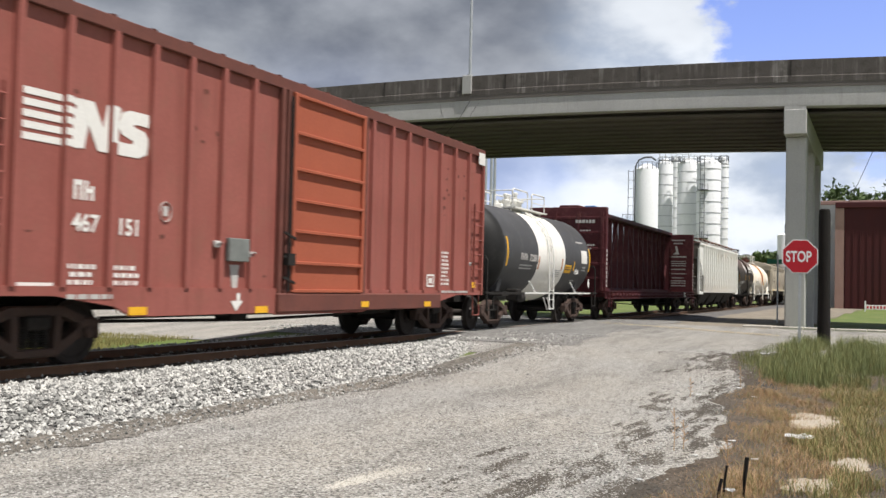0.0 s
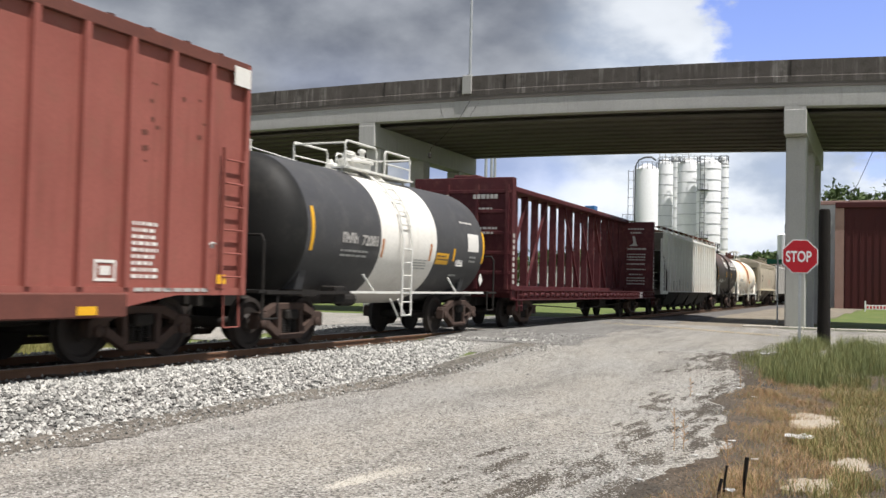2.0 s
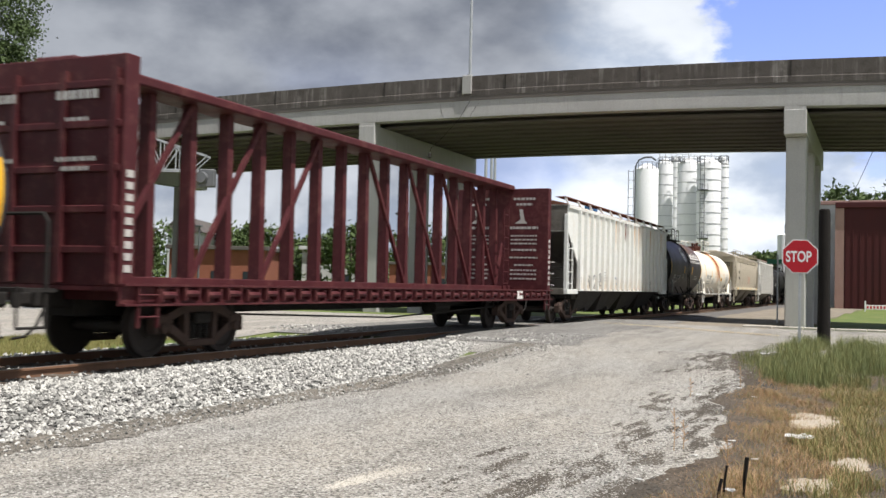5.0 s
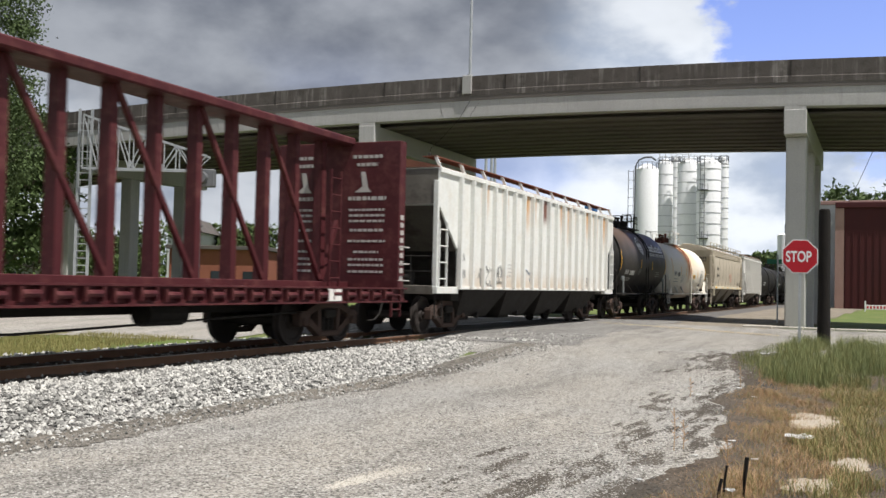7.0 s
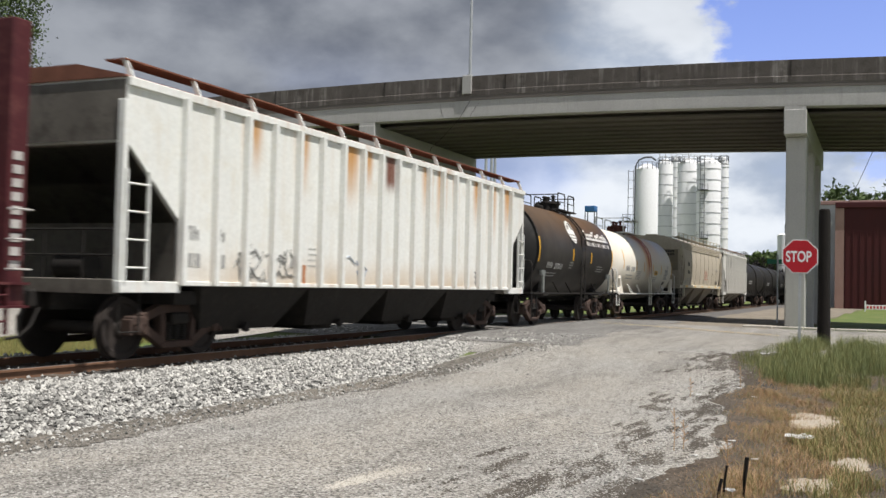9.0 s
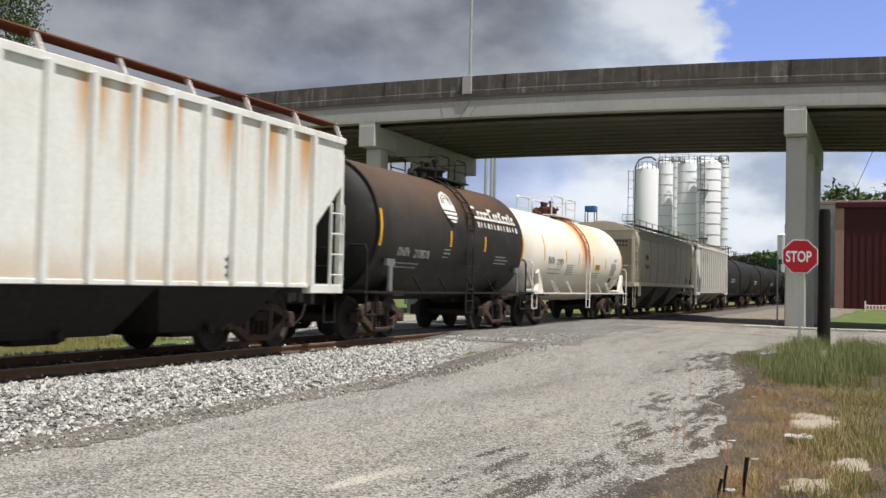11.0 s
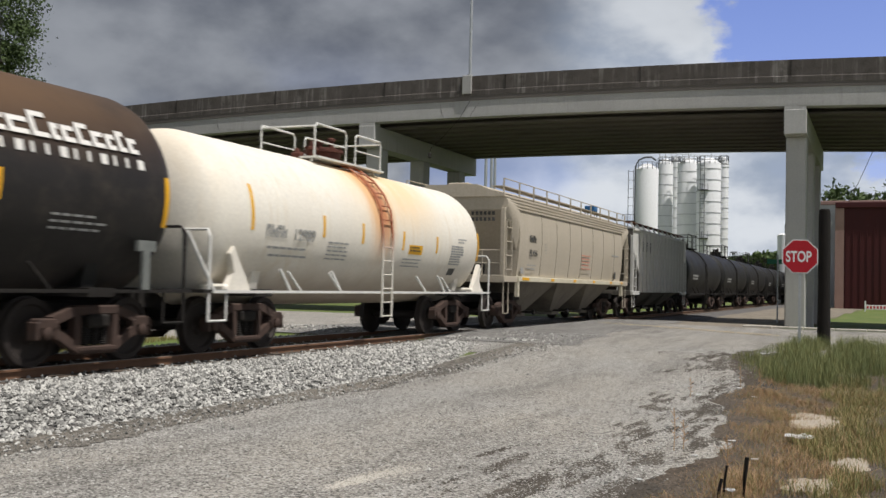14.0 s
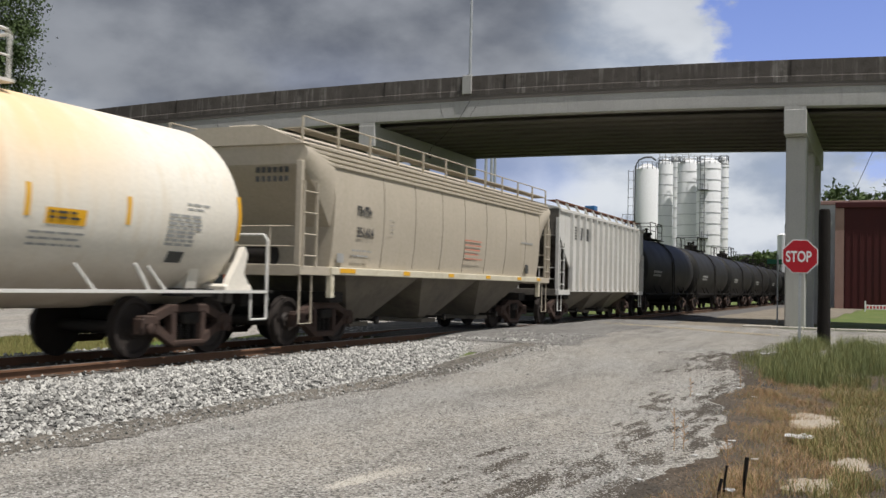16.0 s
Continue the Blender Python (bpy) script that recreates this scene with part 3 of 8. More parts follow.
TRUCK_RUST = paint("truck_rust", (0.05, 0.033, 0.027), (0.085, 0.054, 0.042), 4, 25, (0.75, 0.95), 0.3, dirt=(0.06, 0.045, 0.04), dirty=0.6)
WHEEL = paint("wheel_steel", (0.026, 0.021, 0.019), (0.048, 0.039, 0.034), 5, 30, (0.55, 0.85), 0.2)
TANK_BLACK = paint("tank_black", (0.055, 0.055, 0.058), (0.075, 0.075, 0.078), 0.8, 18, (0.5, 0.7), 0.04, dirt=(0.13, 0.125, 0.12), dirty=0.35)
TANK_WHITE = paint("tank_white", (0.80, 0.775, 0.72), (0.85, 0.83, 0.78), 0.8, 18, (0.45, 0.65), 0.03, streak=(0.55, 0.50, 0.42), streaks=0.4)
TANK_CREAM = paint("tank_cream", (0.80, 0.75, 0.655), (0.85, 0.805, 0.71), 0.6, 18, (0.45, 0.65), 0.03, streak=(0.62, 0.50, 0.33), streaks=0.5)
TANK_SOOT = paint("tank_sooty_brown", (0.036, 0.028, 0.022), (0.062, 0.047, 0.034), 0.6, 18, (0.45, 0.7), 0.05, dirt=(0.15, 0.105, 0.06), dirty=0.5)
# Oil cars' own colour; near heads of two other cars use it as shade.
TANK_OIL = paint("tank_oily_black", (0.013, 0.0128, 0.0125), (0.024, 0.0235, 0.0225), 0.5, 14, (0.5, 0.75), 0.05, dirt=(0.05, 0.047, 0.041), dirty=0.45, spec=0.22)
BEAM_RED = paint("centerbeam_maroon", (0.06, 0.0112, 0.0145), (0.087, 0.017, 0.02), 1.2, 22, (0.5, 0.75), 0.1, dirt=(0.19, 0.075, 0.065), dirty=0.4)
HOP_WHITE = paint("hopper_white", (0.76, 0.77, 0.735), (0.82, 0.825, 0.79), 0.7, 16, (0.5, 0.7), 0.05, streak=(0.45, 0.24, 0.10), streaks=0.75, dirt=(0.62, 0.58, 0.49), dirty=0.4)
HOP_TAN = paint("hopper_tan", (0.46, 0.405, 0.32), (0.52, 0.46, 0.37), 0.6, 16, (0.5, 0.7), 0.04, streak=(0.36, 0.31, 0.22), streaks=0.5)
HOP_GREY = paint("hopper_grey", (0.60, 0.59, 0.56), (0.68, 0.67, 0.63), 0.7, 16, (0.5, 0.7), 0.05, streak=(0.33, 0.24, 0.16), streaks=0.6)
HOP_UNDER = paint("hopper_dark_underside", (0.13, 0.115, 0.095), (0.22, 0.195, 0.155), 0.9, 16, (0.7, 0.9), 0.1, dirt=(0.09, 0.08, 0.07), dirty=0.6)
HOP_RUST = paint("roof_rust", (0.17, 0.07, 0.045), (0.26, 0.11, 0.07), 2, 22, (0.8, 0.95), 0.2)
RUST_STAIN = paint("rust_band", (0.42, 0.17, 0.08), (0.55, 0.26, 0.13), 2.2, 22, (0.7, 0.9), 0.1, dirt=(0.66, 0.48, 0.30), dirty=0.8)
MARK_WHITE = paint("stencil_white", (0.72, 0.70, 0.66), (0.80, 0.78, 0.74), 3, 30, (0.5, 0.7), 0)
MARK_FADED = paint("faded_stencil", (0.42, 0.40, 0.38), (0.55, 0.53, 0.50), 4, 30, (0.5, 0.7), 0)
MARK_BLACK = paint("stencil_black", (0.05, 0.05, 0.05), (0.09, 0.09, 0.085), 3, 30, (0.5, 0.7), 0)
MARK_GREY = paint("grey_stencil", (0.30, 0.30, 0.29), (0.40, 0.40, 0.385), 3, 30, (0.5, 0.7), 0)
REFLECT = paint("yellow_reflector", (0.78, 0.40, 0.02), (0.85, 0.47, 0.03), 5, 40, (0.35, 0.5), 0)
MARK_RED = paint("faded_red_stencil", (0.62, 0.22, 0.16), (0.60, 0.30, 0.22), 5, 40, (0.5, 0.7), 0)
STEEL_WHITE = paint("white_rail_paint", (0.66, 0.65, 0.61), (0.74, 0.73, 0.69), 3, 30, (0.45, 0.65), 0.02)
BOX_GREY = paint("galvanised_box", (0.15, 0.16, 0.15), (0.22, 0.23, 0.215), 4, 30, (0.5, 0.7), 0.1)

# Soot, and the shade between coupled cars, mixed into one dark colour.
SHADED_SOOTY_END = paint("shaded_sooty_end", (0.13, 0.117, 0.10), (0.20, 0.183, 0.16), 1.0, 16, (0.6, 0.85), 0.08, dirt=(0.05, 0.042, 0.036), dirty=0.7)
SHELL_CREAM = paint("stained_cream", (0.80, 0.75, 0.655), (0.85, 0.805, 0.71), 0.6, 18, (0.45, 0.65), 0.03, streak=(0.62, 0.50, 0.33), streaks=0.5)
stain(SHELL_CREAM, (0.76, 0.54, 0.29), 6.9, 2.8, 1.8, 3.4, 0.85, 0.35)
stain(SHELL_CREAM, (0.66, 0.36, 0.15), 6.05, 0.75, 1.3, 2.6, 0.85, 0.4)
stain(SHELL_CREAM, (0.40, 0.13, 0.06), 6.12, 0.30, 1.5, 2.9, 0.85, 0.5)
stain(SHELL_CREAM, (0.72, 0.55, 0.34), 0.3, 1.0, 2.2, 3.5, 0.3, 0.6)
stain(SHELL_CREAM, (0.40, 0.33, 0.25), 6.0, 8.0, 1.75, 0.9, 0.8, 0.35)
LADDER_CREAM = paint("rusting_ladder", (0.66, 0.63, 0.55), (0.74, 0.70, 0.62), 3, 30, (0.5, 0.7), 0.02)
stain(LADDER_CREAM, (0.38, 0.13, 0.06), 6.15, 3.0, 1.5, 2.4, 0.95, 0.3)
VALVE_RUST = paint("rusty_valve", (0.075, 0.027, 0.02), (0.13, 0.05, 0.036), 4, 25, (0.8, 0.95), 0.3)
SHELL_SOOT = paint("sooty_shell", (0.018, 0.0165, 0.016), (0.032, 0.0285, 0.027), 0.6, 18, (0.42, 0.65), 0.05, dirt=(0.085, 0.07, 0.055), dirty=0.4)
stain(SHELL_SOOT, (0.11, 0.062, 0.031), 4.5, 7.5, 2.45, 3.5, 0.95, 0.3)
stain(SHELL_SOOT, (0.08, 0.07, 0.06), 2.5, 2.6, 1.4, 2.6, 0.3, 0.9)
BODY_WHITE = paint("hopper_white_body", (0.76, 0.77, 0.735), (0.82, 0.825, 0.79), 0.7, 16, (0.5, 0.7), 0.05, streak=(0.56, 0.46, 0.33), streaks=0.5, dirt=(0.62, 0.58, 0.49), dirty=0.5)
for y_, w_, z_ in ((2.95, 0.3, 2.9), (4.45, 0.26, 2.7), (6.2, 0.34, 2.6), (6.9, 0.2, 3.0), (9.7, 0.3, 2.7), (10.5, 0.3, 2.4), (11.3, 0.22, 2.8), (12.7, 0.3, 2.6), (13.7, 0.34, 2.2), (14.9, 0.3, 2.5)):
    stain(BODY_WHITE, (0.52, 0.27, 0.09), y_, w_ * 1.25, z_ - 0.2, 3.7, 1.0, 0.45)
stain(BODY_WHITE, (0.15, 0.05, 0.03), 7.88, 0.34, 2.95, 3.3, 1.0, 0.35)
stain(BODY_WHITE, (0.50, 0.36, 0.22), 8.0, 9.0, 1.75, 0.95, 0.75, 0.5)
WR, WB = 0.45, 0.89
MOVERS, WHEELS = [], []


def truck_meshes():
    """Wheelset, side frame, spring, bolster and bearing cap of a freight truck."""
    bm = bmesh.new()
    lathe(bm, [(-1.02, 0.075), (-0.62, 0.075), (-0.60, 0.095), (0.60, 0.095), (0.62, 0.075), (1.02, 0.075)], ALONG_X, 14)
    for s in (-1, 1):
        prof = [(0.665, 0.12), (0.665, 0.30), (0.69, 0.36), (0.675, 0.475), (0.70, 0.475), (0.705, WR), (0.80, WR - 0.008), (0.805, 0.37), (0.77, 0.34), (0.75, 0.16), (0.80, 0.13), (0.80, 0.0)]
        lathe(bm, [(s * a, r) for a, r in prof], ALONG_X, 36)
        for k in range(3):
            a = k * math.tau / 3
            box(bm, s * 0.80 - 0.012, 0.1 * math.cos(a) - 0.02, 0.1 * math.sin(a) - 0.02, s * 0.80 + 0.012, 0.1 * math.cos(a) + 0.02, 0.1 * math.sin(a) + 0.02)
    wheelset = mesh_of("wheelset", bm, WHEEL, True)
    bm = bmesh.new()
    x, w = 0.0, 0.15
    for s in (-1, 1):
        box(bm, -0.09, s * WB - 0.15, 0.50, 0.09, s * WB + 0.15, 0.64, bevel=0.02)
        box(bm, -0.09, s * WB + 0.12, 0.36, 0.09, s * WB + 0.19, 0.6, bevel=0.015)
        box(bm, -0.09, s * WB - 0.19, 0.36, 0.09, s * WB - 0.12, 0.6, bevel=0.015)
        beam(bm, (0, s * (WB - 0.1), 0.60), (0, s * 0.42, 0.73), w, 0.12)
        beam(bm, (0, s * (WB - 0.14), 0.46), (0, s * 0.32, 0.22), w, 0.12)
        beam(bm, (0, s * 0.34, 0.20), (0, s * 0.36, 0.72), w * 0.9, 0.11, (0, 1, 0))
    box(bm, -0.075, -0.45, 0.67, 0.075, 0.45, 0.80, bevel=0.02)
    box(bm, -0.085, -0.38, 0.15, 0.085, 0.38, 0.26, bevel=0.02)
    frame_ = mesh_of("side_frame", bm, TRUCK_RUST, False)
    bm = bmesh.new()
    prof = []
    for k in range(9):
        prof += [(0.27 + 0.03 * k, 0.055), (0.285 + 0.03 * k, 0.07)]
    lathe(bm, prof, Matrix.Identity(4), 8)
    spring = mesh_of("spring", bm, GRIME, False)
    bm = bmesh.new()
    box(bm, -1.12, -0.2, 0.5, 1.12, 0.2, 0.68, bevel=0.03)
    box(bm, -0.4, -0.25, 0.66, 0.4, 0.25, 0.8)
    for s in (-1, 1):
        beam(bm, (-0.95, s * 0.42, 0.42), (0.95, s * 0.42, 0.42), 0.09, 0.12)
        for q in (-0.73, 0.73):
            box(bm, q - 0.06, s * 0.42 - 0.02, 0.3, q + 0.06, s * 0.47, 0.55)
    bolster = mesh_of("bolster", bm, GRIME, False)
    bm = bmesh.new()
    lathe(bm, [(0, 0.085), (0.05, 0.085), (0.06, 0.07), (0.075, 0.02)], ALONG_X, 12)
    cap = mesh_of("bearing_cap", bm, TRUCK_RUST, True)
    bm = bmesh.new()
    box(bm, -0.14, -0.35, 0.74, 0.14, 0.35, 1.0, bevel=0.03)
    box(bm, -0.11, -0.62, 0.76, 0.09, -0.35, 0.98, bevel=0.04)
    box(bm, 0.03, -0.72, 0.74, 0.12, -0.55, 1.0, bevel=0.03)
    coupler = mesh_of("coupler", bm, GRIME, False)
    bm = bmesh.new()
    tube(bm, [(0.25, -0.3, 0.75), (0.26, -0.45, 0.5), (0.22, -0.6, 0.36), (0.12, -0.75, 0.33)], 0.022)
    hose = mesh_of("air_hose", bm, GRIME, True)
    return wheelset, frame_, spring, bolster, cap, coupler, hose


WHEELSET, SIDEFRAME, SPRING, BOLSTER, CAP, COUPLER, HOSE = truck_meshes()


def child(name, me, parent, at):
    o = new(name, me)
    o.parent = parent
    o.matrix_basis = at
    return o


def running_gear(car, length, inset):
    """Two trucks and couplers."""
    for y in (inset, length - inset):
        tr = child("truck", BOLSTER, car, pose(0, y, 0))
        for s in (-1, 1):
            ws = child("wheelset", WHEELSET, tr, pose(0, s * WB, WR))
            WHEELS.append((ws, s * WB))
            child("side_frame", SIDEFRAME, tr, pose(s * 1.0, 0, 0))
            for q in (-0.17, 0.0, 0.17):
                child("spring", SPRING, tr, pose(s * 1.0, q, 0))
            for q in (-1, 1):
                child("bearing_cap", CAP, tr, pose(s * 1.05, q * WB, WR, 0, 0, 0 if s > 0 else 180))
    for y, a in ((0.25, 0), (length - 0.25, 180)):
        child("coupler", COUPLER, car, pose(0, y, 0, 0, 0, a))
        child("air_hose", HOSE, car, pose(0, y, 0, 0, 0, a))


def ladder(name, parent, x, y0, y1, z0, z1, rungs, mat, r=0.016, depth=0.0, stile=True):
    bm = bmesh.new()
    if stile:
        for y in (y0, y1):
            beam(bm, (x, y, z0), (x, y, z1), 0.05, 0.03, (0, 1, 0))
    for i in range(rungs):
        z = z0 + (z1 - z0) * (i + 0.5) / rungs
        tube(bm, [(x, y0, z), (x + 0.015, y0, z), (x + 0.015, y1, z), (x, y1, z)], r, 6)
    return part(name, bm, mat, parent)


def side(x, y, z):
    """Pose of a flat marking on the side that faces +x."""
    return Matrix.Translation((x, y, z)) @ Matrix(((0, 0, 1, 0), (1, 0, 0, 0), (0, 1, 0, 0), (0, 0, 0, 1)))


def plate(name, parent, mat, x, y0, z0, y1, z1, label="", t=0.006):
    bm = bmesh.new()
    box(bm, x, y0, z0, x + t, y1, z1)
    return part(name, bm, mat, parent, label)


def lines_of_text(parent, mat, x, y0, z, width, rows, h=0.05, gap=0.09, seed=1, slope=0.0):
    """Rows of small bars, as unreadable stencilled lines."""
    rng = random.Random(seed)
    bm = bmesh.new()
    for r in range(rows):
        y = y0
        while y < y0 + width * rng.uniform(0.8, 1.0):
            w = rng.uniform(0.07, 0.22) * min(1, width)
            box(bm, x, y, z - r * gap, x + 0.004, min(y + w, y0 + width), z - r * gap + h)
            y += w + 0.04
    return tagged(part("stencilling", bm, mat, parent), "small stencilled lines", kind="stuff")


def mark(parent, mat, x, y, z, h, letters, w=0.62, name="reporting_mark"):
    """A fleet mark as a row of upright letter-sized blocks."""
    bm = bmesh.new()
    for i in range(letters):
        y0 = y + i * h * (w + 0.16)
        box(bm, x, y0, z, x + 0.004, y0 + h * 0.2, z + h)
        box(bm, x, y0 + h * 0.2, z + (0.4 if i % 2 else 0.75) * h, x + 0.004, y0 + h * w, z + (0.6 if i % 2 else 1.0) * h)
        box(bm, x, y0 + h * (w - 0.2), z, x + 0.0035, y0 + h * w, z + h * 0.75)
    return tagged(part(name, bm, mat, parent), "block-shaped fleet mark", kind="stuff")


def start(name, label, category, y0):
    car = thing(name, label, category, "cars of the freight train", pose(0, y0, 0))
    MOVERS.append((car, y0))
    return car


# -- boxcar --
def boxcar(y0):
    L, W, H = 15.75, 1.52, 4.56
    car = start("boxcar", "rust-red ribbed freight boxcar with an orange sliding door on the rails", "freight car", y0)
    bm = bmesh.new()
    box(bm, -W, 0.06, 1.0, W, L - 0.06, H)
    part("body", bm, BOX_RED, car)
    bm = bmesh.new()
    n = 20
    for i in range(n):
        a, b = L * i / n, L * (i + 1) / n
        z = H
        for s in (-1, 1):
            v = [bm.verts.new(p) for p in ((0, a, z + 0.2), (s * 1.58, a, z + 0.01), (s * 1.58, b, z + 0.01), (0, b, z + 0.2))]
            bm.faces.new(v)
        beam(bm, (-1.6, a, z + 0.02), (0, a, z + 0.225), 0.08, 0.06)
        beam(bm, (1.6, a, z + 0.02), (0, a, z + 0.225), 0.08, 0.06)
    part("roof", bm, BOX_DARK, car, "dark rusty ribbed roof")
    for s in (-1, 1):
        bm = bmesh.new()
        box(bm, s * W, 0, H - 0.16, s * 1.6, L, H + 0.03, bevel=0.01)
        part("top_rail", bm, BOX_DARK, car)
    # fishbelly sill
    out = [(0.0, 1.06), (0.0, 0.94), (1.5, 0.94), (2.55, 0.80), (2.9, 0.66), (6.2, 0.66), (6.4, 0.62), (9.4, 0.62), (9.6, 0.66), (12.7, 0.68), (13.1, 0.80), (14.1, 0.95), (L, 0.95), (L, 1.06)]
    for s in (-1, 1):
        bm = bmesh.new()
        m = side(s * 1.545 - 0.03, 0, 0)
        prism(bm, out, m, 0.06)
        part("side_sill", bm, BOX_RED, car)
    bm = bmesh.new()
    box(bm, W, 6.35, 0.66, 1.66, 13.0, 0.98, bevel=0.02)
    part("door_track", bm, BOX_DARK, car, "brown lower door track")
    # side posts, hat-shaped
    bm = bmesh.new()
    prism(bm, [(-0.06, 0), (-0.05, 0.08), (0.05, 0.08), (0.06, 0)], Matrix(((0, 1, 0, 0), (1, 0, 0, 0), (0, 0, 1, 0), (0, 0, 0, 1))), H - 1.2)
    post = mesh_of("side_post", bm, BOX_RED)
    for y in [0.84, 1.63, 2.44, 3.22, 4.02, 4.82, 5.62, 9.72, 10.58, 11.36, 12.2, 13.05, 13.9, 14.78]:
        child("side_post", post, car, pose(W, y, 1.05))
    bm = bmesh.new()
    for y in (0.05, L - 0.05):
        beam(bm, (W + 0.03, y, 0.95), (W + 0.03, y, H), 0.1, 0.09, (0, 1, 0))
    pieces("corner_post", bm, BOX_RED, car)
    # far side posts
    for i in range(15):
        child("side_post", post, car, pose(-W, 0.8 + i * 1.0, 1.05, 0, 0, 180))
    # corrugated ends
    for y, s in ((0.06, -1), (L - 0.06, 1)):
        bm = bmesh.new()
        for i in range(11):
            z = 1.2 + i * 0.3
            box(bm, -1.35, y, z, 1.35, y + s * 0.06, z + 0.16, bevel=0.02)
        part("end_panel", bm, BOX_DARK, car, "corrugated steel end")
    # door
    door = None
    bm = bmesh.new()
    box(bm, 1.56, 6.72, 0.99, 1.60, 9.26, 4.4)
    door = part("door", bm, DOOR_RED, car, "orange-red sliding door")
    bm = bmesh.new()
    for z in (1.02, 1.5, 2.04, 2.57, 3.1, 3.72, 4.36):
        box(bm, 1.60, 6.78, z - 0.03, 1.665, 9.2, z + 0.03, bevel=0.01)
    pieces("door_rib", bm, DOOR_RED, door)
    bm = bmesh.new()
    for y in (6.76, 9.22):
        box(bm, 1.60, y - 0.05, 1.0, 1.66, y + 0.05, 4.4, bevel=0.012)
    pieces("door_edge", bm, DOOR_RED, door)
    bm = bmesh.new()
    for y in (6.42, 6.60, 9.38):
        box(bm, W, y - 0.05, 0.95, 1.62, y + 0.05, 4.42, bevel=0.012)
    pieces("door_post", bm, BOX_DARK, car)
    bm = bmesh.new()
    tube(bm, [(1.67, 6.6, 1.0), (1.67, 6.6, 4.3)], 0.022)
    for z in (1.25, 1.6, 2.0):
        beam(bm, (1.66, 6.45, z), (1.69, 6.75, z - 0.1), 0.03, 0.04)
    box(bm, 1.62, 6.5, 1.45, 1.72, 6.72, 1.65)
    part("door_latch", bm, GRIME, door, "dark locking bar and latch")
    # grey route box, arrow, brackets
    bm = bmesh.new()
    box(bm, 1.55, 4.98, 1.47, 1.63, 5.5, 1.83, bevel=0.01)
    part("route_board", bm, BOX_GREY, car, "grey metal placard board")
    bm = bmesh.new()
    prism(bm, [(5.2, 1.05), (5.32, 1.05), (5.36, 1.42), (5.12, 1.42)], side(W + 0.004, 0, 0), 0.01)
    part("worn_patch", bm, MARK_FADED, car, "worn pale patch")
    bm = bmesh.new()
    prism(bm, [(5.24, 0.70), (5.42, 0.86), (5.34, 0.86), (5.34, 0.98), (5.26, 0.98), (5.26, 0.86), (5.1, 0.86)], side(1.58, 0, 0), 0.006)
    part("arrow", bm, MARK_WHITE, car, "white painted arrow")
    for y, z in ((4.72, 1.72), (5.62, 1.6), (14.85, 1.7)):
        bm = bmesh.new()
        box(bm, 1.54, y - 0.06, z - 0.05, 1.6, y + 0.06, z + 0.05, bevel=0.01)
        tube(bm, [(1.6, y - 0.05, z), (1.62, y, z + 0.03), (1.6, y + 0.1, z + 0.02)], 0.012)
        part("bracket", bm, MARK_FADED, car)
    # ladder and grab irons
    ladder("ladder", car, 1.60, 15.1, 15.6, 1.05, 3.2, 6, BOX_RED)
    ladder("grab_irons", car, 1.60, 0.12, 0.62, 1.0, 3.4, 8, BOX_RED)
    for y in (0.2, 15.3):
        bm = bmesh.new()
        tube(bm, [(1.5, y, 1.0), (1.52, y, 0.45), (1.52, y + 0.4, 0.45), (1.5, y + 0.4, 1.0)], 0.02)
        part("step", bm, BOX_RED, car)
    # reflectors
    for y, z, w in ((3.0, 0.68, 0.36), (5.95, 0.66, 0.36), (9.35, 0.72, 0.3), (12.25, 0.70, 0.34)):
        plate("reflector", car, REFLECT, 1.667 if 6.4 < y < 12.9 else 1.578, y - w / 2, z, y + w / 2, z + 0.11, "yellow reflective strip")
    plate("reflector", car, REFLECT, 1.61, 14.98, 1.12, 15.2, 1.26, "yellow reflective strip")
    plate("corner_mark", car, MARK_WHITE, 1.605, 15.3, 4.2, 15.72, 4.5, "white painted corner patch")
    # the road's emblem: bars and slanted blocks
    x = W + 0.004
    bm = bmesh.new()
    for i in range(5):
        z = 2.79 + i * 0.135
        prism(bm, [(0.9, z), (1.86 - i * 0.01, z), (1.92, z + 0.085), (0.9, z + 0.085)], side(x, 0, 0), 0.004)
    part("emblem_bars", bm, MARK_WHITE, car, "white horizontal emblem bars")
    bm = bmesh.new()
    n_bar = [(1.70, 2.80), (1.96, 2.80), (2.09, 3.42), (1.83, 3.42)], [(2.22, 2.80), (2.48, 2.80), (2.61, 3.42), (2.35, 3.42)], [(1.85, 3.42), (2.11, 3.42), (2.46, 2.80), (2.2, 2.80)]
    for o in n_bar:
        prism(bm, o, side(x + 0.001 * len(bm.verts) / 8, 0, 0), 0.004)
    prism(bm, [(2.53, 2.80), (2.97, 2.80), (3.14, 2.87), (3.17, 3.07), (3.09, 3.17), (2.87, 3.21), (2.86, 3.24), (2.95, 3.25), (3.16, 3.24), (3.18, 3.42), (2.78, 3.42), (2.62, 3.36), (2.57, 3.18), (2.64, 3.08), (2.86, 3.02), (2.86, 2.98), (2.75, 2.97), (2.54, 2.98)], side(x, 0, 0), 0.004)
    box(bm, W + 0.079, 2.39, 2.94, W + 0.083, 2.49, 3.42)
    for i in range(5):
        box(bm, W + 0.079, 1.58, 2.79 + i * 0.135, W + 0.083, 1.68, 2.875 + i * 0.135)
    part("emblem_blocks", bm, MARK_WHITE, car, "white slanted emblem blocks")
    mark(car, MARK_WHITE, x, 1.81, 2.15, 0.25, 2)
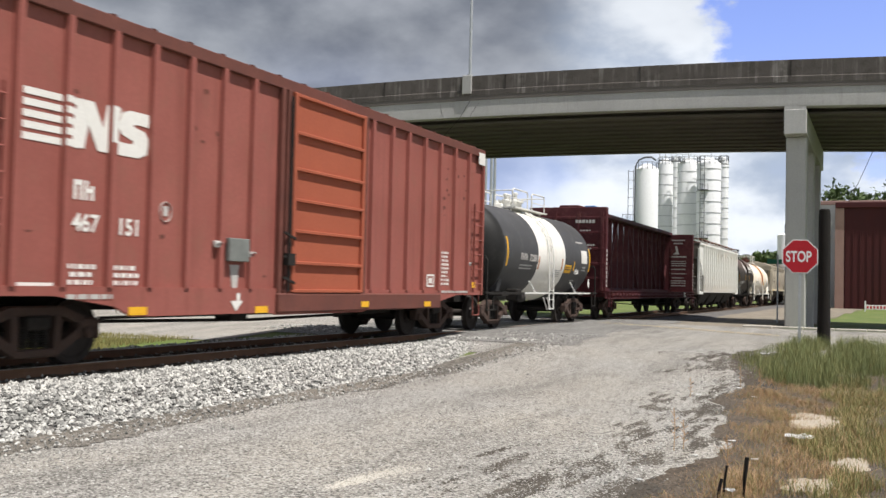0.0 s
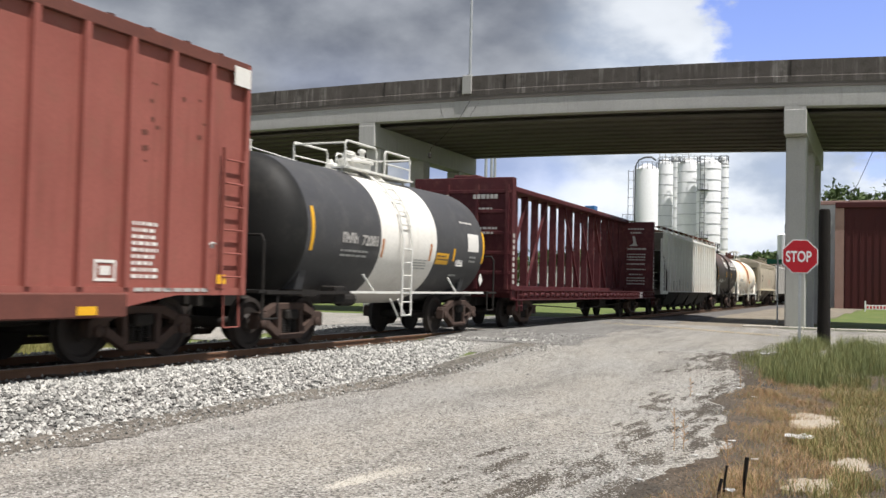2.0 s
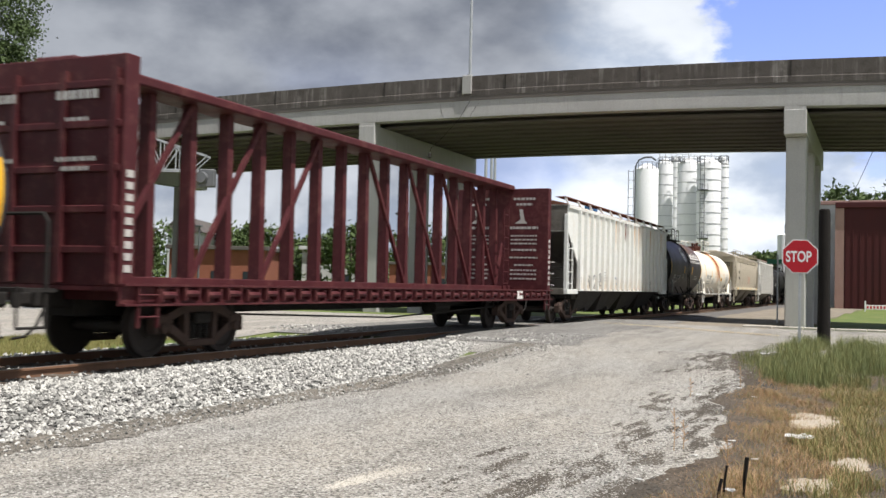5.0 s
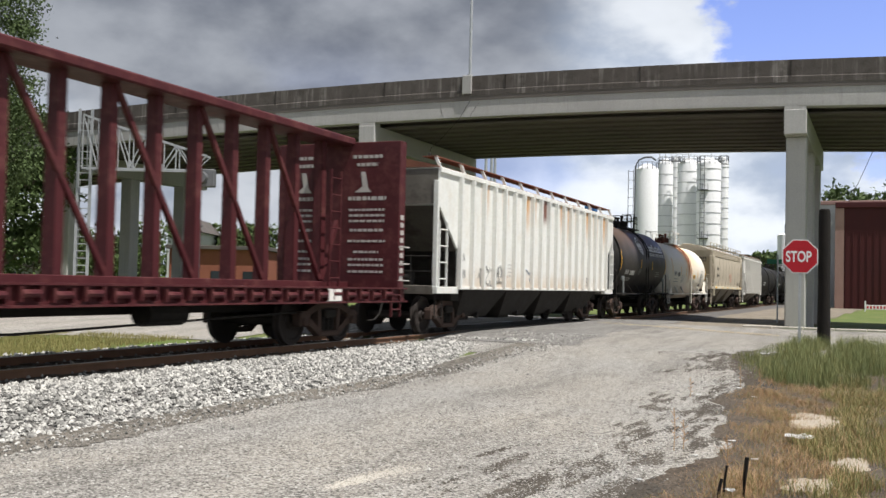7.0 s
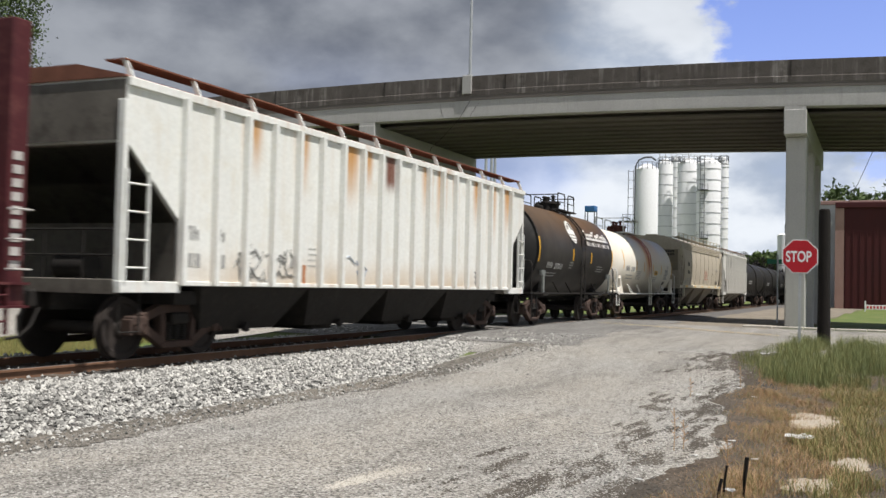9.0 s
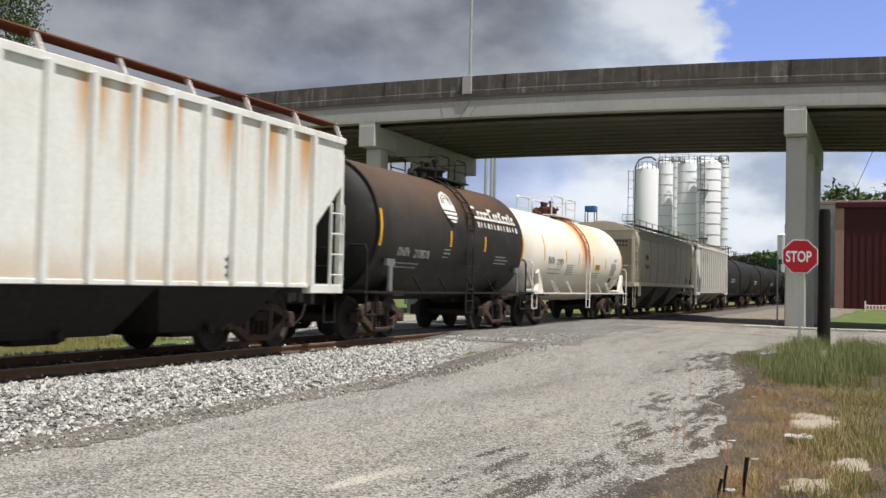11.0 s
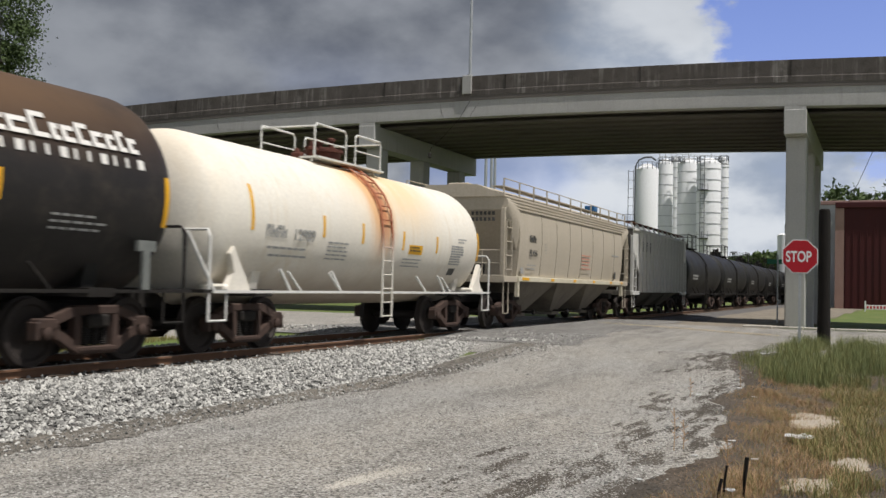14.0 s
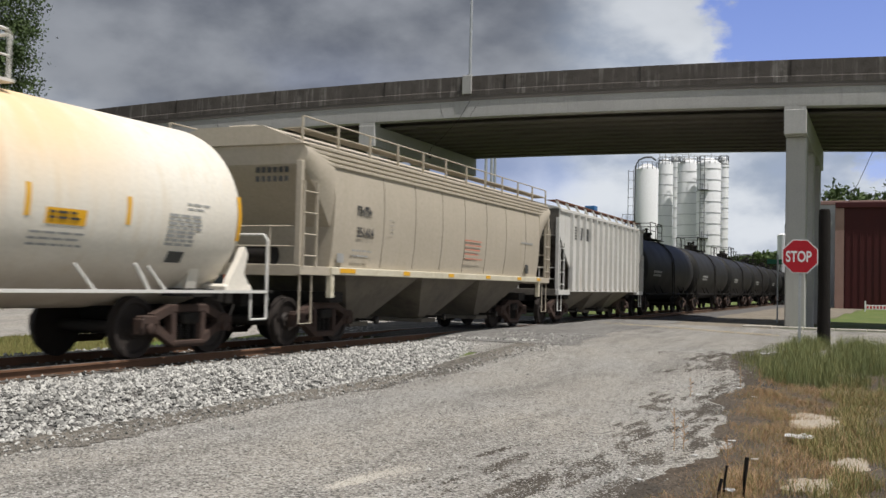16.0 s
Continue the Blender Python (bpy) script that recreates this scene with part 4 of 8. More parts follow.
    writing("number", "467", 0.31, MARK_WHITE, car, side(x + 0.003, 1.80, 1.76), 0.002, 1.0, 0.007, "white stencilled number")
    writing("number", "151", 0.31, MARK_WHITE, car, side(x + 0.003, 2.60, 1.75), 0.002, 1.0, 0.007, "white stencilled number")
    bm = bmesh.new()
    for k in range(18):
        a, b = k * math.tau / 18, (k + 1) * math.tau / 18
        beam(bm, (x + 0.004, 3.57 + 0.125 * math.cos(a), 2.12 + 0.14 * math.sin(a)), (x + 0.004, 3.57 + 0.125 * math.cos(b), 2.12 + 0.14 * math.sin(b)), 0.006, 0.02, (1, 0, 0))
    box(bm, x, 3.52, 2.06, x + 0.005, 3.62, 2.2)
    part("round_emblem", bm, MARK_FADED, car, "small faded round emblem")
    lines_of_text(car, MARK_WHITE, x, 1.68, 1.28, 0.55, 3, 0.06, 0.1, 2)
    lines_of_text(car, MARK_WHITE, x, 2.56, 1.28, 0.5, 3, 0.06, 0.1, 3)
    lines_of_text(car, MARK_WHITE, x, 13.2, 1.9, 0.55, 9, 0.05, 0.09, 4)
    lines_of_text(car, MARK_FADED, 1.58, 1.7, 0.9, 0.8, 1, 0.06, 0.09, 5)
    lines_of_text(car, MARK_FADED, 1.58, 13.2, 1.0, 1.6, 1, 0.05, 0.09, 6)
    plate("white_plate", car, MARK_WHITE, 1.545, 0.9, 1.0, 1.5, 1.1, "small white plate")
    bm = bmesh.new()
    for a, b, c, d in ((12.5, 1.13, 12.9, 1.17), (12.5, 1.37, 12.9, 1.41), (12.5, 1.17, 12.54, 1.37), (12.86, 1.17, 12.9, 1.37), (12.6, 1.21, 12.8, 1.33)):
        box(bm, x, a, b, x + 0.004, c, d)
    part("stencil_square", bm, MARK_WHITE, car, "white outlined stencil square")
    # scuffs
    rng = random.Random(8)
    bm = bmesh.new()
    for _ in range(26):
        y, z = rng.choice([rng.uniform(0.9, 6.2), rng.uniform(13.0, 14.7)]), rng.uniform(1.2, 4.0)
        if rng.random() < 0.35:
            z = 3.25 + rng.uniform(-0.12, 0.12)
        w, h = rng.uniform(0.04, 0.16), rng.uniform(0.02, 0.1)
        prism(bm, [(y, z), (y + w, z + 0.3 * h), (y + w * 0.9, z + h), (y - 0.02, z + 0.8 * h)], side(W, 0, 0), 0.004)
    tagged(part("scuffs", bm, BOX_DARK, car), "dark scuffs and rust spots", kind="stuff")
    # underframe
    bm = bmesh.new()
    box(bm, -0.2, 0.6, 0.7, 0.2, L - 0.6, 1.0)
    for y in (3.2, 5.2, 7.6, 9.9, 12.4):
        box(bm, -1.4, y, 0.85, 1.4, y + 0.12, 1.0)
    tube(bm, [(0.9, 3.0, 0.62), (0.9, 12.5, 0.62)], 0.025)
    tube(bm, [(0.6, 3.0, 0.56), (0.7, 7.0, 0.5), (0.6, 12.5, 0.56)], 0.03)
    part("underframe", bm, GRIME, car)
    bm = bmesh.new()
    lathe(bm, [(0, 0.0), (0.02, 0.2), (0.8, 0.2), (0.82, 0)], pose(0.75, 10.6, 0.72) @ ALONG_Y, 14)
    part("brake_cylinder", bm, GRIME, car, smooth=True)
    bm = bmesh.new()
    box(bm, 0.6, 6.0, 0.5, 0.95, 6.5, 0.75, bevel=0.04)
    part("brake_valve", bm, GRIME, car)
    running_gear(car, L, 1.75)


# -- tank cars --
def tank_profile(a, b, r, ends=0.62, bands=()):
    """Profile of a shell with dished heads."""
    prof = [(a + ends * (1 - math.cos(q)), r * math.sin(q) ** 0.75) for q in [i / 8 * math.pi / 2 for i in range(9)]]
    prof[0] = (a, 0.0)
    back = [(a + b - h, q) for h, q in prof][::-1]
    out = prof[:]
    y, end = prof[-1][0], back[0][0]
    n = 8
    for i in range(1, n):
        out.append((y + (end - y) * i / n, r))
    return out + back


def tank_shell(name, car, a, b, r, zc, mat, label, zones=()):
    """One shell; zones paint stretches of it with other materials: (from, to, slot material)."""
    mats = [mat] + [z[2] for z in zones]
    prof = tank_profile(a, b, r)
    cuts = sorted({v for z in zones for v in z[:2]})
    for c in cuts:
        if all(abs(c - h) > 1e-3 for h, _ in prof):
            hs = [h for h, _ in prof]
            k = next(i for i, h in enumerate(hs) if h > c)
            h0, r0 = prof[k - 1]
            h1, r1 = prof[k]
            prof.insert(k, (c, r0 + (r1 - r0) * (c - h0) / (h1 - h0)))
    bm = bmesh.new()
    lathe(bm, prof, pose(0, 0, zc) @ ALONG_Y, 64)
    for f in bm.faces:
        y = f.calc_center_median().y
        for i, z in enumerate(zones):
            if z[0] < y < z[1]:
                f.material_index = i + 1
    return part(name, bm, mats, car, label, smooth=True)


def on_shell(r, zc, z, out=0.006):
    return math.sqrt(max(0.01, r * r - (z - zc) ** 2)) + out


def shell_patch(parent, name, mat, r, zc, y0, y1, z0, z1, label="", out=0.006, n=6):
    """A curved marking that follows the shell."""
    bm = bmesh.new()
    a0, a1 = math.asin((z0 - zc) / r), math.asin((z1 - zc) / r)
    rows = []
    for i in range(n + 1):
        a = a0 + (a1 - a0) * i / n
        rows.append([bm.verts.new(((r + o) * math.cos(a), y, zc + (r + o) * math.sin(a))) for y in (y0, y1) for o in (0, out)])
    for p, q in zip(rows, rows[1:]):
        bm.faces.new((p[1], p[3], q[3], q[1]))
        bm.faces.new((p[0], p[1], q[1], q[0]))
        bm.faces.new((p[2], p[3], q[3], q[2]))
    return part(name, bm, mat, parent, label)


def shell_text(parent, mat, r, zc, y, z, text, size, wide=1.0, bold=0.0):
    a = math.asin((z + size * 0.35 - zc) / r)
    m = Matrix.Translation(((r + 0.012) * math.cos(a), y, zc + (r + 0.012) * math.sin(a))) @ pose(0, 0, 0, 0, -math.degrees(a), 0) @ side(0, 0, -size * 0.35)
    return writing("number", text, size, mat, parent, m, 0.004, wide, bold, "stencilled number")


def shell_lines(parent, mat, r, zc, y0, z, width, rows, h=0.045, gap=0.085, seed=1):
    rng = random.Random(seed)
    bm = bmesh.new()
    for k in range(rows):
        zz = z - k * gap
        a = math.asin((zz - zc) / r)
        y = y0
        while y < y0 + width * rng.uniform(0.75, 1.0):
            w = rng.uniform(0.08, 0.22)
            c = Vector(((r + 0.004) * math.cos(a), y + w / 2, zc + (r + 0.004) * math.sin(a)))
            box(bm, c.x - 0.002, c.y - w / 2, c.z - h / 2, c.x + 0.002, c.y + w / 2, c.z + h / 2, pose(0, 0, 0, 0, -math.degrees(a), 0))
            y += w + 0.04
    return tagged(part("stencilling", bm, mat, parent), "small stencilled lines", kind="stuff")


def tank_mark(parent, mat, r, zc, y, z, h, letters):
    a = math.asin((z + h / 2 - zc) / r)
    ob = mark(parent, mat, 0, 0, -h / 2, h, letters)
    ob.matrix_basis = Matrix.Translation(((r + 0.006) * math.cos(a), y, zc + (r + 0.006) * math.sin(a))) @ pose(0, 0, 0, 0, -math.degrees(a), 0)
    return ob


def ring_strap(parent, name, mat, r, zc, y, w, label="", t=0.015):
    bm = bmesh.new()
    lathe(bm, [(y - w / 2, r), (y - w / 2, r + t), (y + w / 2, r + t), (y + w / 2, r)], pose(0, 0, zc) @ ALONG_Y, 48)
    return part(name, bm, mat, parent, label, smooth=True)


def tank_under(car, L, r, zc, rail_mat, sill_mat, lad_y, a, b, end_rails=True, lad_mat=None, end_mat=None, rail=None):
    """Sills, saddles, running rails, ladders, platforms of a tank car."""
    for ya, yb, y in ((0.05, 3.1, 1.9), (L - 3.1, L - 0.05, L - 1.9)):
        bm = bmesh.new()
        box(bm, -0.32, ya, 0.72, 0.32, yb, 1.02, bevel=0.02)
        box(bm, -1.35, y - 0.25, 0.92, 1.35, y + 0.25, 1.04)
        part("stub_sill", bm, GRIME, car)
    for y in (1.9, L - 1.9):
        bm = bmesh.new()
        prism(bm, [(-1.1, 1.0), (1.1, 1.0), (1.28, zc - 0.42), (0.9, zc - 1.05), (0, zc - r + 0.05), (-0.9, zc - 1.05), (-1.28, zc - 0.42)], pose(0, y - 0.12, 0, 90, 0, 0) @ pose(0, 0, 0, 0, 0, 0), -0.24)
        part("saddle", bm, sill_mat, car)
    for s in (-1, 1):
        bm = bmesh.new()
        ra, rb = rail or (0.35, L - 0.35)
        beam(bm, (s * 1.46, ra, 1.0), (s * 1.46, rb, 1.0), 0.045, 0.045)
        for y in (ra + 1.0, L - 2.9) if rail else (2.9, 4.3, L - 4.3, L - 2.9):
            tube(bm, [(s * 1.46, y, 1.0), (s * 1.33, y - 0.25, 1.35)], 0.022)
        part("side_rail", bm, rail_mat, car)
        if rail:
            bm = bmesh.new()
            beam(bm, (s * 1.44, 0.35, 0.99), (s * 1.44, ra, 0.99), 0.05, 0.06)
            part("side_rail", bm, GRIME, car)
    bm = bmesh.new()
    for y0, y1 in ((0.15, 1.5), (L - 1.5, L - 0.15)):
        box(bm, -1.45, y0 if y0 < L / 2 else y1 - 0.55, 0.98, 1.45, y0 + 0.55 if y0 < L / 2 else y1, 1.03)
    part("end_platform", bm, GRIME, car)
    if end_rails:
        for y, d in ((0.2, 1), (L - 0.2, -1)):
            for s in (-1, 1):
                bm = bmesh.new()
                tube(bm, [(s * 1.42, y + d * 0.1, 0.55), (s * 1.42, y + d * 0.1, 1.85), (s * 1.36, y + d * 0.12, 1.95), (s * 0.55, y + d * 0.12, 1.95)], 0.025)
                tube(bm, [(s * 1.42, y + d * 0.55, 0.55), (s * 1.42, y + d * 0.55, 1.05)], 0.02)
                tube(bm, [(s * 1.42, y + d * 0.1, 0.55), (s * 1.42, y + d * 0.55, 0.55)], 0.02)
                pieces("end_handrail", bm, end_mat or rail_mat, car)
    # ladder that bends over the shell
    for s in (-1, 1):
        bm = bmesh.new()
        ro = r + 0.07
        for y in (lad_y - 0.22, lad_y + 0.22):
            pts = [(s * 1.5, y, 0.5), (s * 1.5, y, 1.1), (s * 1.5, y, zc)]
            pts += [(s * ro * math.cos(q), y, zc + ro * math.sin(q)) for q in (0.35, 0.6, 0.85, 1.1, 1.3)]
            tube(bm, pts, 0.024)
        for z in [0.52 + 0.28 * i for i in range(6)]:
            tube(bm, [(s * 1.5, lad_y - 0.22, z), (s * 1.5, lad_y + 0.22, z)], 0.016)
        for q in (0.2, 0.4, 0.6, 0.8, 1.0, 1.2):
            p = (s * ro * math.cos(q), zc + ro * math.sin(q))
            tube(bm, [(p[0], lad_y - 0.22, p[1]), (p[0], lad_y + 0.22, p[1])], 0.016)
        part("ladder", bm, lad_mat or rail_mat, car)


def tank_top(car, r, zc, yc, half, mat, rail_mat, height=0.72):
    """Dome, fittings, platform and loops of handrail."""
    z = zc + r
    bm = bmesh.new()
    lathe(bm, [(-0.12, 0.36), (0.26, 0.36), (0.26, 0.42), (0.31, 0.42), (0.31, 0.30), (0.36, 0.28), (0.38, 0.0)], pose(0, yc, z), 24)
    for k in range(10):
        q = k * math.tau / 10
        lathe(bm, [(0.28, 0.025), (0.36, 0.025)], pose(0.38 * math.cos(q), yc + 0.38 * math.sin(q), z), 6)
    part("dome", bm, mat, car, smooth=True)
    bm = bmesh.new()
    lathe(bm, [(-0.1, 0.1), (0.25, 0.1), (0.25, 0.14), (0.3, 0.14), (0.32, 0.05), (0.42, 0.05)], pose(0.15, yc - 0.75, z - 0.02), 12)
    lathe(bm, [(-0.1, 0.08), (0.2, 0.08), (0.28, 0.04)], pose(-0.2, yc - 0.72, z), 10)
    box(bm, -0.15, yc - 1.05, z - 0.05, 0.1, yc - 0.9, z + 0.16, bevel=0.03)
    for dx, dy, h in ((0.12, 0.1, 0.5), (-0.14, -0.08, 0.46), (0.02, -0.2, 0.42)):
        lathe(bm, [(0.36, 0.06), (h + 0.02, 0.06), (h + 0.02, 0.09), (h + 0.07, 0.09), (h + 0.1, 0.03)], pose(dx, yc + dy, z), 10)
    pieces("valve", bm, mat, car, smooth=True)
    bm = bmesh.new()
    for s in (-1, 1):
        x = s * 0.5
        zz = zc + math.sqrt(r * r - 0.5 ** 2) - 0.02
        box(bm, x - 0.22, yc - half, z - 0.02, x + 0.22, yc + half, z + 0.02)
        for y in (yc - half + 0.1, yc, yc + half - 0.1):
            beam(bm, (x, y, zz - 0.05), (x, y, z), 0.05, 0.05, (0, 1, 0))
    part("walkway", bm, rail_mat, car)
    for s in (-1, 1):
        bm = bmesh.new()
        x = s * 0.62
        for a, b in ((yc - half, yc - 0.15), (yc + 0.25, yc + half)):
            tube(bm, [(x, a, z - 0.02), (x, a, z + height - 0.06), (x, a + 0.06, z + height), (x, b - 0.06, z + height), (x, b, z + height - 0.06), (x, b, z - 0.02)], 0.024)
            tube(bm, [(x, a, z + height * 0.5), (x, b, z + height * 0.5)], 0.016)
        pieces("handrail", bm, rail_mat, car)
    bm = bmesh.new()
    for y in (yc - half, yc + half):
        tube(bm, [(-0.62, y, z + height - 0.05), (0.62, y, z + height - 0.05)], 0.02)
    pieces("handrail", bm, rail_mat, car)


def tank_gatx(y0):
    L, r, zc = 11.35, 1.42, 2.15
    car = start("tank_car", "black tank car with a broad white band and white handrails", "tank car", y0)
    # Near head made blacker: shade of the car ahead, with dirt, in the colour.
    sh = tank_shell("shell", car, 0.99, 10.85, r, zc, TANK_BLACK, "black shell with a white band", [(4.55, 7.35, TANK_WHITE), (0.9, 1.68, TANK_OIL)])
    tank_under(car, L, r, zc, STEEL_WHITE, TANK_BLACK, 5.62, 0.2, 10.85, end_mat=GRIME, rail=(3.2, 10.2))
    tank_top(car, r, zc, 5.92, 1.55, STEEL_WHITE, STEEL_WHITE, 0.56)
    for y, m in ((1.86, REFLECT), (8.42, REFLECT), (10.3, REFLECT), (7.05, RUST_STAIN), (4.66, RUST_STAIN)):
        shell_patch(car, "reflector", m, r, zc, y - 0.05, y + 0.05, 1.72 if m is RUST_STAIN else 1.75, 2.1 if m is RUST_STAIN else 2.55 if y < 3 or y > 10 else 2.05, "vertical yellow reflective strip")
    shell_patch(car, "placard", REFLECT, r, zc, 7.42, 8.12, 1.66, 1.92, "orange-yellow warning placard")
    shell_lines(car, MARK_BLACK, r + 0.01, zc, 7.46, 1.85, 0.6, 2, 0.03, 0.08, 3)
    shell_patch(car, "placard", MARK_WHITE, r, zc, 9.25, 9.95, 2.02, 2.46, "white document placard")
    tank_mark(car, MARK_FADED, r, zc, 2.95, 1.95, 0.2, 4)
    shell_text(car, MARK_FADED, r, zc, 3.72, 1.93, "72081", 0.29, 1.0, 0.004)
    shell_lines(car, MARK_GREY, r, zc, 2.95, 1.8, 1.4, 2, 0.04, 0.09, 4)
    shell_lines(car, MARK_GREY, r, zc, 5.05 + 1.2, 1.72, 0.75, 4, 0.025, 0.06, 5)
    shell_lines(car, MARK_FADED, r, zc, 8.9, 2.72, 0.7, 1, 0.05, 0.1, 6)
    shell_lines(car, MARK_GREY, r, zc, 9.4, 1.88, 0.4, 2, 0.05, 0.1, 7)
    shell_lines(car, MARK_GREY, r, zc, 8.5, 1.42, 0.5, 1, 0.05, 0.1, 8)
    bm = bmesh.new()
    x = on_shell(r, zc, 1.75)
    for a, b, c, d in ((8.62, 1.64, 8.98, 1.67), (8.62, 1.83, 8.98, 1.86), (8.62, 1.67, 8.65, 1.83), (8.95, 1.67, 8.98, 1.83), (8.72, 1.70, 8.78, 1.80), (8.83, 1.70, 8.88, 1.80)):
        box(bm, x - 0.03, a, b, x + 0.006, c, d)
    part("stencil_square", bm, MARK_WHITE, car, "white outlined stencil square")
    bm = bmesh.new()
    prism(bm, [(9.97, 1.17), (10.1, 1.33), (9.97, 1.49), (9.84, 1.33)], side(1.47, 0, 0), 0.01)
    part("placard", bm, MARK_WHITE, car, "small white diamond placard")
    bm = bmesh.new()
    tube(bm, [(-0.2, 1.6, zc + r - 0.03), (-0.2, 1.6, zc + r + 0.18), (0.2, 1.6, zc + r + 0.18), (0.2, 1.6, zc + r - 0.03)], 0.02)
    tube(bm, [(0.2, 1.6, zc + r + 0.05), (0.3, 3.0, zc + r - 0.04)], 0.015)
    part("vent_bracket", bm, STEEL_WHITE, car)
    running_gear(car, L, 1.75)
    bm = bmesh.new()
    for y in (4.9, 5.25):
        tube(bm, [(1.48, y, 0.86), (1.5, y + 0.32, 0.5)], 0.022)
    pieces("brace", bm, STEEL_WHITE, car)
    # valve gear hung behind the near truck
    bm = bmesh.new()
    box(bm, 1.05, 2.75, 0.78, 1.4, 3.15, 1.12, bevel=0.03)
    lathe(bm, [(0, 0.0), (0.02, 0.13), (0.5, 0.13), (0.52, 0)], pose(1.2, 3.2, 0.86) @ ALONG_Y, 12)
    part("brake_valve", bm, GRIME, car, "dark brake valve and reservoir")


def tank_soot(y0):
    L, r, zc = 10.35, 1.52, 2.33
    car = start("tank_car", "sooty dark brown tank car with a white round emblem", "tank car", y0)
    # Only the near head is blackened; its shade is put into the colour.
    tank_shell("shell", car, 0.15, 10.05, r, zc, SHELL_SOOT, "soot-stained dark brown shell", [(0.0, 0.62, TANK_OIL)])
    ring_strap(car, "head_band", TANK_OIL, r, zc, 0.62, 0.07)
    tank_under(car, L, r, zc, GRIME, TANK_OIL, 5.55, 0.15, 10.0)
    tank_top(car, r, zc, 6.3, 0.98, GRIME, GRIME, 0.58)
    for y, z0, z1 in ((0.72, 1.95, 2.7), (4.32, 2.08, 2.45), (6.55, 2.05, 2.42), (9.5, 1.9, 2.6)):
        shell_patch(car, "reflector", REFLECT, r, zc, y - 0.045, y + 0.045, z0, z1, "vertical yellow reflective strip")
    # round emblem with wavy base lines
    a = math.asin((3.02 - zc) / r)
    base = Matrix.Translation(((r + 0.01) * math.cos(a), 4.42, zc + (r + 0.01) * math.sin(a))) @ pose(0, 0, 0, 0, -math.degrees(a), 0)
    bm = bmesh.new()
    for k, (z0, z1) in enumerate(((-0.42, -0.36), (-0.32, -0.25), (-0.21, -0.13), (-0.09, 0.42))):
        R = 0.42
        zs = [z0 + (z1 - z0) * i / 8 for i in range(9)]
        edge = [(math.sqrt(max(0, R * R - z * z)) * 0.95, z) for z in zs]
        o = [(e[0], e[1]) for e in edge] + [(-e[0], e[1]) for e in edge[::-1]]
        o = [p for i, p in enumerate(o) if i == 0 or (abs(p[0] - o[i - 1][0]) + abs(p[1] - o[i - 1][1])) > 1e-3]
        prism(bm, o, base @ side(0, 0, 0), 0.006)
    part("round_emblem", bm, MARK_WHITE, car, "white round emblem with stripes")
    bm = bmesh.new()
    for k in range(11):
        aa, bb = k * math.tau / 22, (k + 1) * math.tau / 22
        for R in (0.27, 0.18):
            p = [base @ Vector((0.01, R * math.cos(q), 0.08 + R * 1.0 * math.sin(q) * 0.9)) for q in (aa, bb)]
            beam(bm, p[0], p[1], 0.02, 0.012)
    part("emblem_lines", bm, TANK_SOOT, car)
    # the maker's name as plain blocks
    rng = random.Random(5)
    y = 5.85
    bm = bmesh.new()
    for k, w in enumerate((0.42, 0.24, 0.24, 0.36, 0.32, 0.18, 0.26, 0.26, 0.26, 0.22, 0.2, 0.22)):
        h = 0.36 if k in (0, 4) else 0.32 if k in (7, 10) else 0.24
        for lo, hi in ((0, 0.07), (h - 0.07, h)):
            prism(bm, [(y, lo), (y + w - 0.05, lo), (y + w - 0.05, hi), (y, hi)], base @ side(0, -4.42, -0.18), 0.006)
        prism(bm, [(y, 0.06), (y + 0.075, 0.06), (y + 0.075, h - 0.06), (y, h - 0.06)], base @ side(0, -4.42, -0.18), 0.006)
        y += w
    tagged(part("name_lettering", bm, MARK_WHITE, car), "large white lettering blocks", kind="stuff")
    bm = bmesh.new()
    for k in range(13):
        yy = 6.1 + k * 0.235
        z = 2.72
        q = math.asin((z - zc) / r)
        p = Matrix.Translation(((r + 0.006) * math.cos(q), 0, zc + (r + 0.006) * math.sin(q))) @ pose(0, 0, 0, 0, -math.degrees(q), 0)
        prism(bm, [(yy, -0.07), (yy + (0.05 if k % 3 else 0.12), -0.07), (yy + (0.05 if k % 3 else 0.12), 0.07), (yy, 0.07)], p @ side(0, 0, 0), 0.005)
    tagged(part("name_lettering", bm, MARK_WHITE, car), "small white lettering blocks", kind="stuff")
    tank_mark(car, MARK_GREY, r, zc, 1.62, 1.78, 0.19, 4)
    shell_text(car, MARK_GREY, r, zc, 2.42, 1.76, "210616", 0.27, 1.0, 0.003)
    shell_lines(car, MARK_GREY, r, zc, 1.6, 1.63, 1.5, 2, 0.035, 0.085, 14)
    shell_lines(car, MARK_GREY, r, zc, 4.0, 2.0, 0.3, 3, 0.035, 0.085, 15)
    shell_lines(car, MARK_GREY, r, zc, 7.4, 1.95, 0.9, 3, 0.03, 0.085, 16)
    for y in (1.1, 9.0):
        bm = bmesh.new()
        box(bm, 1.40, y, 1.55, 1.47, y + 0.36, 1.7)
        box(bm, 1.44, y + 0.08, 1.02, 1.49, y + 0.22, 1.56)
        part("bracket", bm, BOX_GREY, car)
    running_gear(car, L, 1.65)


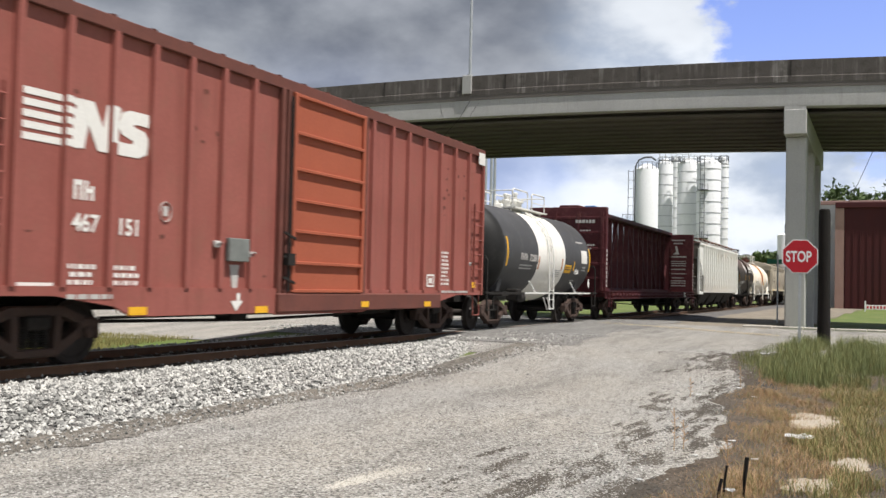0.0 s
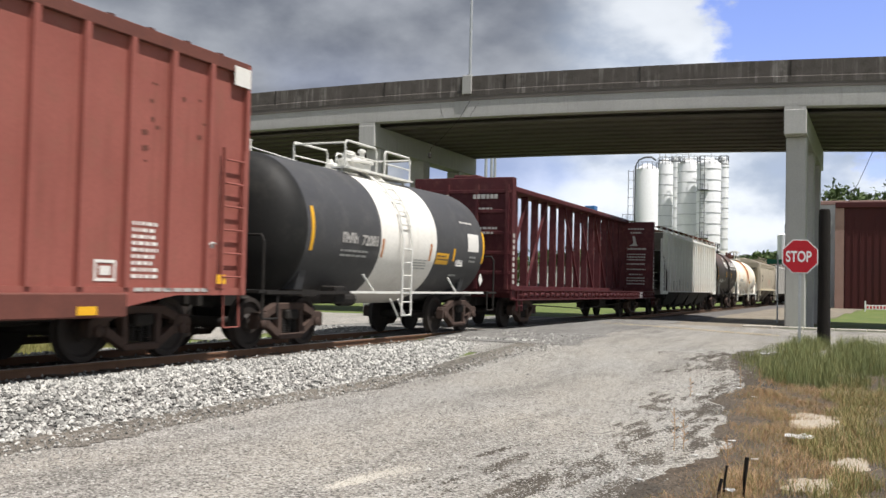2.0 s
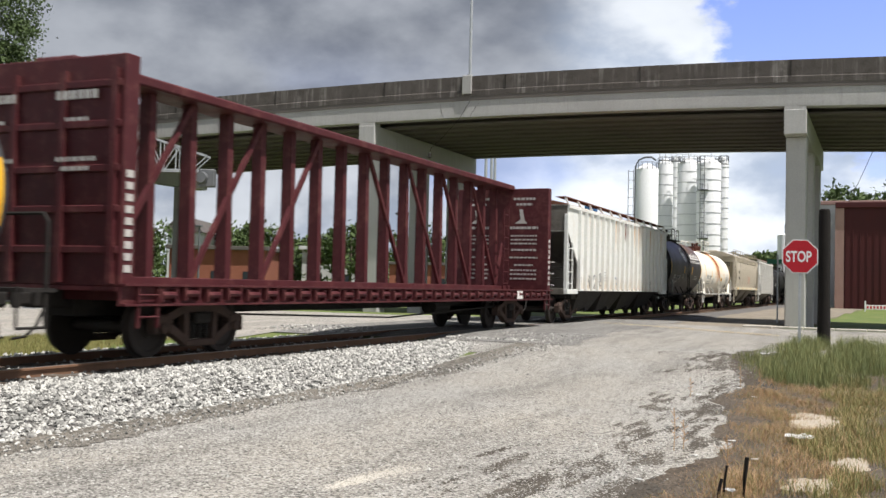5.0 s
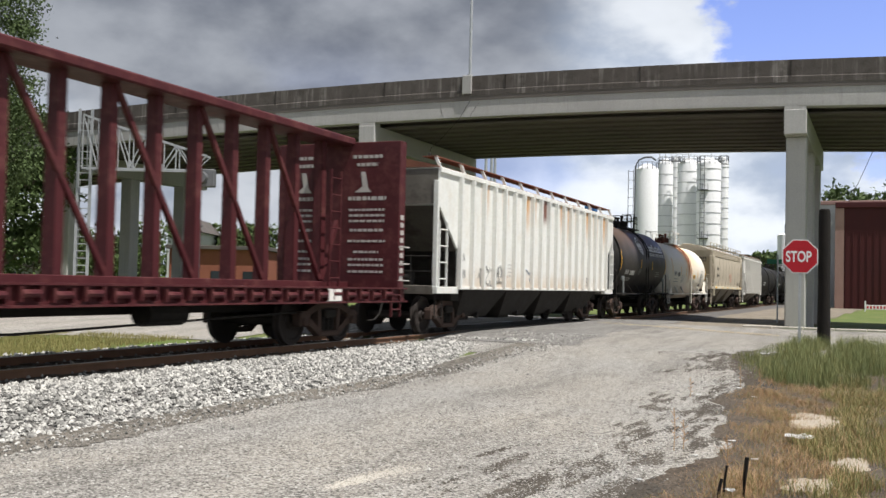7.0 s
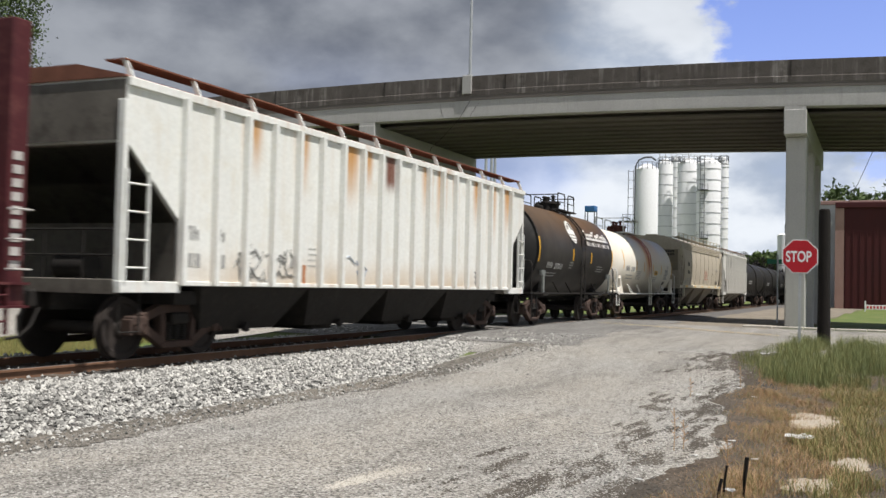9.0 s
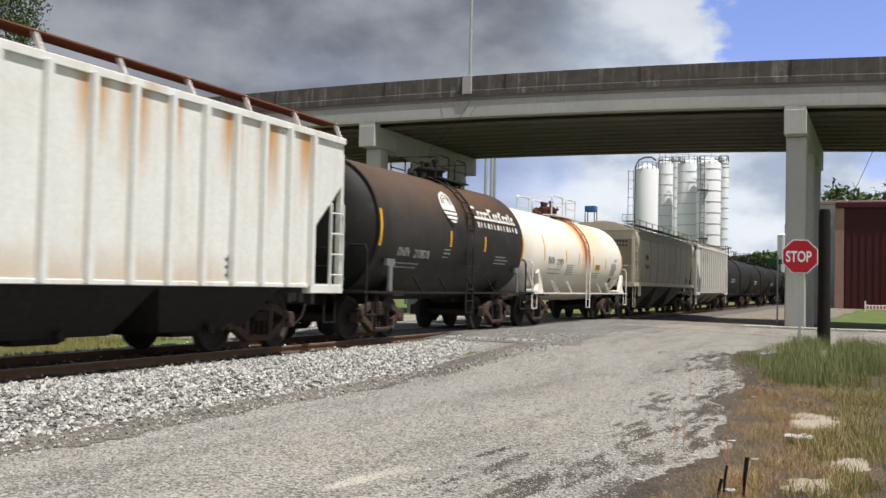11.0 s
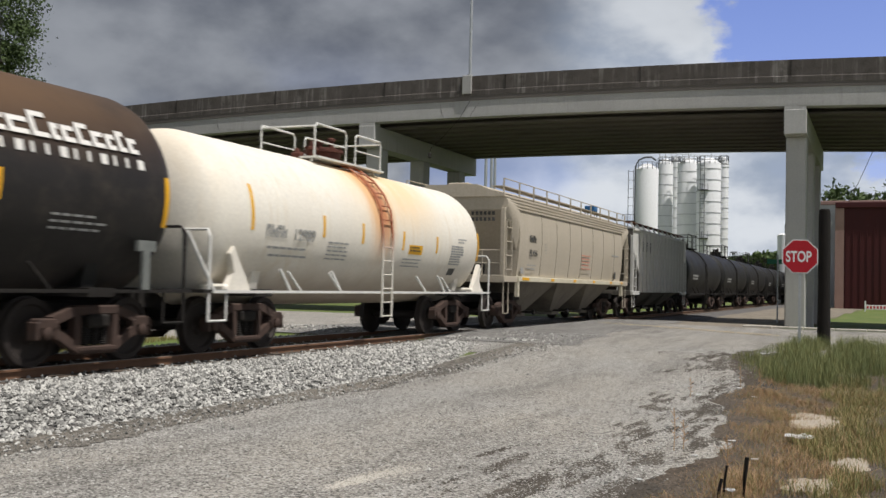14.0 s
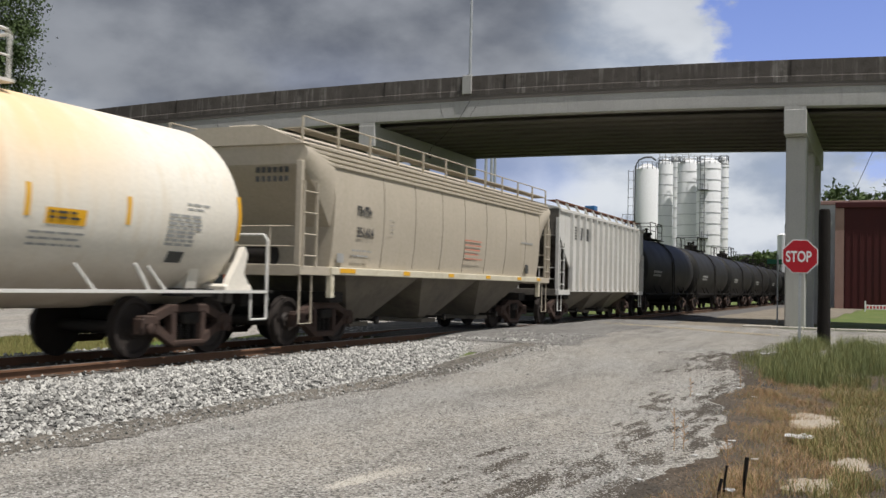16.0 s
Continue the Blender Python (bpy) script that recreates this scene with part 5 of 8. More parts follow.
def tank_cream(y0):
    L, r, zc = 12.45, 1.45, 2.18
    car = start("tank_car", "cream-white tank car with rust streaks below its dome", "tank car", y0)
    tank_shell("shell", car, 0.2, 11.8, r, zc, SHELL_CREAM, "cream-white shell with an orange rust run")
    tank_under(car, L, r, zc, STEEL_WHITE, TANK_CREAM, 6.15, 0.2, 12.2, lad_mat=LADDER_CREAM)
    tank_top(car, r, zc, 6.0, 1.4, VALVE_RUST, STEEL_WHITE, 0.66)
    for y, z0, z1 in ((1.38, 2.0, 2.75), (3.66, 2.0, 2.4), (5.17, 1.95, 2.35), (7.0, 1.9, 2.3), (8.76, 1.9, 2.28), (11.3, 1.8, 2.5)):
        shell_patch(car, "reflector", REFLECT, r, zc, y - 0.04, y + 0.04, z0, z1, "vertical yellow reflective strip")
    shell_patch(car, "placard", REFLECT, r, zc, 7.3, 7.98, 1.83, 2.03, "weathered yellow placard")
    shell_lines(car, MARK_BLACK, r + 0.01, zc, 7.35, 1.98, 0.55, 2, 0.03, 0.07, 31)
    tank_mark(car, MARK_GREY, r, zc, 1.78, 1.92, 0.21, 4)
    shell_text(car, MARK_GREY, r, zc, 2.62, 1.9, "12989", 0.29, 1.0, 0.003)
    shell_lines(car, MARK_GREY, r, zc, 1.9, 1.75, 1.3, 1, 0.04, 0.085, 32)
    shell_lines(car, MARK_GREY, r, zc, 2.0, 1.62, 1.2, 1, 0.04, 0.085, 33)
    shell_lines(car, MARK_GREY, r, zc, 3.85, 1.92, 0.75, 5, 0.03, 0.075, 34)
    shell_lines(car, MARK_GREY, r, zc, 7.1, 1.72, 0.95, 3, 0.03, 0.075, 35)
    shell_lines(car, MARK_GREY, r, zc, 9.6, 2.1, 0.75, 8, 0.04, 0.06, 36)
    shell_lines(car, MARK_GREY, r, zc, 10.0, 2.28, 0.4, 2, 0.03, 0.07, 37)
    shell_patch(car, "placard", MARK_BLACK, r, zc, 9.75, 10.1, 1.42, 1.58, "small dark placard")
    # head shields and bolster brackets in cream paint
    for y, d in ((1.05, 1), (11.4, -1)):
        bm = bmesh.new()
        prism(bm, [(y - 0.3 * d, 1.02), (y + 0.35 * d, 1.02), (y + 0.25 * d, 1.2), (y + 0.02 * d, 1.5), (y - 0.12 * d, 1.72), (y - 0.2 * d, 1.6), (y - 0.1 * d, 1.3)], side(1.30, 0, 0), 0.12)
        box(bm, 0.9, y - 0.35, 0.98, 1.42, y + 0.35, 1.12, bevel=0.04)
        part("bolster_bracket", bm, TANK_CREAM, car)
    for y in (2.35, 4.1, 9.0):
        bm = bmesh.new()
        tube(bm, [(1.46, y + 0.2, 1.0), (1.36, y, 1.38)], 0.028)
        part("brace", bm, STEEL_WHITE, car)
    bm = bmesh.new()
    tube(bm, [(1.44, 0.4, 1.02), (1.3, -0.1, 1.9)], 0.03)
    part("brace", bm, STEEL_WHITE, car)
    running_gear(car, L, 1.85)


def tank_oil(y0):
    L, r, zc = 13.1, 1.48, 2.15
    car = start("tank_car", "oily black tank car with a dark dome and handrails", "tank car", y0)
    tank_shell("shell", car, 0.25, 12.85, r, zc, TANK_OIL, "oily black shell")
    tank_under(car, L, r, zc, GRIME, TANK_OIL, 6.5, 0.25, 12.85, end_rails=True)
    tank_top(car, r, zc, 6.5, 1.4, GRIME, GRIME, 0.8)
    shell_lines(car, MARK_GREY, r, zc, 2.0, 2.0, 1.6, 2, 0.1, 0.16, 51)
    running_gear(car, L, 1.8)
    return car


# -- centre-beam flat car --
def centerbeam(y0):
    L = 18.95
    car = start("centerbeam_car", "empty maroon centre-beam flat car with end bulkheads", "freight car", y0)
    bm = bmesh.new()
    box(bm, -1.45, 0.0, 1.0, 1.45, L, 1.06)
    for i in range(36):
        y = 0.4 + i * 0.52
        box(bm, -1.46, y, 0.86, 1.46, y + 0.1, 1.0)
    part("deck", bm, BEAM_RED, car)
    for s in (-1, 1):
        bm = bmesh.new()
        box(bm, s * 1.46, 0, 0.80, s * 1.52, L, 1.10, bevel=0.01)
        box(bm, s * 1.46, 0, 0.80, s * 1.60, L, 0.83)
        box(bm, s * 1.46, 0, 1.07, s * 1.60, L, 1.10)
        part("side_sill", bm, BEAM_RED, car)
    # winches along the sill
    bm = bmesh.new()
    lathe(bm, [(-0.14, 0.05), (0.14, 0.05)], ALONG_Y, 8)
    box(bm, -0.06, -0.17, -0.1, 0.04, -0.14, 0.09)
    box(bm, -0.06, 0.14, -0.1, 0.04, 0.17, 0.09)
    winch = mesh_of("winch", bm, BEAM_RED)
    for i in range(34):
        child("winch", winch, car, pose(1.575, 0.9 + i * 0.52, 0.95 + 0.02 * (i % 2)))
    # bulkheads
    for y, s in ((0.0, 1), (L - 0.28, -1)):
        bm = bmesh.new()
        box(bm, -1.5, y, 1.06, 1.5, y + 0.28, 4.2, bevel=0.015)
        bk = part("bulkhead", bm, BEAM_RED, car, "maroon end bulkhead")
        bm = bmesh.new()
        f = y - 0.05 if s > 0 else y + 0.28
        for z in (1.5, 2.05, 2.6, 3.2, 3.75):
            box(bm, -1.45, f, z, 1.45, f + 0.05, z + 0.1, bevel=0.01)
        for x in (-1.4, -0.5, 0.4, 1.3):
            box(bm, x, f - 0.02 * s, 1.1, x + 0.1, f + 0.05, 4.0)
        part("bulkhead_ribs", bm, BEAM_RED, bk)
        bm = bmesh.new()
        for k in range(9):
            box(bm, 1.5, y + 0.06, 1.25 + k * 0.16, 1.508, y + 0.2, 1.35 + k * 0.16)
        pieces("reflector", bm, MARK_FADED, bk, "chequered reflective strip")
        # stencils across the bulkhead face
        rng = random.Random(11)
        bm = bmesh.new()
        for side_ in (0.12, -1.38):
            if s > 0:
                rows = ((3.6, 0.12, 0.75), (3.3, 0.05, 0.4), (2.75, 0.06, 0.7), (2.62, 0.06, 0.5))
            else:
                rows = ((3.85, 0.07, 0.7), (3.68, 0.07, 0.5), (2.95, 0.08, 0.9), (2.72, 0.05, 0.85), (2.6, 0.05, 0.85), (2.48, 0.05, 0.85), (2.28, 0.06, 0.8), (2.05, 0.05, 0.9), (1.82, 0.05, 0.6), (1.66, 0.05, 0.85), (1.54, 0.05, 0.85), (1.4, 0.05, 0.85))
            for z, h, w in rows:
                x = side_ + 0.15 + (0.9 - w) / 2
                x1 = x + w
                while x < x1:
                    q = rng.uniform(0.05, 0.13)
                    fy = f - 0.025 if s > 0 else y - 0.005
                    box(bm, x, fy, z, min(x + q, x1), fy + 0.006, z + h)
                    x += q + 0.03
        tagged(part("stencilling", bm, MARK_FADED, bk), "faded white stencilled lines", kind="stuff")
        if s < 0:
            bm = bmesh.new()
            for x in (0.62, -0.85):
                prism(bm, [(x - 0.2, 3.12), (x + 0.2, 3.12), (x + 0.12, 3.22), (x + 0.05, 3.56), (x - 0.06, 3.56), (x - 0.01, 3.25)], pose(0, y - 0.002, 0, 90, 0, 0), 0.006)
            pieces("emblem", bm, MARK_FADED, bk, "faded white emblem shape")
    # centre truss
    bm = bmesh.new()
    box(bm, -0.38, 0.2, 4.13, 0.38, L - 0.2, 4.3, bevel=0.03)
    part("top_chord", bm, BEAM_RED, car)
    bm = bmesh.new()
    box(bm, -0.3, 0.2, 1.06, 0.3, L - 0.2, 1.2, bevel=0.01)
    part("bottom_chord", bm, BEAM_RED, car)
    bm = bmesh.new()
    prism(bm, [(-0.12, 1.1), (0.12, 1.1), (0.1, 4.15), (-0.1, 4.15)], pose(0, -0.05, 0, 90, 0, 0), -0.035)
    prism(bm, [(-0.12, 1.1), (0.12, 1.1), (0.1, 4.15), (-0.1, 4.15)], pose(0, 0.08, 0, 90, 0, 0), -0.035)
    for s in (-1, 1):
        prism(bm, [(s * 0.12, 1.1), (s * 0.105, 1.1), (s * 0.085, 4.15), (s * 0.1, 4.15)], pose(0, -0.05, 0, 90, 0, 0), -0.16)
    post = mesh_of("column", bm, BEAM_RED)
    ys = [1.15 + 1.045 * i for i in range(17)]
    for y in ys:
        child("column", post, car, pose(0, y, 0))
    bm = bmesh.new()
    beam(bm, (0, 0, 0), (0, 2.02, -2.95), 0.08, 0.085)
    brace = mesh_of("diagonal", bm, BEAM_RED)
    for i in range(2, 8, 2):
        child("diagonal", brace, car, pose(0.1, ys[i] - 0.03, 4.14, 0, 0, 180))
    for i in range(8, 15, 2):
        child("diagonal", brace, car, pose(0.1, ys[i] + 0.03, 4.14))
    bm = bmesh.new()
    for y in (ys[-1], ys[0]):
        d = 1 if y > 5 else -1
        beam(bm, (0.1, y, 1.2), (0.1, y + d * 0.62, 2.5), 0.08, 0.08)
    pieces("short_brace", bm, BEAM_RED, car)
    # ladders
    ladder("ladder", car, 0.45, L - 1.35, L - 0.95, 1.1, 3.5, 7, BEAM_RED)
    ladder("ladder", car, 1.56, 0.3, 0.7, 0.5, 1.1, 2, BEAM_RED)
    ladder("ladder", car, 1.56, L - 0.7, L - 0.3, 0.5, 1.1, 2, BEAM_RED)
    bm = bmesh.new()
    for z in (1.25, 1.6, 1.95):
        tube(bm, [(1.5, L - 0.26, z), (1.62, L - 0.26, z), (1.62, L - 0.02, z), (1.5, L - 0.02, z)], 0.014)
    part("grab_irons", bm, MARK_FADED, car)
    plate("white_plate", car, MARK_WHITE, 1.605, 15.6, 0.84, 16.1, 1.06, "small white stencil plate")
    bm = bmesh.new()
    box(bm, -0.25, 0.5, 0.62, 0.25, L - 0.5, 1.0)
    tube(bm, [(1.0, 3.5, 0.62), (1.0, 9, 0.45), (1.0, 15.5, 0.62)], 0.02)
    lathe(bm, [(0, 0.0), (0.02, 0.2), (0.9, 0.2), (0.92, 0)], pose(0.75, 11.6, 0.66) @ ALONG_Y, 14)
    part("underframe", bm, GRIME, car)
    running_gear(car, L, 2.35)


# -- covered hoppers --
def hopper(y0, L, W, zs, ze, mat, name_label, style):
    """Covered hopper: zs sill, ze eave."""
    car = start("covered_hopper", name_label, "hopper car", y0)
    cut = 1.2 if style != "tan" else 1.15
    top_in = 0.05
    # body side outline with sloped ends below the eave
    out = [(top_in, ze), (top_in, ze - 0.85), (cut, ze - 1.85), (cut, zs), (L - cut, zs), (L - cut, ze - 1.85), (L - top_in, ze - 0.85), (L - top_in, ze)]
    if style == "tan":
        out = [(0.1, ze), (0.15, ze - 0.35), (1.15, 2.2), (1.05, zs), (L - 1.05, zs), (L - 1.15, 2.2), (L - 0.15, ze - 0.35), (L - 0.1, ze)]
    bm = bmesh.new()
    if style == "tan":
        # curved sides
        secs = [(0.0, 1.50), (0.25, 1.57), (0.5, 1.60), (0.75, 1.585), (1.0, 1.5)]
        def row(y, zlo):
            return [bm.verts.new((s * w, y, zlo + (ze - zlo) * q)) for s in (1,) for q, w in secs] + [bm.verts.new((-w, y, zlo + (ze - zlo) * q)) for q, w in secs[::-1]]
        prev = None
        stations = [(0.1, ze - 0.35), (0.6, 2.8), (1.1, 2.2), (1.1, zs), (L - 1.1, zs), (L - 1.1, 2.2), (L - 0.6, 2.8), (L - 0.1, ze - 0.35)]
        for y, zl in stations:
            r_ = row(y, zl)
            if prev:
                n = len(r_)
                for k in range(n):
                    bm.faces.new((prev[k], prev[(k + 1) % n], r_[(k + 1) % n], r_[k]))
            else:
                bm.faces.new(r_)
            prev = r_
        bm.faces.new(prev[::-1])
        part("body", bm, mat, car, smooth=True)
    else:
        prism(bm, out, side(-W, 0, 0), 2 * W)
        part("body", bm, BODY_WHITE if style == "white" else mat, car)
    # hopper bottoms
    for k in range(3 if style != "white" else 4):
        n = 3 if style != "white" else 4
        a = cut + 0.7 + (L - 2 * cut - 1.4) * k / n
        b = cut + 0.7 + (L - 2 * cut - 1.4) * (k + 1) / n
        bm = bmesh.new()
        c = (a + b) / 2
        top = [(-W + 0.12, a, zs), (W - 0.12, a, zs), (W - 0.12, b, zs), (-W + 0.12, b, zs)]
        w, e = (0.35, 0.7) if style != "white" else (0.33 * (b - a), 1.05)
        low = [(-e, c - w, 0.38), (e, c - w, 0.38), (e, c + w, 0.38), (-e, c + w, 0.38)]
        v = [bm.verts.new(p) for p in top + low]
        for f in ((0, 1, 5, 4), (1, 2, 6, 5), (2, 3, 7, 6), (3, 0, 4, 7), (4, 5, 6, 7)):
            bm.faces.new([v[i] for i in f])
        box(bm, -0.8, c - 0.4, 0.28, 0.8, c + 0.4, 0.37)
        # Bays are far darker than the body; near-black on the white car.
        hp = part("hopper_bay", bm, GRIME if style == "white" else HOP_UNDER, car, "dark discharge hopper")
        bm = bmesh.new()
        tube(bm, [(-1.2, c, 0.42), (1.2, c, 0.42)], 0.03)
        lathe(bm, [(1.16, 0.08), (1.24, 0.08)], pose(0, c, 0.42) @ ALONG_X, 8)
        part("gate_shaft", bm, GRIME, hp)
    # end slope sheets already part of the body; end sills, corner posts, platforms
    for y, d in ((0.0, 1), (L, -1)):
        bm = bmesh.new()
        box(bm, -1.47, y, zs - 0.12, 1.47, y + d * 0.18, zs + 0.08, bevel=0.01)
        part("end_beam", bm, SHADED_SOOTY_END if style != "tan" else mat, car)
        bm = bmesh.new()
        for s in (-1, 1):
            box(bm, s * (W - 0.12), y + d * 0.01, zs, s * W, y + d * 0.1, ze - 0.3, bevel=0.01)
            box(bm, s * (W - 0.1), y, zs - 0.1, s * (W + 0.02), y + d * (cut + 0.05), zs + 0.06, bevel=0.01)
        pieces("end_frame", bm, mat, car)
        # Thin dark sheets over the body carry the end's shade as colour.
        bm = bmesh.new()
        q = 0.05 if style != "tan" else 0.1
        prism(bm, [(-W + 0.14, zs + 0.1), (W - 0.14, zs + 0.1), (W - 0.14, ze - 0.05), (-W + 0.14, ze - 0.05)] if style == "tan" else [(-W + 0.03, ze - 0.84), (W - 0.03, ze - 0.84), (W - 0.03, ze - 0.03), (-W + 0.03, ze - 0.03)], pose(0, y + d * q - (0.012 if d > 0 else 0), 0, 90, 0, 0), -0.012)
        if style != "tan":
            part("end_sheet", bm, SHADED_SOOTY_END, car, "sooty end sheet, darkened for the shade between cars")
        else:
            bm.free()
        bm = bmesh.new()
        a, b = y + d * 0.06, y + d * (cut - 0.02)
        v = [bm.verts.new(c) for c in ((-W + 0.02, a, ze - 0.86), (W - 0.02, a, ze - 0.86), (W - 0.02, b, ze - 1.86), (-W + 0.02, b, ze - 1.86), (-W + 0.02, b, zs + 0.02), (W - 0.02, b, zs + 0.02))]
        bm.faces.new((v[0], v[1], v[2], v[3]))
        bm.faces.new((v[3], v[2], v[5], v[4]))
        for u in bm.verts:
            u.co.y -= d * 0.035
            u.co.z -= 0.02
        bmesh.ops.solidify(bm, geom=bm.faces[:], thickness=0.004)
        if style != "tan":
            part("slope_sheet", bm, SHADED_SOOTY_END, car, "sooty sloping end sheet, darkened for the shade between cars")
        else:
            bm.free()
        ladder("ladder", car, W + 0.02, y + d * 0.06 if d > 0 else y - 0.5, y + 0.5 if d > 0 else y - 0.06, zs + 0.05, zs + 1.55, 4, mat)
        bm = bmesh.new()
        for s in (-1, 1):
            tube(bm, [(s * 1.5, y + d * 0.1, zs), (s * 1.5, y + d * 0.1, 0.45), (s * 1.5, y + d * 0.5, 0.45), (s * 1.5, y + d * 0.5, zs)], 0.02)
        tube(bm, [(-1.4, y + d * 0.05, zs + 0.75), (1.4, y + d * 0.05, zs + 0.75)], 0.015)
        tube(bm, [(-1.4, y + d * 0.05, zs + 0.4), (1.4, y + d * 0.05, zs + 0.4)], 0.015)
        for x in (-0.9, 0.2, 0.9):
            tube(bm, [(x, y + d * 0.05, zs), (x, y + d * 0.05, zs + 0.78)], 0.015)
        pieces("end_rail", bm, GRIME if style == "white" else mat, car)
        bm = bmesh.new()
        box(bm, -0.28, y + d * 0.1, 0.72, 0.28, y + d * 2.6, 1.0)
        box(bm, -1.3, y + d * 1.5, 0.8, 1.3, y + d * 2.0, 1.0)
        # slope sheet under the end
        part("end_sill", bm, GRIME, car)
        lathe_bm = bmesh.new()
        lathe(lathe_bm, [(0, 0), (0.02, 0.18), (0.6, 0.18), (0.62, 0)], pose(0.5, y + d * 0.35, zs + 0.25) @ ALONG_X @ pose(0, 0, -0.3), 14)
        part("air_reservoir", lathe_bm, GRIME, car, smooth=True)
    # roof
    bm = bmesh.new()
    rise = 0.22 if style != "tan" else 0.34
    prism(bm, [(-W, ze), (W, ze), (W - 0.04, ze + 0.03), (0.7, ze + rise), (-0.7, ze + rise), (-W + 0.04, ze + 0.03)], pose(0, 0.02, 0, 90, 0, 0), -(L - 0.04))
    part("roof", bm, HOP_RUST if style == "white" else mat, car, "rusty roof" if style == "white" else "")
    bm = bmesh.new()
    for k in range(10):
        y = 1.0 + (L - 2.0) * k / 9
        box(bm, -0.3, y - 0.6, ze + rise, 0.3, y + 0.6, ze + rise + 0.09, bevel=0.02)
    part("hatch_covers", bm, HOP_RUST if style == "white" else mat, car)
    # running boards with posts at the eaves
    n = 11
    bm = bmesh.new()
    for s in (-1, 1):
        xr = s * (W - 0.28)
        zr = ze + (0.30 if style == "tan" else 0.27)
        box(bm, xr - 0.18, 0.1, zr - 0.02, xr + 0.18, L - 0.1, zr)
        if style == "tan":
            tube(bm, [(xr + s * 0.18, 0.2, zr + 0.2), (xr + s * 0.18, L - 0.2, zr + 0.2)], 0.015)
    walk_ = part("running_board", bm, HOP_RUST if style != "tan" else mat, car)
    for s in (-1, 1):
        bm = bmesh.new()
        if style == "tan":
            beam(bm, (0, 0, 0.05), (0, 0, 0.5), 0.04, 0.03, (0, 1, 0))
        else:
            beam(bm, (s * 0.08, 0, -0.02), (-s * 0.06, 0, 0.27), 0.07, 0.03, (0, 1, 0))
        me = mesh_of("board_bracket", bm, mat)
        for k in range(n + 1):
            child("board_bracket", me, car, pose(s * (W - 0.1), 0.15 + (L - 0.3) * k / n, ze))
    return car


def hopper_white(y0):
    L, W, zs, ze = 16.25, 1.58, 1.08, 3.86
    car = hopper(y0, L, W, zs, ze, HOP_WHITE, "white ribbed covered hopper with rust streaks and graffiti", "white")
    bm = bmesh.new()
    prism(bm, [(-0.055, 0), (-0.05, 0.11), (0.05, 0.11), (0.055, 0)], Matrix(((0, 1, 0, 0), (1, 0, 0, 0), (0, 0, 1, 0), (0, 0, 0, 1))), ze - zs - 0.12)
    rib = mesh_of("side_rib", bm, HOP_WHITE)
    for i in range(19):
        y = 1.22 + i * (L - 2.44) / 18
        child("side_rib", rib, car, pose(W, y, zs + 0.02))
        child("side_rib", rib, car, pose(-W, y, zs + 0.02, 0, 0, 180))
    bm = bmesh.new()
    for s in (-1, 1):
        box(bm, s * W, 0.05, ze - 0.12, s * (W + 0.05), L - 0.05, ze, bevel=0.01)
        box(bm, s * W, 1.2, zs, s * (W + 0.03), L - 1.2, zs + 0.07, bevel=0.01)
    part("top_rail", bm, HOP_WHITE, car)
    x = W + 0.004
    mark(car, MARK_GREY, x, 1.36, 1.76, 0.2, 2)
    mark(car, MARK_GREY, x, 2.0, 1.76, 0.2, 2)
    lines_of_text(car, MARK_GREY, x, 1.32, 1.36, 0.42, 1, 0.2, 0.1, 3)
    lines_of_text(car, MARK_GREY, x, 1.98, 1.36, 0.40, 1, 0.2, 0.1, 5)
    lines_of_text(car, MARK_GREY, x, 4.75, 1.75, 0.3, 4, 0.025, 0.1, 6)
    bm = bmesh.new()
    for a, b, c, d in ((12.6, 1.24, 12.9, 1.28), (12.6, 1.36, 12.9, 1.4), (12.6, 1.48, 12.9, 1.52), (12.66, 1.2, 12.7, 1.56), (12.8, 1.2, 12.84, 1.56)):
        box(bm, x, a, b, x + 0.003, c, d)
    part("stencil_square", bm, MARK_BLACK, car, "black stencil square")
    # graffiti scrawls
    rng = random.Random(21)
    for y, mt, n in ((2.6, MARK_GREY, 12), (3.25, MARK_GREY, 10), (3.8, MARK_GREY, 7), (6.3, GRAFFITI, 6)):
        bm = bmesh.new()
        for _ in range(n):
            p = Vector((x + 0.004, y + rng.uniform(0, 0.5), rng.uniform(1.2, 1.6)))
            for _ in range(3):
                q = p + Vector((0, rng.uniform(-0.18, 0.2), rng.uniform(-0.16, 0.2)))
                q.z = min(max(q.z, 1.15), 1.85)
                beam(bm, p, q, 0.006, 0.03, (1, 0, 0))
                p = q
        part("graffiti", bm, mt, car, "faint sprayed scrawl")
    for y, z0, h in ((1.28, 1.15, 0.85), (4.55, 1.15, 0.32), (8.2, 1.15, 0.35), (12.0, 1.15, 0.32)):
        plate("rust_patch", car, RUST_STAIN if z0 + h < 1.6 else MARK_RED, x, y, z0, y + 0.10, z0 + h, "rusty repaired patch", 0.004)
    running_gear(car, L, 1.9)


GRAFFITI = paint("blue_spray", (0.36, 0.42, 0.55), (0.45, 0.50, 0.58), 4, 30, (0.5, 0.7), 0)


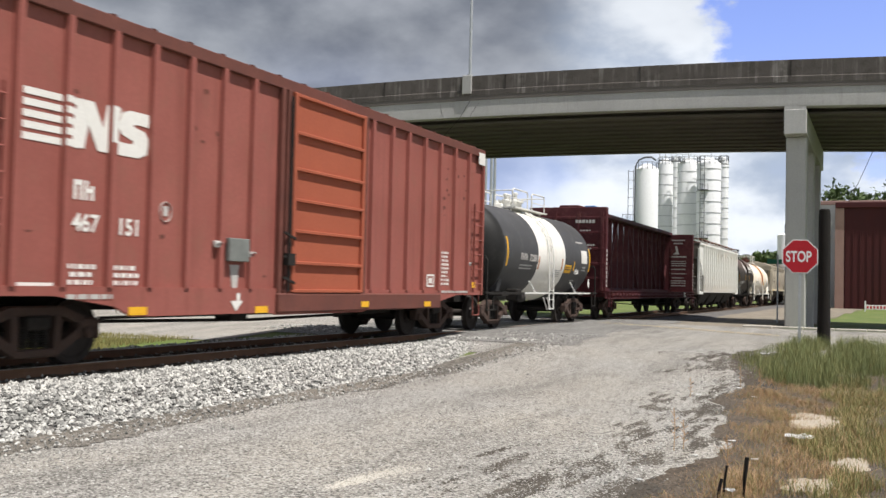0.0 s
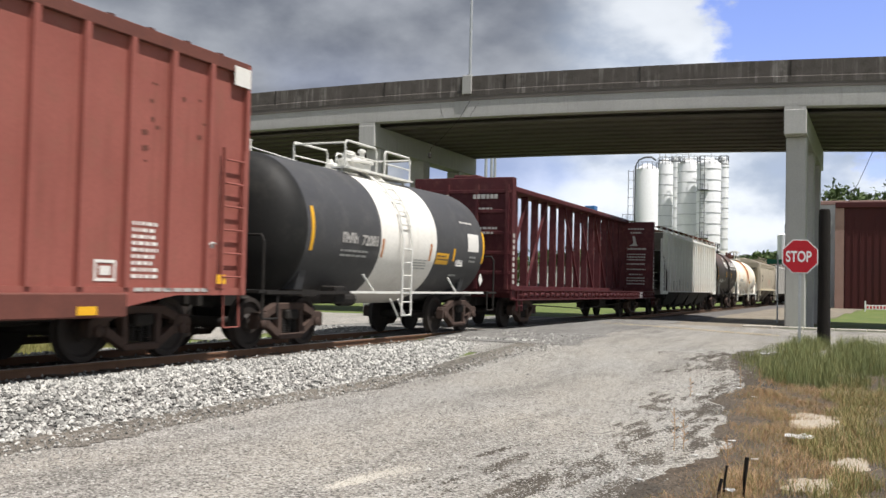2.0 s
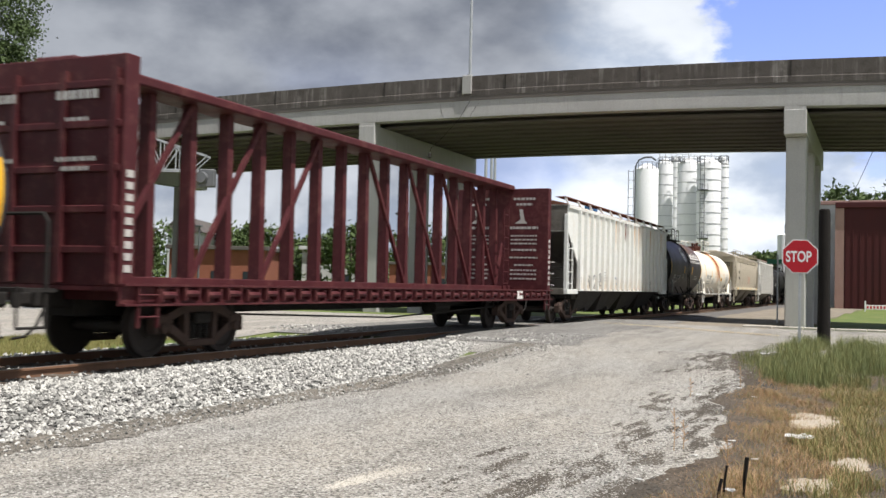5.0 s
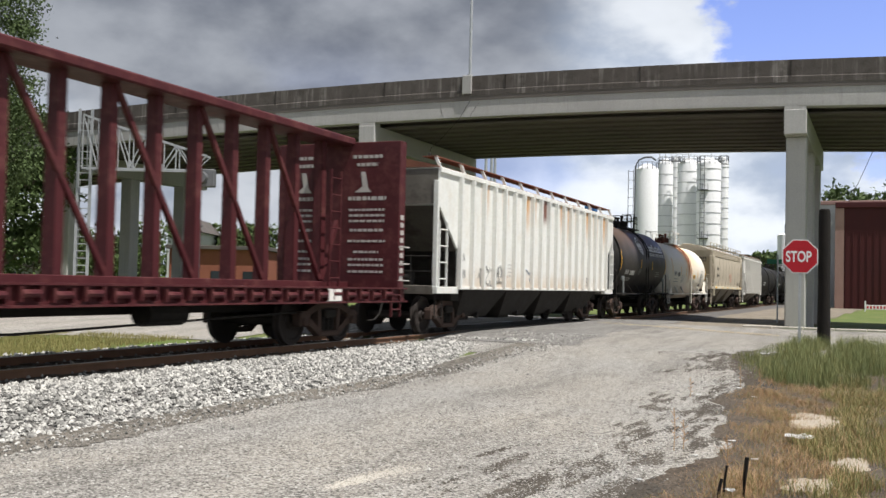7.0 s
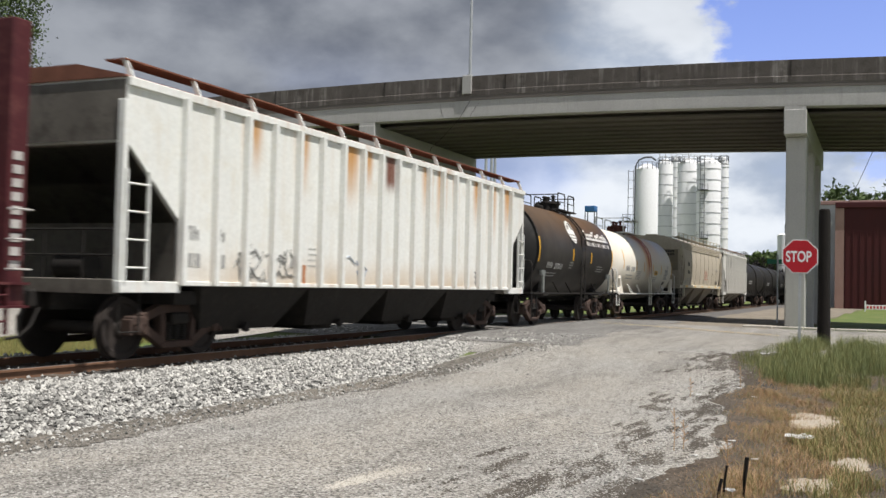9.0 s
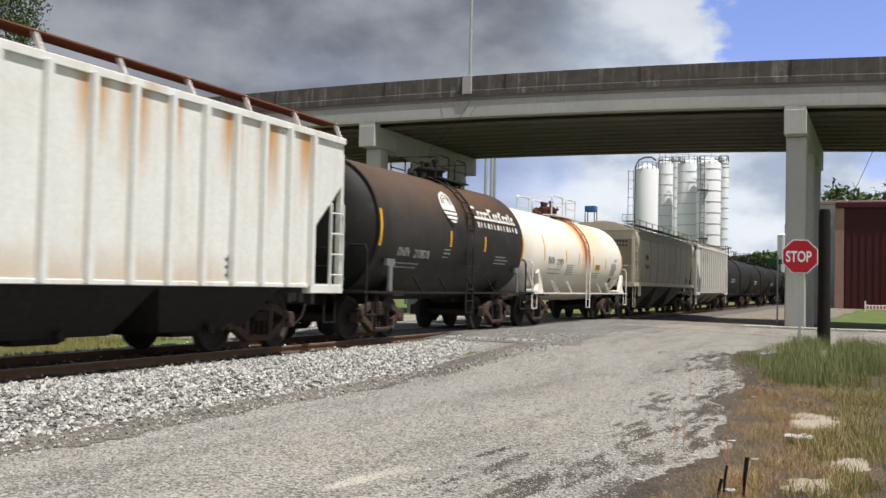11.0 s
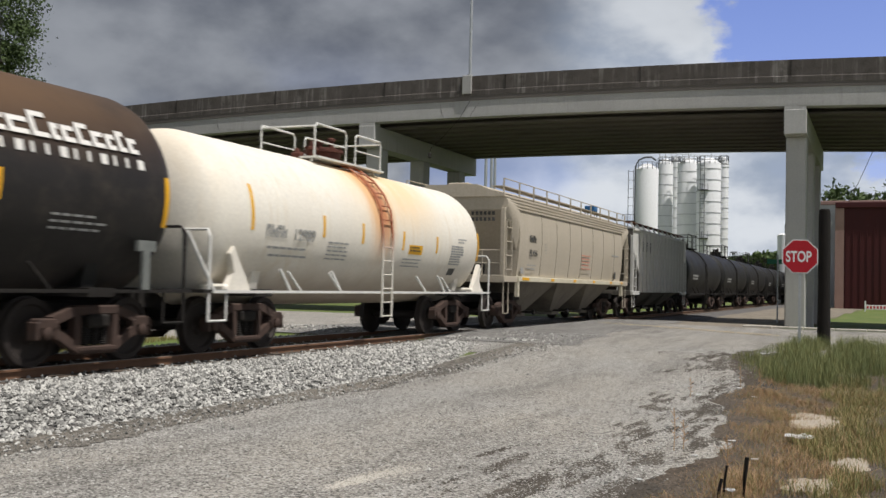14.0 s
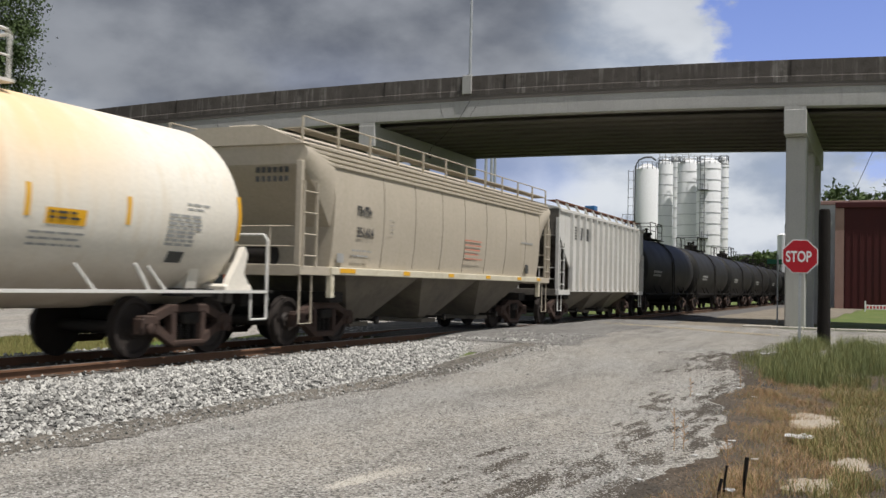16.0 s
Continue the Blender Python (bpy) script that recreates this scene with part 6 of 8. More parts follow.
def hopper_tan(y0):
    L, W, zs, ze = 14.25, 1.55, 1.40, 3.6
    car = hopper(y0, L, W, zs, ze, HOP_TAN, "smooth tan covered hopper with a pale side sill", "tan")
    for s in (-1, 1):
        bm = bmesh.new()
        for k in range(4):
            box(bm, s * 1.5, 0.2, ze - 0.3 + k * 0.09, s * (1.585 - 0.012 * k), L - 0.2, ze - 0.24 + k * 0.09, bevel=0.01)
        part("top_rail", bm, HOP_TAN, car)
        bm = bmesh.new()
        box(bm, s * 1.44, 1.02, 1.32, s * 1.62, L - 1.02, 1.46, bevel=0.012)
        for y in (1.02, L - 1.12):
            box(bm, s * 1.5, y, 0.9, s * 1.6, y + 0.12, 1.34)
        part("side_sill", bm, HOP_PALE, car, "pale cream side sill")
    for y, m in ((1.3, REFLECT), (4.0, REFLECT), (6.4, REFLECT), (8.8, REFLECT), (11.2, REFLECT), (12.9, REFLECT)):
        plate("reflector", car, m, 1.622, y, 1.36, y + (0.6 if y < 2 else 0.3), 1.44, "yellow reflective strip")
    bm = bmesh.new()
    for y in (3.1, 4.6, 6.05, 7.4, 8.85, 10.3, 11.9):
        for z0, z1, x0, x1 in ((1.5, 1.95, 1.516, 1.57), (1.95, 2.5, 1.57, 1.601), (2.5, 3.05, 1.601, 1.586), (3.05, 3.3, 1.586, 1.548)):
            beam(bm, (x0, y, z0), (x1, y, z1), 0.012, 0.012, (0, 1, 0))
    part("weld_seam", bm, HOP_UNDER, car)
    mark(car, MARK_BLACK, 1.607, 1.95, 2.46, 0.2, 4)
    writing("number", "351414", 0.27, MARK_BLACK, car, side(1.607, 1.95, 2.06), 0.003, 0.85, 0.004, "black stencilled number")
    lines_of_text(car, MARK_GREY, 1.585, 1.8, 1.78, 0.8, 2, 0.035, 0.1, 3)
    lines_of_text(car, MARK_GREY, 1.606, 3.35, 2.45, 0.2, 4, 0.02, 0.09, 4)
    lines_of_text(car, MARK_RED, 1.606, 7.4, 2.25, 1.1, 5, 0.035, 0.11, 5)
    lines_of_text(car, MARK_GREY, 1.60, 11.5, 2.38, 1.2, 1, 0.05, 0.1, 6)
    plate("stencil_square", car, MARK_BLACK, 1.578, 11.95, 1.55, 12.2, 1.8, "black stencil square")
    plate("stencil_square", car, MARK_GREY, 1.575, 1.25, 1.55, 1.5, 1.72, "grey stencil square")
    bm = bmesh.new()
    for k in range(6):
        box(bm, 0.55 + k * 0.12, 0.075, 3.1, 0.63 + k * 0.12, 0.083, 3.2)
        box(bm, 0.55 + k * 0.12, 0.075, 2.94, 0.63 + k * 0.12, 0.083, 3.04)
    tagged(part("reporting_mark", bm, MARK_BLACK, car), "dark block-shaped end mark", kind="stuff")
    running_gear(car, L, 1.75)


HOP_PALE = paint("pale_sill", (0.60, 0.55, 0.42), (0.66, 0.61, 0.48), 2, 20, (0.5, 0.7), 0.03, dirt=(0.4, 0.34, 0.22), dirty=0.5)


def hopper_grey(y0):
    L, W, zs, ze = 12.15, 1.55, 1.05, 3.68
    car = hopper(y0, L, W, zs, ze, HOP_GREY, "short grey ribbed covered hopper", "grey")
    bm = bmesh.new()
    prism(bm, [(-0.055, 0), (-0.05, 0.11), (0.05, 0.11), (0.055, 0)], Matrix(((0, 1, 0, 0), (1, 0, 0, 0), (0, 0, 1, 0), (0, 0, 0, 1))), ze - zs - 0.1)
    rib = mesh_of("side_rib", bm, HOP_GREY)
    for i in range(14):
        y = 1.25 + i * (L - 2.5) / 13
        child("side_rib", rib, car, pose(W, y, zs + 0.02))
    bm = bmesh.new()
    for s in (-1, 1):
        box(bm, s * W, 0.05, ze - 0.1, s * (W + 0.05), L - 0.05, ze, bevel=0.01)
        box(bm, s * W, 1.2, zs, s * (W + 0.03), L - 1.2, zs + 0.07, bevel=0.01)
    part("top_rail", bm, HOP_GREY, car)
    x = W + 0.004
    bm = bmesh.new()
    for i in range(5):
        box(bm, x, 1.75, 2.78 + i * 0.09, x + 0.004, 2.45, 2.83 + i * 0.09)
    for o in ([(2.45, 2.78), (2.6, 2.78), (2.7, 3.2), (2.55, 3.2)], [(2.8, 2.78), (2.95, 2.78), (3.05, 3.2), (2.9, 3.2)], [(3.12, 2.78), (3.5, 2.78), (3.55, 3.2), (3.17, 3.2)]):
        prism(bm, o, side(x, 0, 0), 0.004)
    part("emblem", bm, MARK_BLACK, car, "black bars and slanted emblem blocks")
    running_gear(car, L, 1.6)


boxcar(7.75)
tank_gatx(23.95)
centerbeam(36.2)
hopper_white(56.68)
tank_soot(73.9)
tank_cream(84.25)
hopper_tan(97.2)
hopper_grey(112.45)
tank_oil(125.3)
for k in range(1, 9):
    y = 125.3 + 13.6 * k
    src = next(o for o, v in MOVERS if v == 125.3)
    c = copy_thing(src, pose(0, y, 0))
    MOVERS.append((c, y))
    for o in c.children_recursive:
        if o.name.startswith("wheelset"):
            WHEELS.append((o, o.matrix_basis.translation.y))

# ---- things round the crossing ----
SIGN_RED = paint("sign_red", (0.42, 0.012, 0.022), (0.47, 0.016, 0.027), 3, 40, (0.35, 0.5), 0.02)
SIGN_WHITE = paint("sign_white", (0.78, 0.78, 0.78), (0.84, 0.84, 0.84), 3, 40, (0.35, 0.5), 0)
SIGN_GREEN = paint("sign_green", (0.02, 0.16, 0.09), (0.03, 0.2, 0.11), 3, 40, (0.4, 0.5), 0)
POLE_WOOD = paint("tarred_pole_wood", (0.010, 0.0085, 0.0075), (0.02, 0.0165, 0.0135), 3, 30, (0.85, 1), 0.5, stretch=(6, 6, 0.5))
SILO = paint("silo_white", (0.80, 0.805, 0.81), (0.85, 0.855, 0.86), 0.3, 6, (0.5, 0.7), 0.02, streak=(0.58, 0.58, 0.57), streaks=0.4)
SILO_RING = paint("silo_seam", (0.40, 0.41, 0.42), (0.48, 0.49, 0.50), 1, 10, (0.5, 0.7), 0)
STEEL_DARK = paint("dark_steelwork", (0.10, 0.105, 0.11), (0.15, 0.155, 0.16), 1, 10, (0.5, 0.7), 0.02)
BARN = paint("maroon_cladding", (0.058, 0.0115, 0.0125), (0.078, 0.0155, 0.016), 0.4, 8, (0.5, 0.7), 0.05, streak=(0.06, 0.013, 0.013), streaks=0.5)
BARN_TRIM = paint("faded_trim", (0.32, 0.20, 0.17), (0.38, 0.25, 0.21), 1, 10, (0.5, 0.7), 0)
PALE_WALL = paint("pale_metal_wall", (0.50, 0.51, 0.50), (0.58, 0.59, 0.58), 0.5, 10, (0.5, 0.7), 0.02)
BRICK = paint("brick_wall", (0.24, 0.085, 0.055), (0.30, 0.115, 0.075), 0.6, 12, (0.8, 0.95), 0.1)
ROOF = paint("dark_roof", (0.085, 0.075, 0.07), (0.13, 0.115, 0.105), 0.6, 10, (0.8, 0.95), 0.05)
WINDOW = paint("dark_window", (0.02, 0.025, 0.03), (0.035, 0.04, 0.045), 1, 10, (0.1, 0.2), 0)
BLUE = paint("blue_tank", (0.04, 0.14, 0.34), (0.05, 0.17, 0.4), 1, 10, (0.5, 0.6), 0)
YELLOW_LINE = paint("faded_yellow_line", (0.50, 0.36, 0.12), (0.46, 0.38, 0.24), 1.2, 30, (0.8, 0.95), 0.1, dirt=(0.36, 0.33, 0.28), dirty=0.9)
WHITE_LINE = paint("faded_white_line", (0.55, 0.53, 0.49), (0.48, 0.46, 0.42), 1.2, 30, (0.8, 0.95), 0.1, dirt=(0.36, 0.33, 0.28), dirty=0.9)
KERB = paint("kerb_concrete", (0.44, 0.41, 0.36), (0.52, 0.49, 0.43), 1.0, 25, (0.85, 1), 0.15, dirt=(0.3, 0.27, 0.22), dirty=0.6)


def stop_sign():
    root = thing("stop_sign", "red octagonal stop sign on a thin galvanised post in tall grass", "road sign", at=pose(9.11, 23.82, 0, 0, 0, 6))
    bm = bmesh.new()
    box(bm, -0.03, -0.01, -0.4, 0.03, 0.015, 2.4)
    box(bm, -0.03, 0.015, -0.4, -0.022, 0.045, 2.4)
    box(bm, 0.022, 0.015, -0.4, 0.03, 0.045, 2.4)
    part("post", bm, GALV, root, "galvanised steel post")

    def octagon(r):
        return [(r * math.cos(math.pi / 8 + k * math.pi / 4), r * math.sin(math.pi / 8 + k * math.pi / 4)) for k in range(8)]
    face = pose(0, -0.014, 2.0, 90, 0, 0)
    bm = bmesh.new()
    prism(bm, octagon(0.4125), face, 0.004)
    plate_ = part("sign_plate", bm, SIGN_WHITE, root, "white-edged octagonal plate")
    bm = bmesh.new()
    prism(bm, octagon(0.388), face @ pose(0, 0, 0.003), 0.004)
    part("red_field", bm, SIGN_RED, plate_)
    w = writing("lettering", "STOP", 0.335, SIGN_WHITE, plate_, face @ pose(-0.305, -0.115, 0.0085), 0.001, 0.68, 0.008, "white capital letters")
    return w


stop_sign()


def wood_pole():
    root = thing("wooden_post", "dark tarred stub of a wooden pole in the grass", "wooden post", at=pose(9.56, 25.12, -0.3))
    bm = bmesh.new()
    lathe(bm, [(-0.2, 0.155), (0.3, 0.15), (2.0, 0.138), (3.3, 0.13), (3.44, 0.125), (3.47, 0.09)], Matrix.Identity(4), 20)
    for v in bm.verts:
        q = 0.006 * noise.noise(v.co * 4)
        v.co.x += q
        v.co.y += q
    part("trunk", bm, POLE_WOOD, root, smooth=True)


wood_pole()


def street_sign():
    root = thing("street_sign", "green street name sign on a thin steel post", "road sign", at=pose(6.25, 50.7, 0))
    bm = bmesh.new()
    box(bm, -0.035, -0.03, -0.4, 0.035, 0.03, 3.0)
    part("post", bm, GALV, root)
    bm = bmesh.new()
    box(bm, -0.5, -0.012, 2.55, 0.5, 0.012, 2.78, bevel=0.008)
    part("name_plate", bm, SIGN_GREEN, root)


street_sign()


def kerbs():
    bm = bmesh.new()
    root = thing("kerb", "weathered concrete kerb along the street", "kerb", kind="structure")
    for i in range(26):
        x = 6.4 + i * 1.0
        y = 36.0 + 0.05 * (x - 6)
        z = level(x, y)
        bm = bmesh.new()
        box(bm, x, y, z - 0.1, x + 0.985, y + 0.3, z + 0.09, bevel=0.02)
        part("kerb_stone", bm, KERB, root)


kerbs()

# street markings: a worn centre line that bends on to the crossing
bm = bmesh.new()
for i in range(26):
    x = 1.9 + i * 0.24
    y = 33.6 - 0.62 * (x - 1.9)
    if y > 27:
        for off in (0.0, 0.28):
            z0, z1 = level(x, y) + 0.04, level(x + 0.24, y - 0.15) + 0.04
            v = [bm.verts.new(q) for q in ((x, y + off, z0), (x + 0.25, y - 0.155 + off, z1), (x + 0.25, y - 0.035 + off, z1), (x, y + 0.12 + off, z0))]
            bm.faces.new(v)
tagged(new("centre_line", mesh_of("centre_line", bm, YELLOW_LINE)), "worn yellow centre line on the asphalt", "road marking", "", "structure")


def at_depth(px, d):
    """A spot on the ground d metres ahead, by its bearing."""
    u = (px - 784) / 1770.0
    f, r = Vector((-0.40009, 0.91577, 0)).normalized(), Vector((0.91637, 0.40032, 0))
    return Vector((EYE[0], EYE[1], 0)) + d * (f + u * r)


def height(py, d, px=784):
    return EYE[2] + (504.5 + (px - 784) * 0.0225 - py) * d / 1770.0


def silo(px, wide, py, d, rings, cage=False, ladder_side=0):
    c = at_depth(px, d)
    r, h = wide * d / 1770 / 2, height(py, d, px)
    root = thing("silo", "tall white steel storage silo with ring seams", "silo", "silos beyond the bridge", pose(c.x, c.y, -0.3))
    bm = bmesh.new()
    lathe(bm, [(0, r), (h, r), (h + 0.15, r * 0.96), (h + 0.9, r * 0.35), (h + 0.95, 0)], Matrix.Identity(4), 40)
    part("shell", bm, SILO, root, smooth=True)
    if rings:
        z = 1.6
        while z < h:
            bm = bmesh.new()
            lathe(bm, [(z, r), (z, r + 0.04), (z + 0.09, r + 0.04), (z + 0.09, r)], Matrix.Identity(4), 40)
            part("ring_seam", bm, SILO_RING, root)
            z += 1.62
    # rail round the roof
    bm = bmesh.new()
    n = 14
    for q in (0.55, 1.05):
        tube(bm, [(r * math.cos(k * math.tau / n), r * math.sin(k * math.tau / n), h + q) for k in range(n + 1)], 0.035, 4)
    for k in range(n):
        beam(bm, (r * math.cos(k * math.tau / n), r * math.sin(k * math.tau / n), h), (r * math.cos(k * math.tau / n), r * math.sin(k * math.tau / n), h + 1.05), 0.06, 0.06, (0, 1, 0))
    part("roof_rail", bm, STEEL_DARK, root)
    if cage:
        bm = bmesh.new()
        pts = [(-r * 1.02, -0.2, 1.0), (-r * 1.02, -0.2, h + 0.6), (-r * 0.75, -0.2, h + 1.5), (-r * 0.2, -0.2, h + 1.9), (r * 0.4, -0.2, h + 1.9), (r * 0.8, -0.2, h + 1.4)]
        tube(bm, pts, 0.14, 8)
        part("filling_pipe", bm, STEEL_DARK, root, "dark curved filling pipe")
        bm = bmesh.new()
        for x in (-r - 1.0, -r - 0.2):
            beam(bm, (x, -0.6, 0), (x, -0.6, h), 0.08, 0.08, (0, 1, 0))
        z = 1.0
        while z < h:
            beam(bm, (-r - 1.0, -0.6, z), (-r - 0.2, -0.6, z), 0.05, 0.05)
            z += 1.3
        part("ladder_cage", bm, STEEL_DARK, root)
        bm = bmesh.new()
        zz = h * 0.6
        box(bm, -r - 1.7, -1.2, zz, -r + 0.2, 0.6, zz + 0.08)
        for x in (-r - 1.7, -r - 1.1, -r - 0.5, -r + 0.1):
            beam(bm, (x, -1.2, zz), (x, -1.2, zz + 1.0), 0.05, 0.05, (0, 1, 0))
        beam(bm, (-r - 1.7, -1.2, zz + 1.0), (-r + 0.1, -1.2, zz + 1.0), 0.05, 0.05)
        part("landing", bm, STEEL_DARK, root)
    if ladder_side:
        bm = bmesh.new()
        y = -r * 0.95
        x = -r * 0.35
        for dx in (-0.3, 0.3):
            beam(bm, (x + dx, y - 0.25, 1), (x + dx, y - 0.25, h + 1), 0.07, 0.07, (0, 1, 0))
        z = 1.0
        while z < h:
            beam(bm, (x - 0.3, y - 0.25, z), (x + 0.3, y - 0.25, z), 0.05, 0.05)
            z += 0.7
        for z in (h * 0.45, h * 0.8):
            box(bm, x - 0.6, y - 0.9, z, x + 0.9, y, z + 0.1)
            for q in (-0.6, 0.1, 0.9):
                beam(bm, (x + q, y - 0.9, z), (x + q, y - 0.9, z + 1.0), 0.05, 0.05, (0, 1, 0))
        part("ladder", bm, STEEL_DARK, root)


silo(1143.5, 40, 297, 150, False, cage=True)
silo(1176, 27, 288, 156, True)
silo(1194, 16, 285, 160, True)
silo(1217, 38, 287, 152, True)
silo(1253, 42, 287, 148, True, ladder_side=1)
silo(1279, 18, 284, 158, True)


def silo_gallery():
    a, b = at_depth(1165, 150), at_depth(1287, 153)
    root = thing("rooftop_gallery", "steel walkway across the silo tops", "walkway", at=pose(0, 0, 0))
    z = height(284, 150, 1220)
    for dz in (0.0, 0.55, 1.1):
        bm = bmesh.new()
        beam(bm, (a.x, a.y, z + dz), (b.x, b.y, z + dz), 0.5 if dz == 0 else 0.07, 0.1 if dz == 0 else 0.07)
        part("deck" if dz == 0 else "rail", bm, STEEL_DARK if dz == 0 else SILO_RING, root)
    for k in range(13):
        p = a.lerp(b, k / 12)
        bm = bmesh.new()
        beam(bm, (p.x, p.y, z), (p.x, p.y, z + 1.1 + (0.8 if k % 4 == 1 else 0)), 0.07, 0.07, (0, 1, 0))
        part("rail_post", bm, SILO_RING, root)


silo_gallery()


def barn():
    d = 95.0
    c = at_depth(1479, d)
    h = height(361, d, 1480)
    root = thing("metal_building", "dark maroon metal-clad industrial building", "building", at=pose(c.x, c.y, -0.3, 0, 0, 0))
    bm = bmesh.new()
    box(bm, 0, 0, 0, 40, 25, h + 0.3)
    part("wall", bm, BARN, root)
    bm = bmesh.new()
    box(bm, -0.04, -0.3, h - 0.1, 40.3, 25.3, h + 0.45, bevel=0.05)
    part("roof", bm, BARN, root)
    bm = bmesh.new()
    box(bm, -0.05, -0.06, 0, 0.75, 0.0, h - 0.1)
    part("corner_trim", bm, BARN_TRIM, root, "faded pinkish corner trim")
    bm = bmesh.new()
    box(bm, 0, -0.12, 0, 0.008, 0, h - 0.2)
    rib = None
    for i in range(60):
        x = 0.95 + i * 0.62
        if rib is None:
            b2 = bmesh.new()
            box(b2, -0.05, -0.06, 0, 0.05, 0.0, h - 0.2)
            rib = part("cladding_rib", b2, BARN, root, at=pose(x, 0, 0))
        else:
            again(rib, pose(x, 0, 0))
    bm.free()
    # pale annex beyond
    c2 = at_depth(1448, 104)
    root = thing("metal_building", "pale grey metal building behind the maroon one", "building", at=pose(c2.x, c2.y, -0.3))
    h2 = height(357, 104, 1460)
    bm = bmesh.new()
    box(bm, 0, 0, 0, 14, 10, h2)
    part("wall", bm, PALE_WALL, root)
    bm = bmesh.new()
    box(bm, -0.2, -0.2, h2 - 0.05, 14.2, 10.2, h2 + 0.35, bevel=0.04)
    part("roof", bm, BARN_TRIM, root)
    bm = bmesh.new()
    box(bm, 0.2, -0.05, h2 * 0.1, 0.9, 0.0, h2 * 0.55)
    part("door", bm, STEEL_DARK, root)


barn()


def plant_tower():
    c = at_depth(1386, 120)
    h = height(412, 120, 1386)
    root = thing("storage_tank", "small white storage tank beside the yard", "tank", at=pose(c.x, c.y, -0.3))
    bm = bmesh.new()
    lathe(bm, [(0, 0.65), (h, 0.65), (h + 0.2, 0.4), (h + 0.25, 0)], Matrix.Identity(4), 24)
    part("shell", bm, SILO, root, smooth=True)
    bm = bmesh.new()
    box(bm, 0.2, -0.4, h, 0.75, 0.3, h + 1.3)
    part("filter_box", bm, STEEL_DARK, root)
    c = at_depth(1045, 170)
    root = thing("storage_tank", "blue process tank on a steel frame", "tank", at=pose(c.x, c.y, -0.3))
    z = height(372, 170, 1045)
    bm = bmesh.new()
    for x in (-0.8, 0.8):
        for y in (-0.8, 0.8):
            beam(bm, (x, y, 0), (x, y, z), 0.15, 0.15, (0, 1, 0))
    part("frame", bm, STEEL_DARK, root)
    bm = bmesh.new()
    box(bm, -0.9, -0.9, z, 0.9, 0.9, z + 1.0, bevel=0.1)
    part("tank_body", bm, BLUE, root)


plant_tower()


def utility_posts():
    for px, py, d in ((857, 284, 118), (867, 284, 120), (873, 300, 122)):
        c = at_depth(px, d)
        root = thing("utility_pole", "grey steel utility pole beyond the bridge", "utility pole", "utility poles", pose(c.x, c.y, -0.3))
        bm = bmesh.new()
        h = height(py, d, px) + 6
        lathe(bm, [(0, 0.24), (h, 0.16)], Matrix.Identity(4), 10)
        part("shaft", bm, GALV, root, smooth=True)
        bm = bmesh.new()
        beam(bm, (-1.2, 0, h - 0.6), (1.2, 0, h - 0.6), 0.14, 0.14)
        part("crossarm", bm, STEEL_DARK, root)
    for px, py, d in ((1303, 447, 190), (1325, 452, 200), (720, 380, 70), (352, 402, 80)):
        c = at_depth(px, d)
        root = thing("yard_lamp", "slim lamp post in the yard", "lamp post", "yard lamps", pose(c.x, c.y, -0.3))
        bm = bmesh.new()
        h = height(py, d, px) + 0.3
        lathe(bm, [(0, 0.1), (h, 0.07)], Matrix.Identity(4), 8)
        part("shaft", bm, STEEL_DARK, root)
        bm = bmesh.new()
        box(bm, -0.9, -0.15, h, 0.2, 0.15, h + 0.16, bevel=0.03)
        part("lamp_head", bm, STEEL_DARK, root)


utility_posts()


def gantry():
    """Crossing signal cantilever behind the track."""
    root = thing("signal_cantilever", "galvanised signal cantilever with a ladder mast and truss arm", "signal", at=pose(-22.1, 34.65, -0.3, 0, 0, 23))
    H, B = 8.75, 6.35
    bm = bmesh.new()
    for x in (-0.28, 0.28):
        beam(bm, (x, 0, 0), (x, 0, H + 0.3), 0.11, 0.11, (0, 1, 0))
    part("mast", bm, GALV, root)
    bm = bmesh.new()
    for i in range(26):
        beam(bm, (-0.28, 0, 0.4 + i * 0.32), (0.28, 0, 0.4 + i * 0.32), 0.04, 0.04)
    part("rungs", bm, GALV, root)
    arm = bmesh.new()
    for y in (-0.3, 0.3):
        beam(arm, (0, y, H), (5.6, y, B + 0.65), 0.08, 0.08)
        beam(arm, (0, y, B), (5.6, y, B), 0.08, 0.08)
        for i in range(8):
            x = 0.7 * i
            z = H + (B + 0.65 - H) * x / 5.6
            z2 = H + (B + 0.65 - H) * (x + 0.7) / 5.6
            beam(arm, (x, y, B), (x, y, z), 0.05, 0.05, (0, 1, 0))
            beam(arm, (x, y, B) if i % 2 else (x, y, z), (x + 0.7, y, z2) if i % 2 else (x + 0.7, y, B), 0.05, 0.05, (0, 1, 0))
    part("truss_arm", arm, GALV, root)
    bm = bmesh.new()
    box(bm, 5.3, -0.5, B - 0.75, 6.0, -0.1, B + 0.05, bevel=0.05)
    lathe(bm, [(0, 0.28), (0.3, 0.24)], pose(5.45, -0.5, B - 0.35, 90, 0, 0), 16)
    part("signal_head", bm, STEEL_DARK, root, "dark flashing-light housing, unlit")
    bm = bmesh.new()
    box(bm, -0.6, -0.5, 0, 0.6, 0.5, 0.7, bevel=0.05)
    part("footing", bm, KERB, root)


gantry()


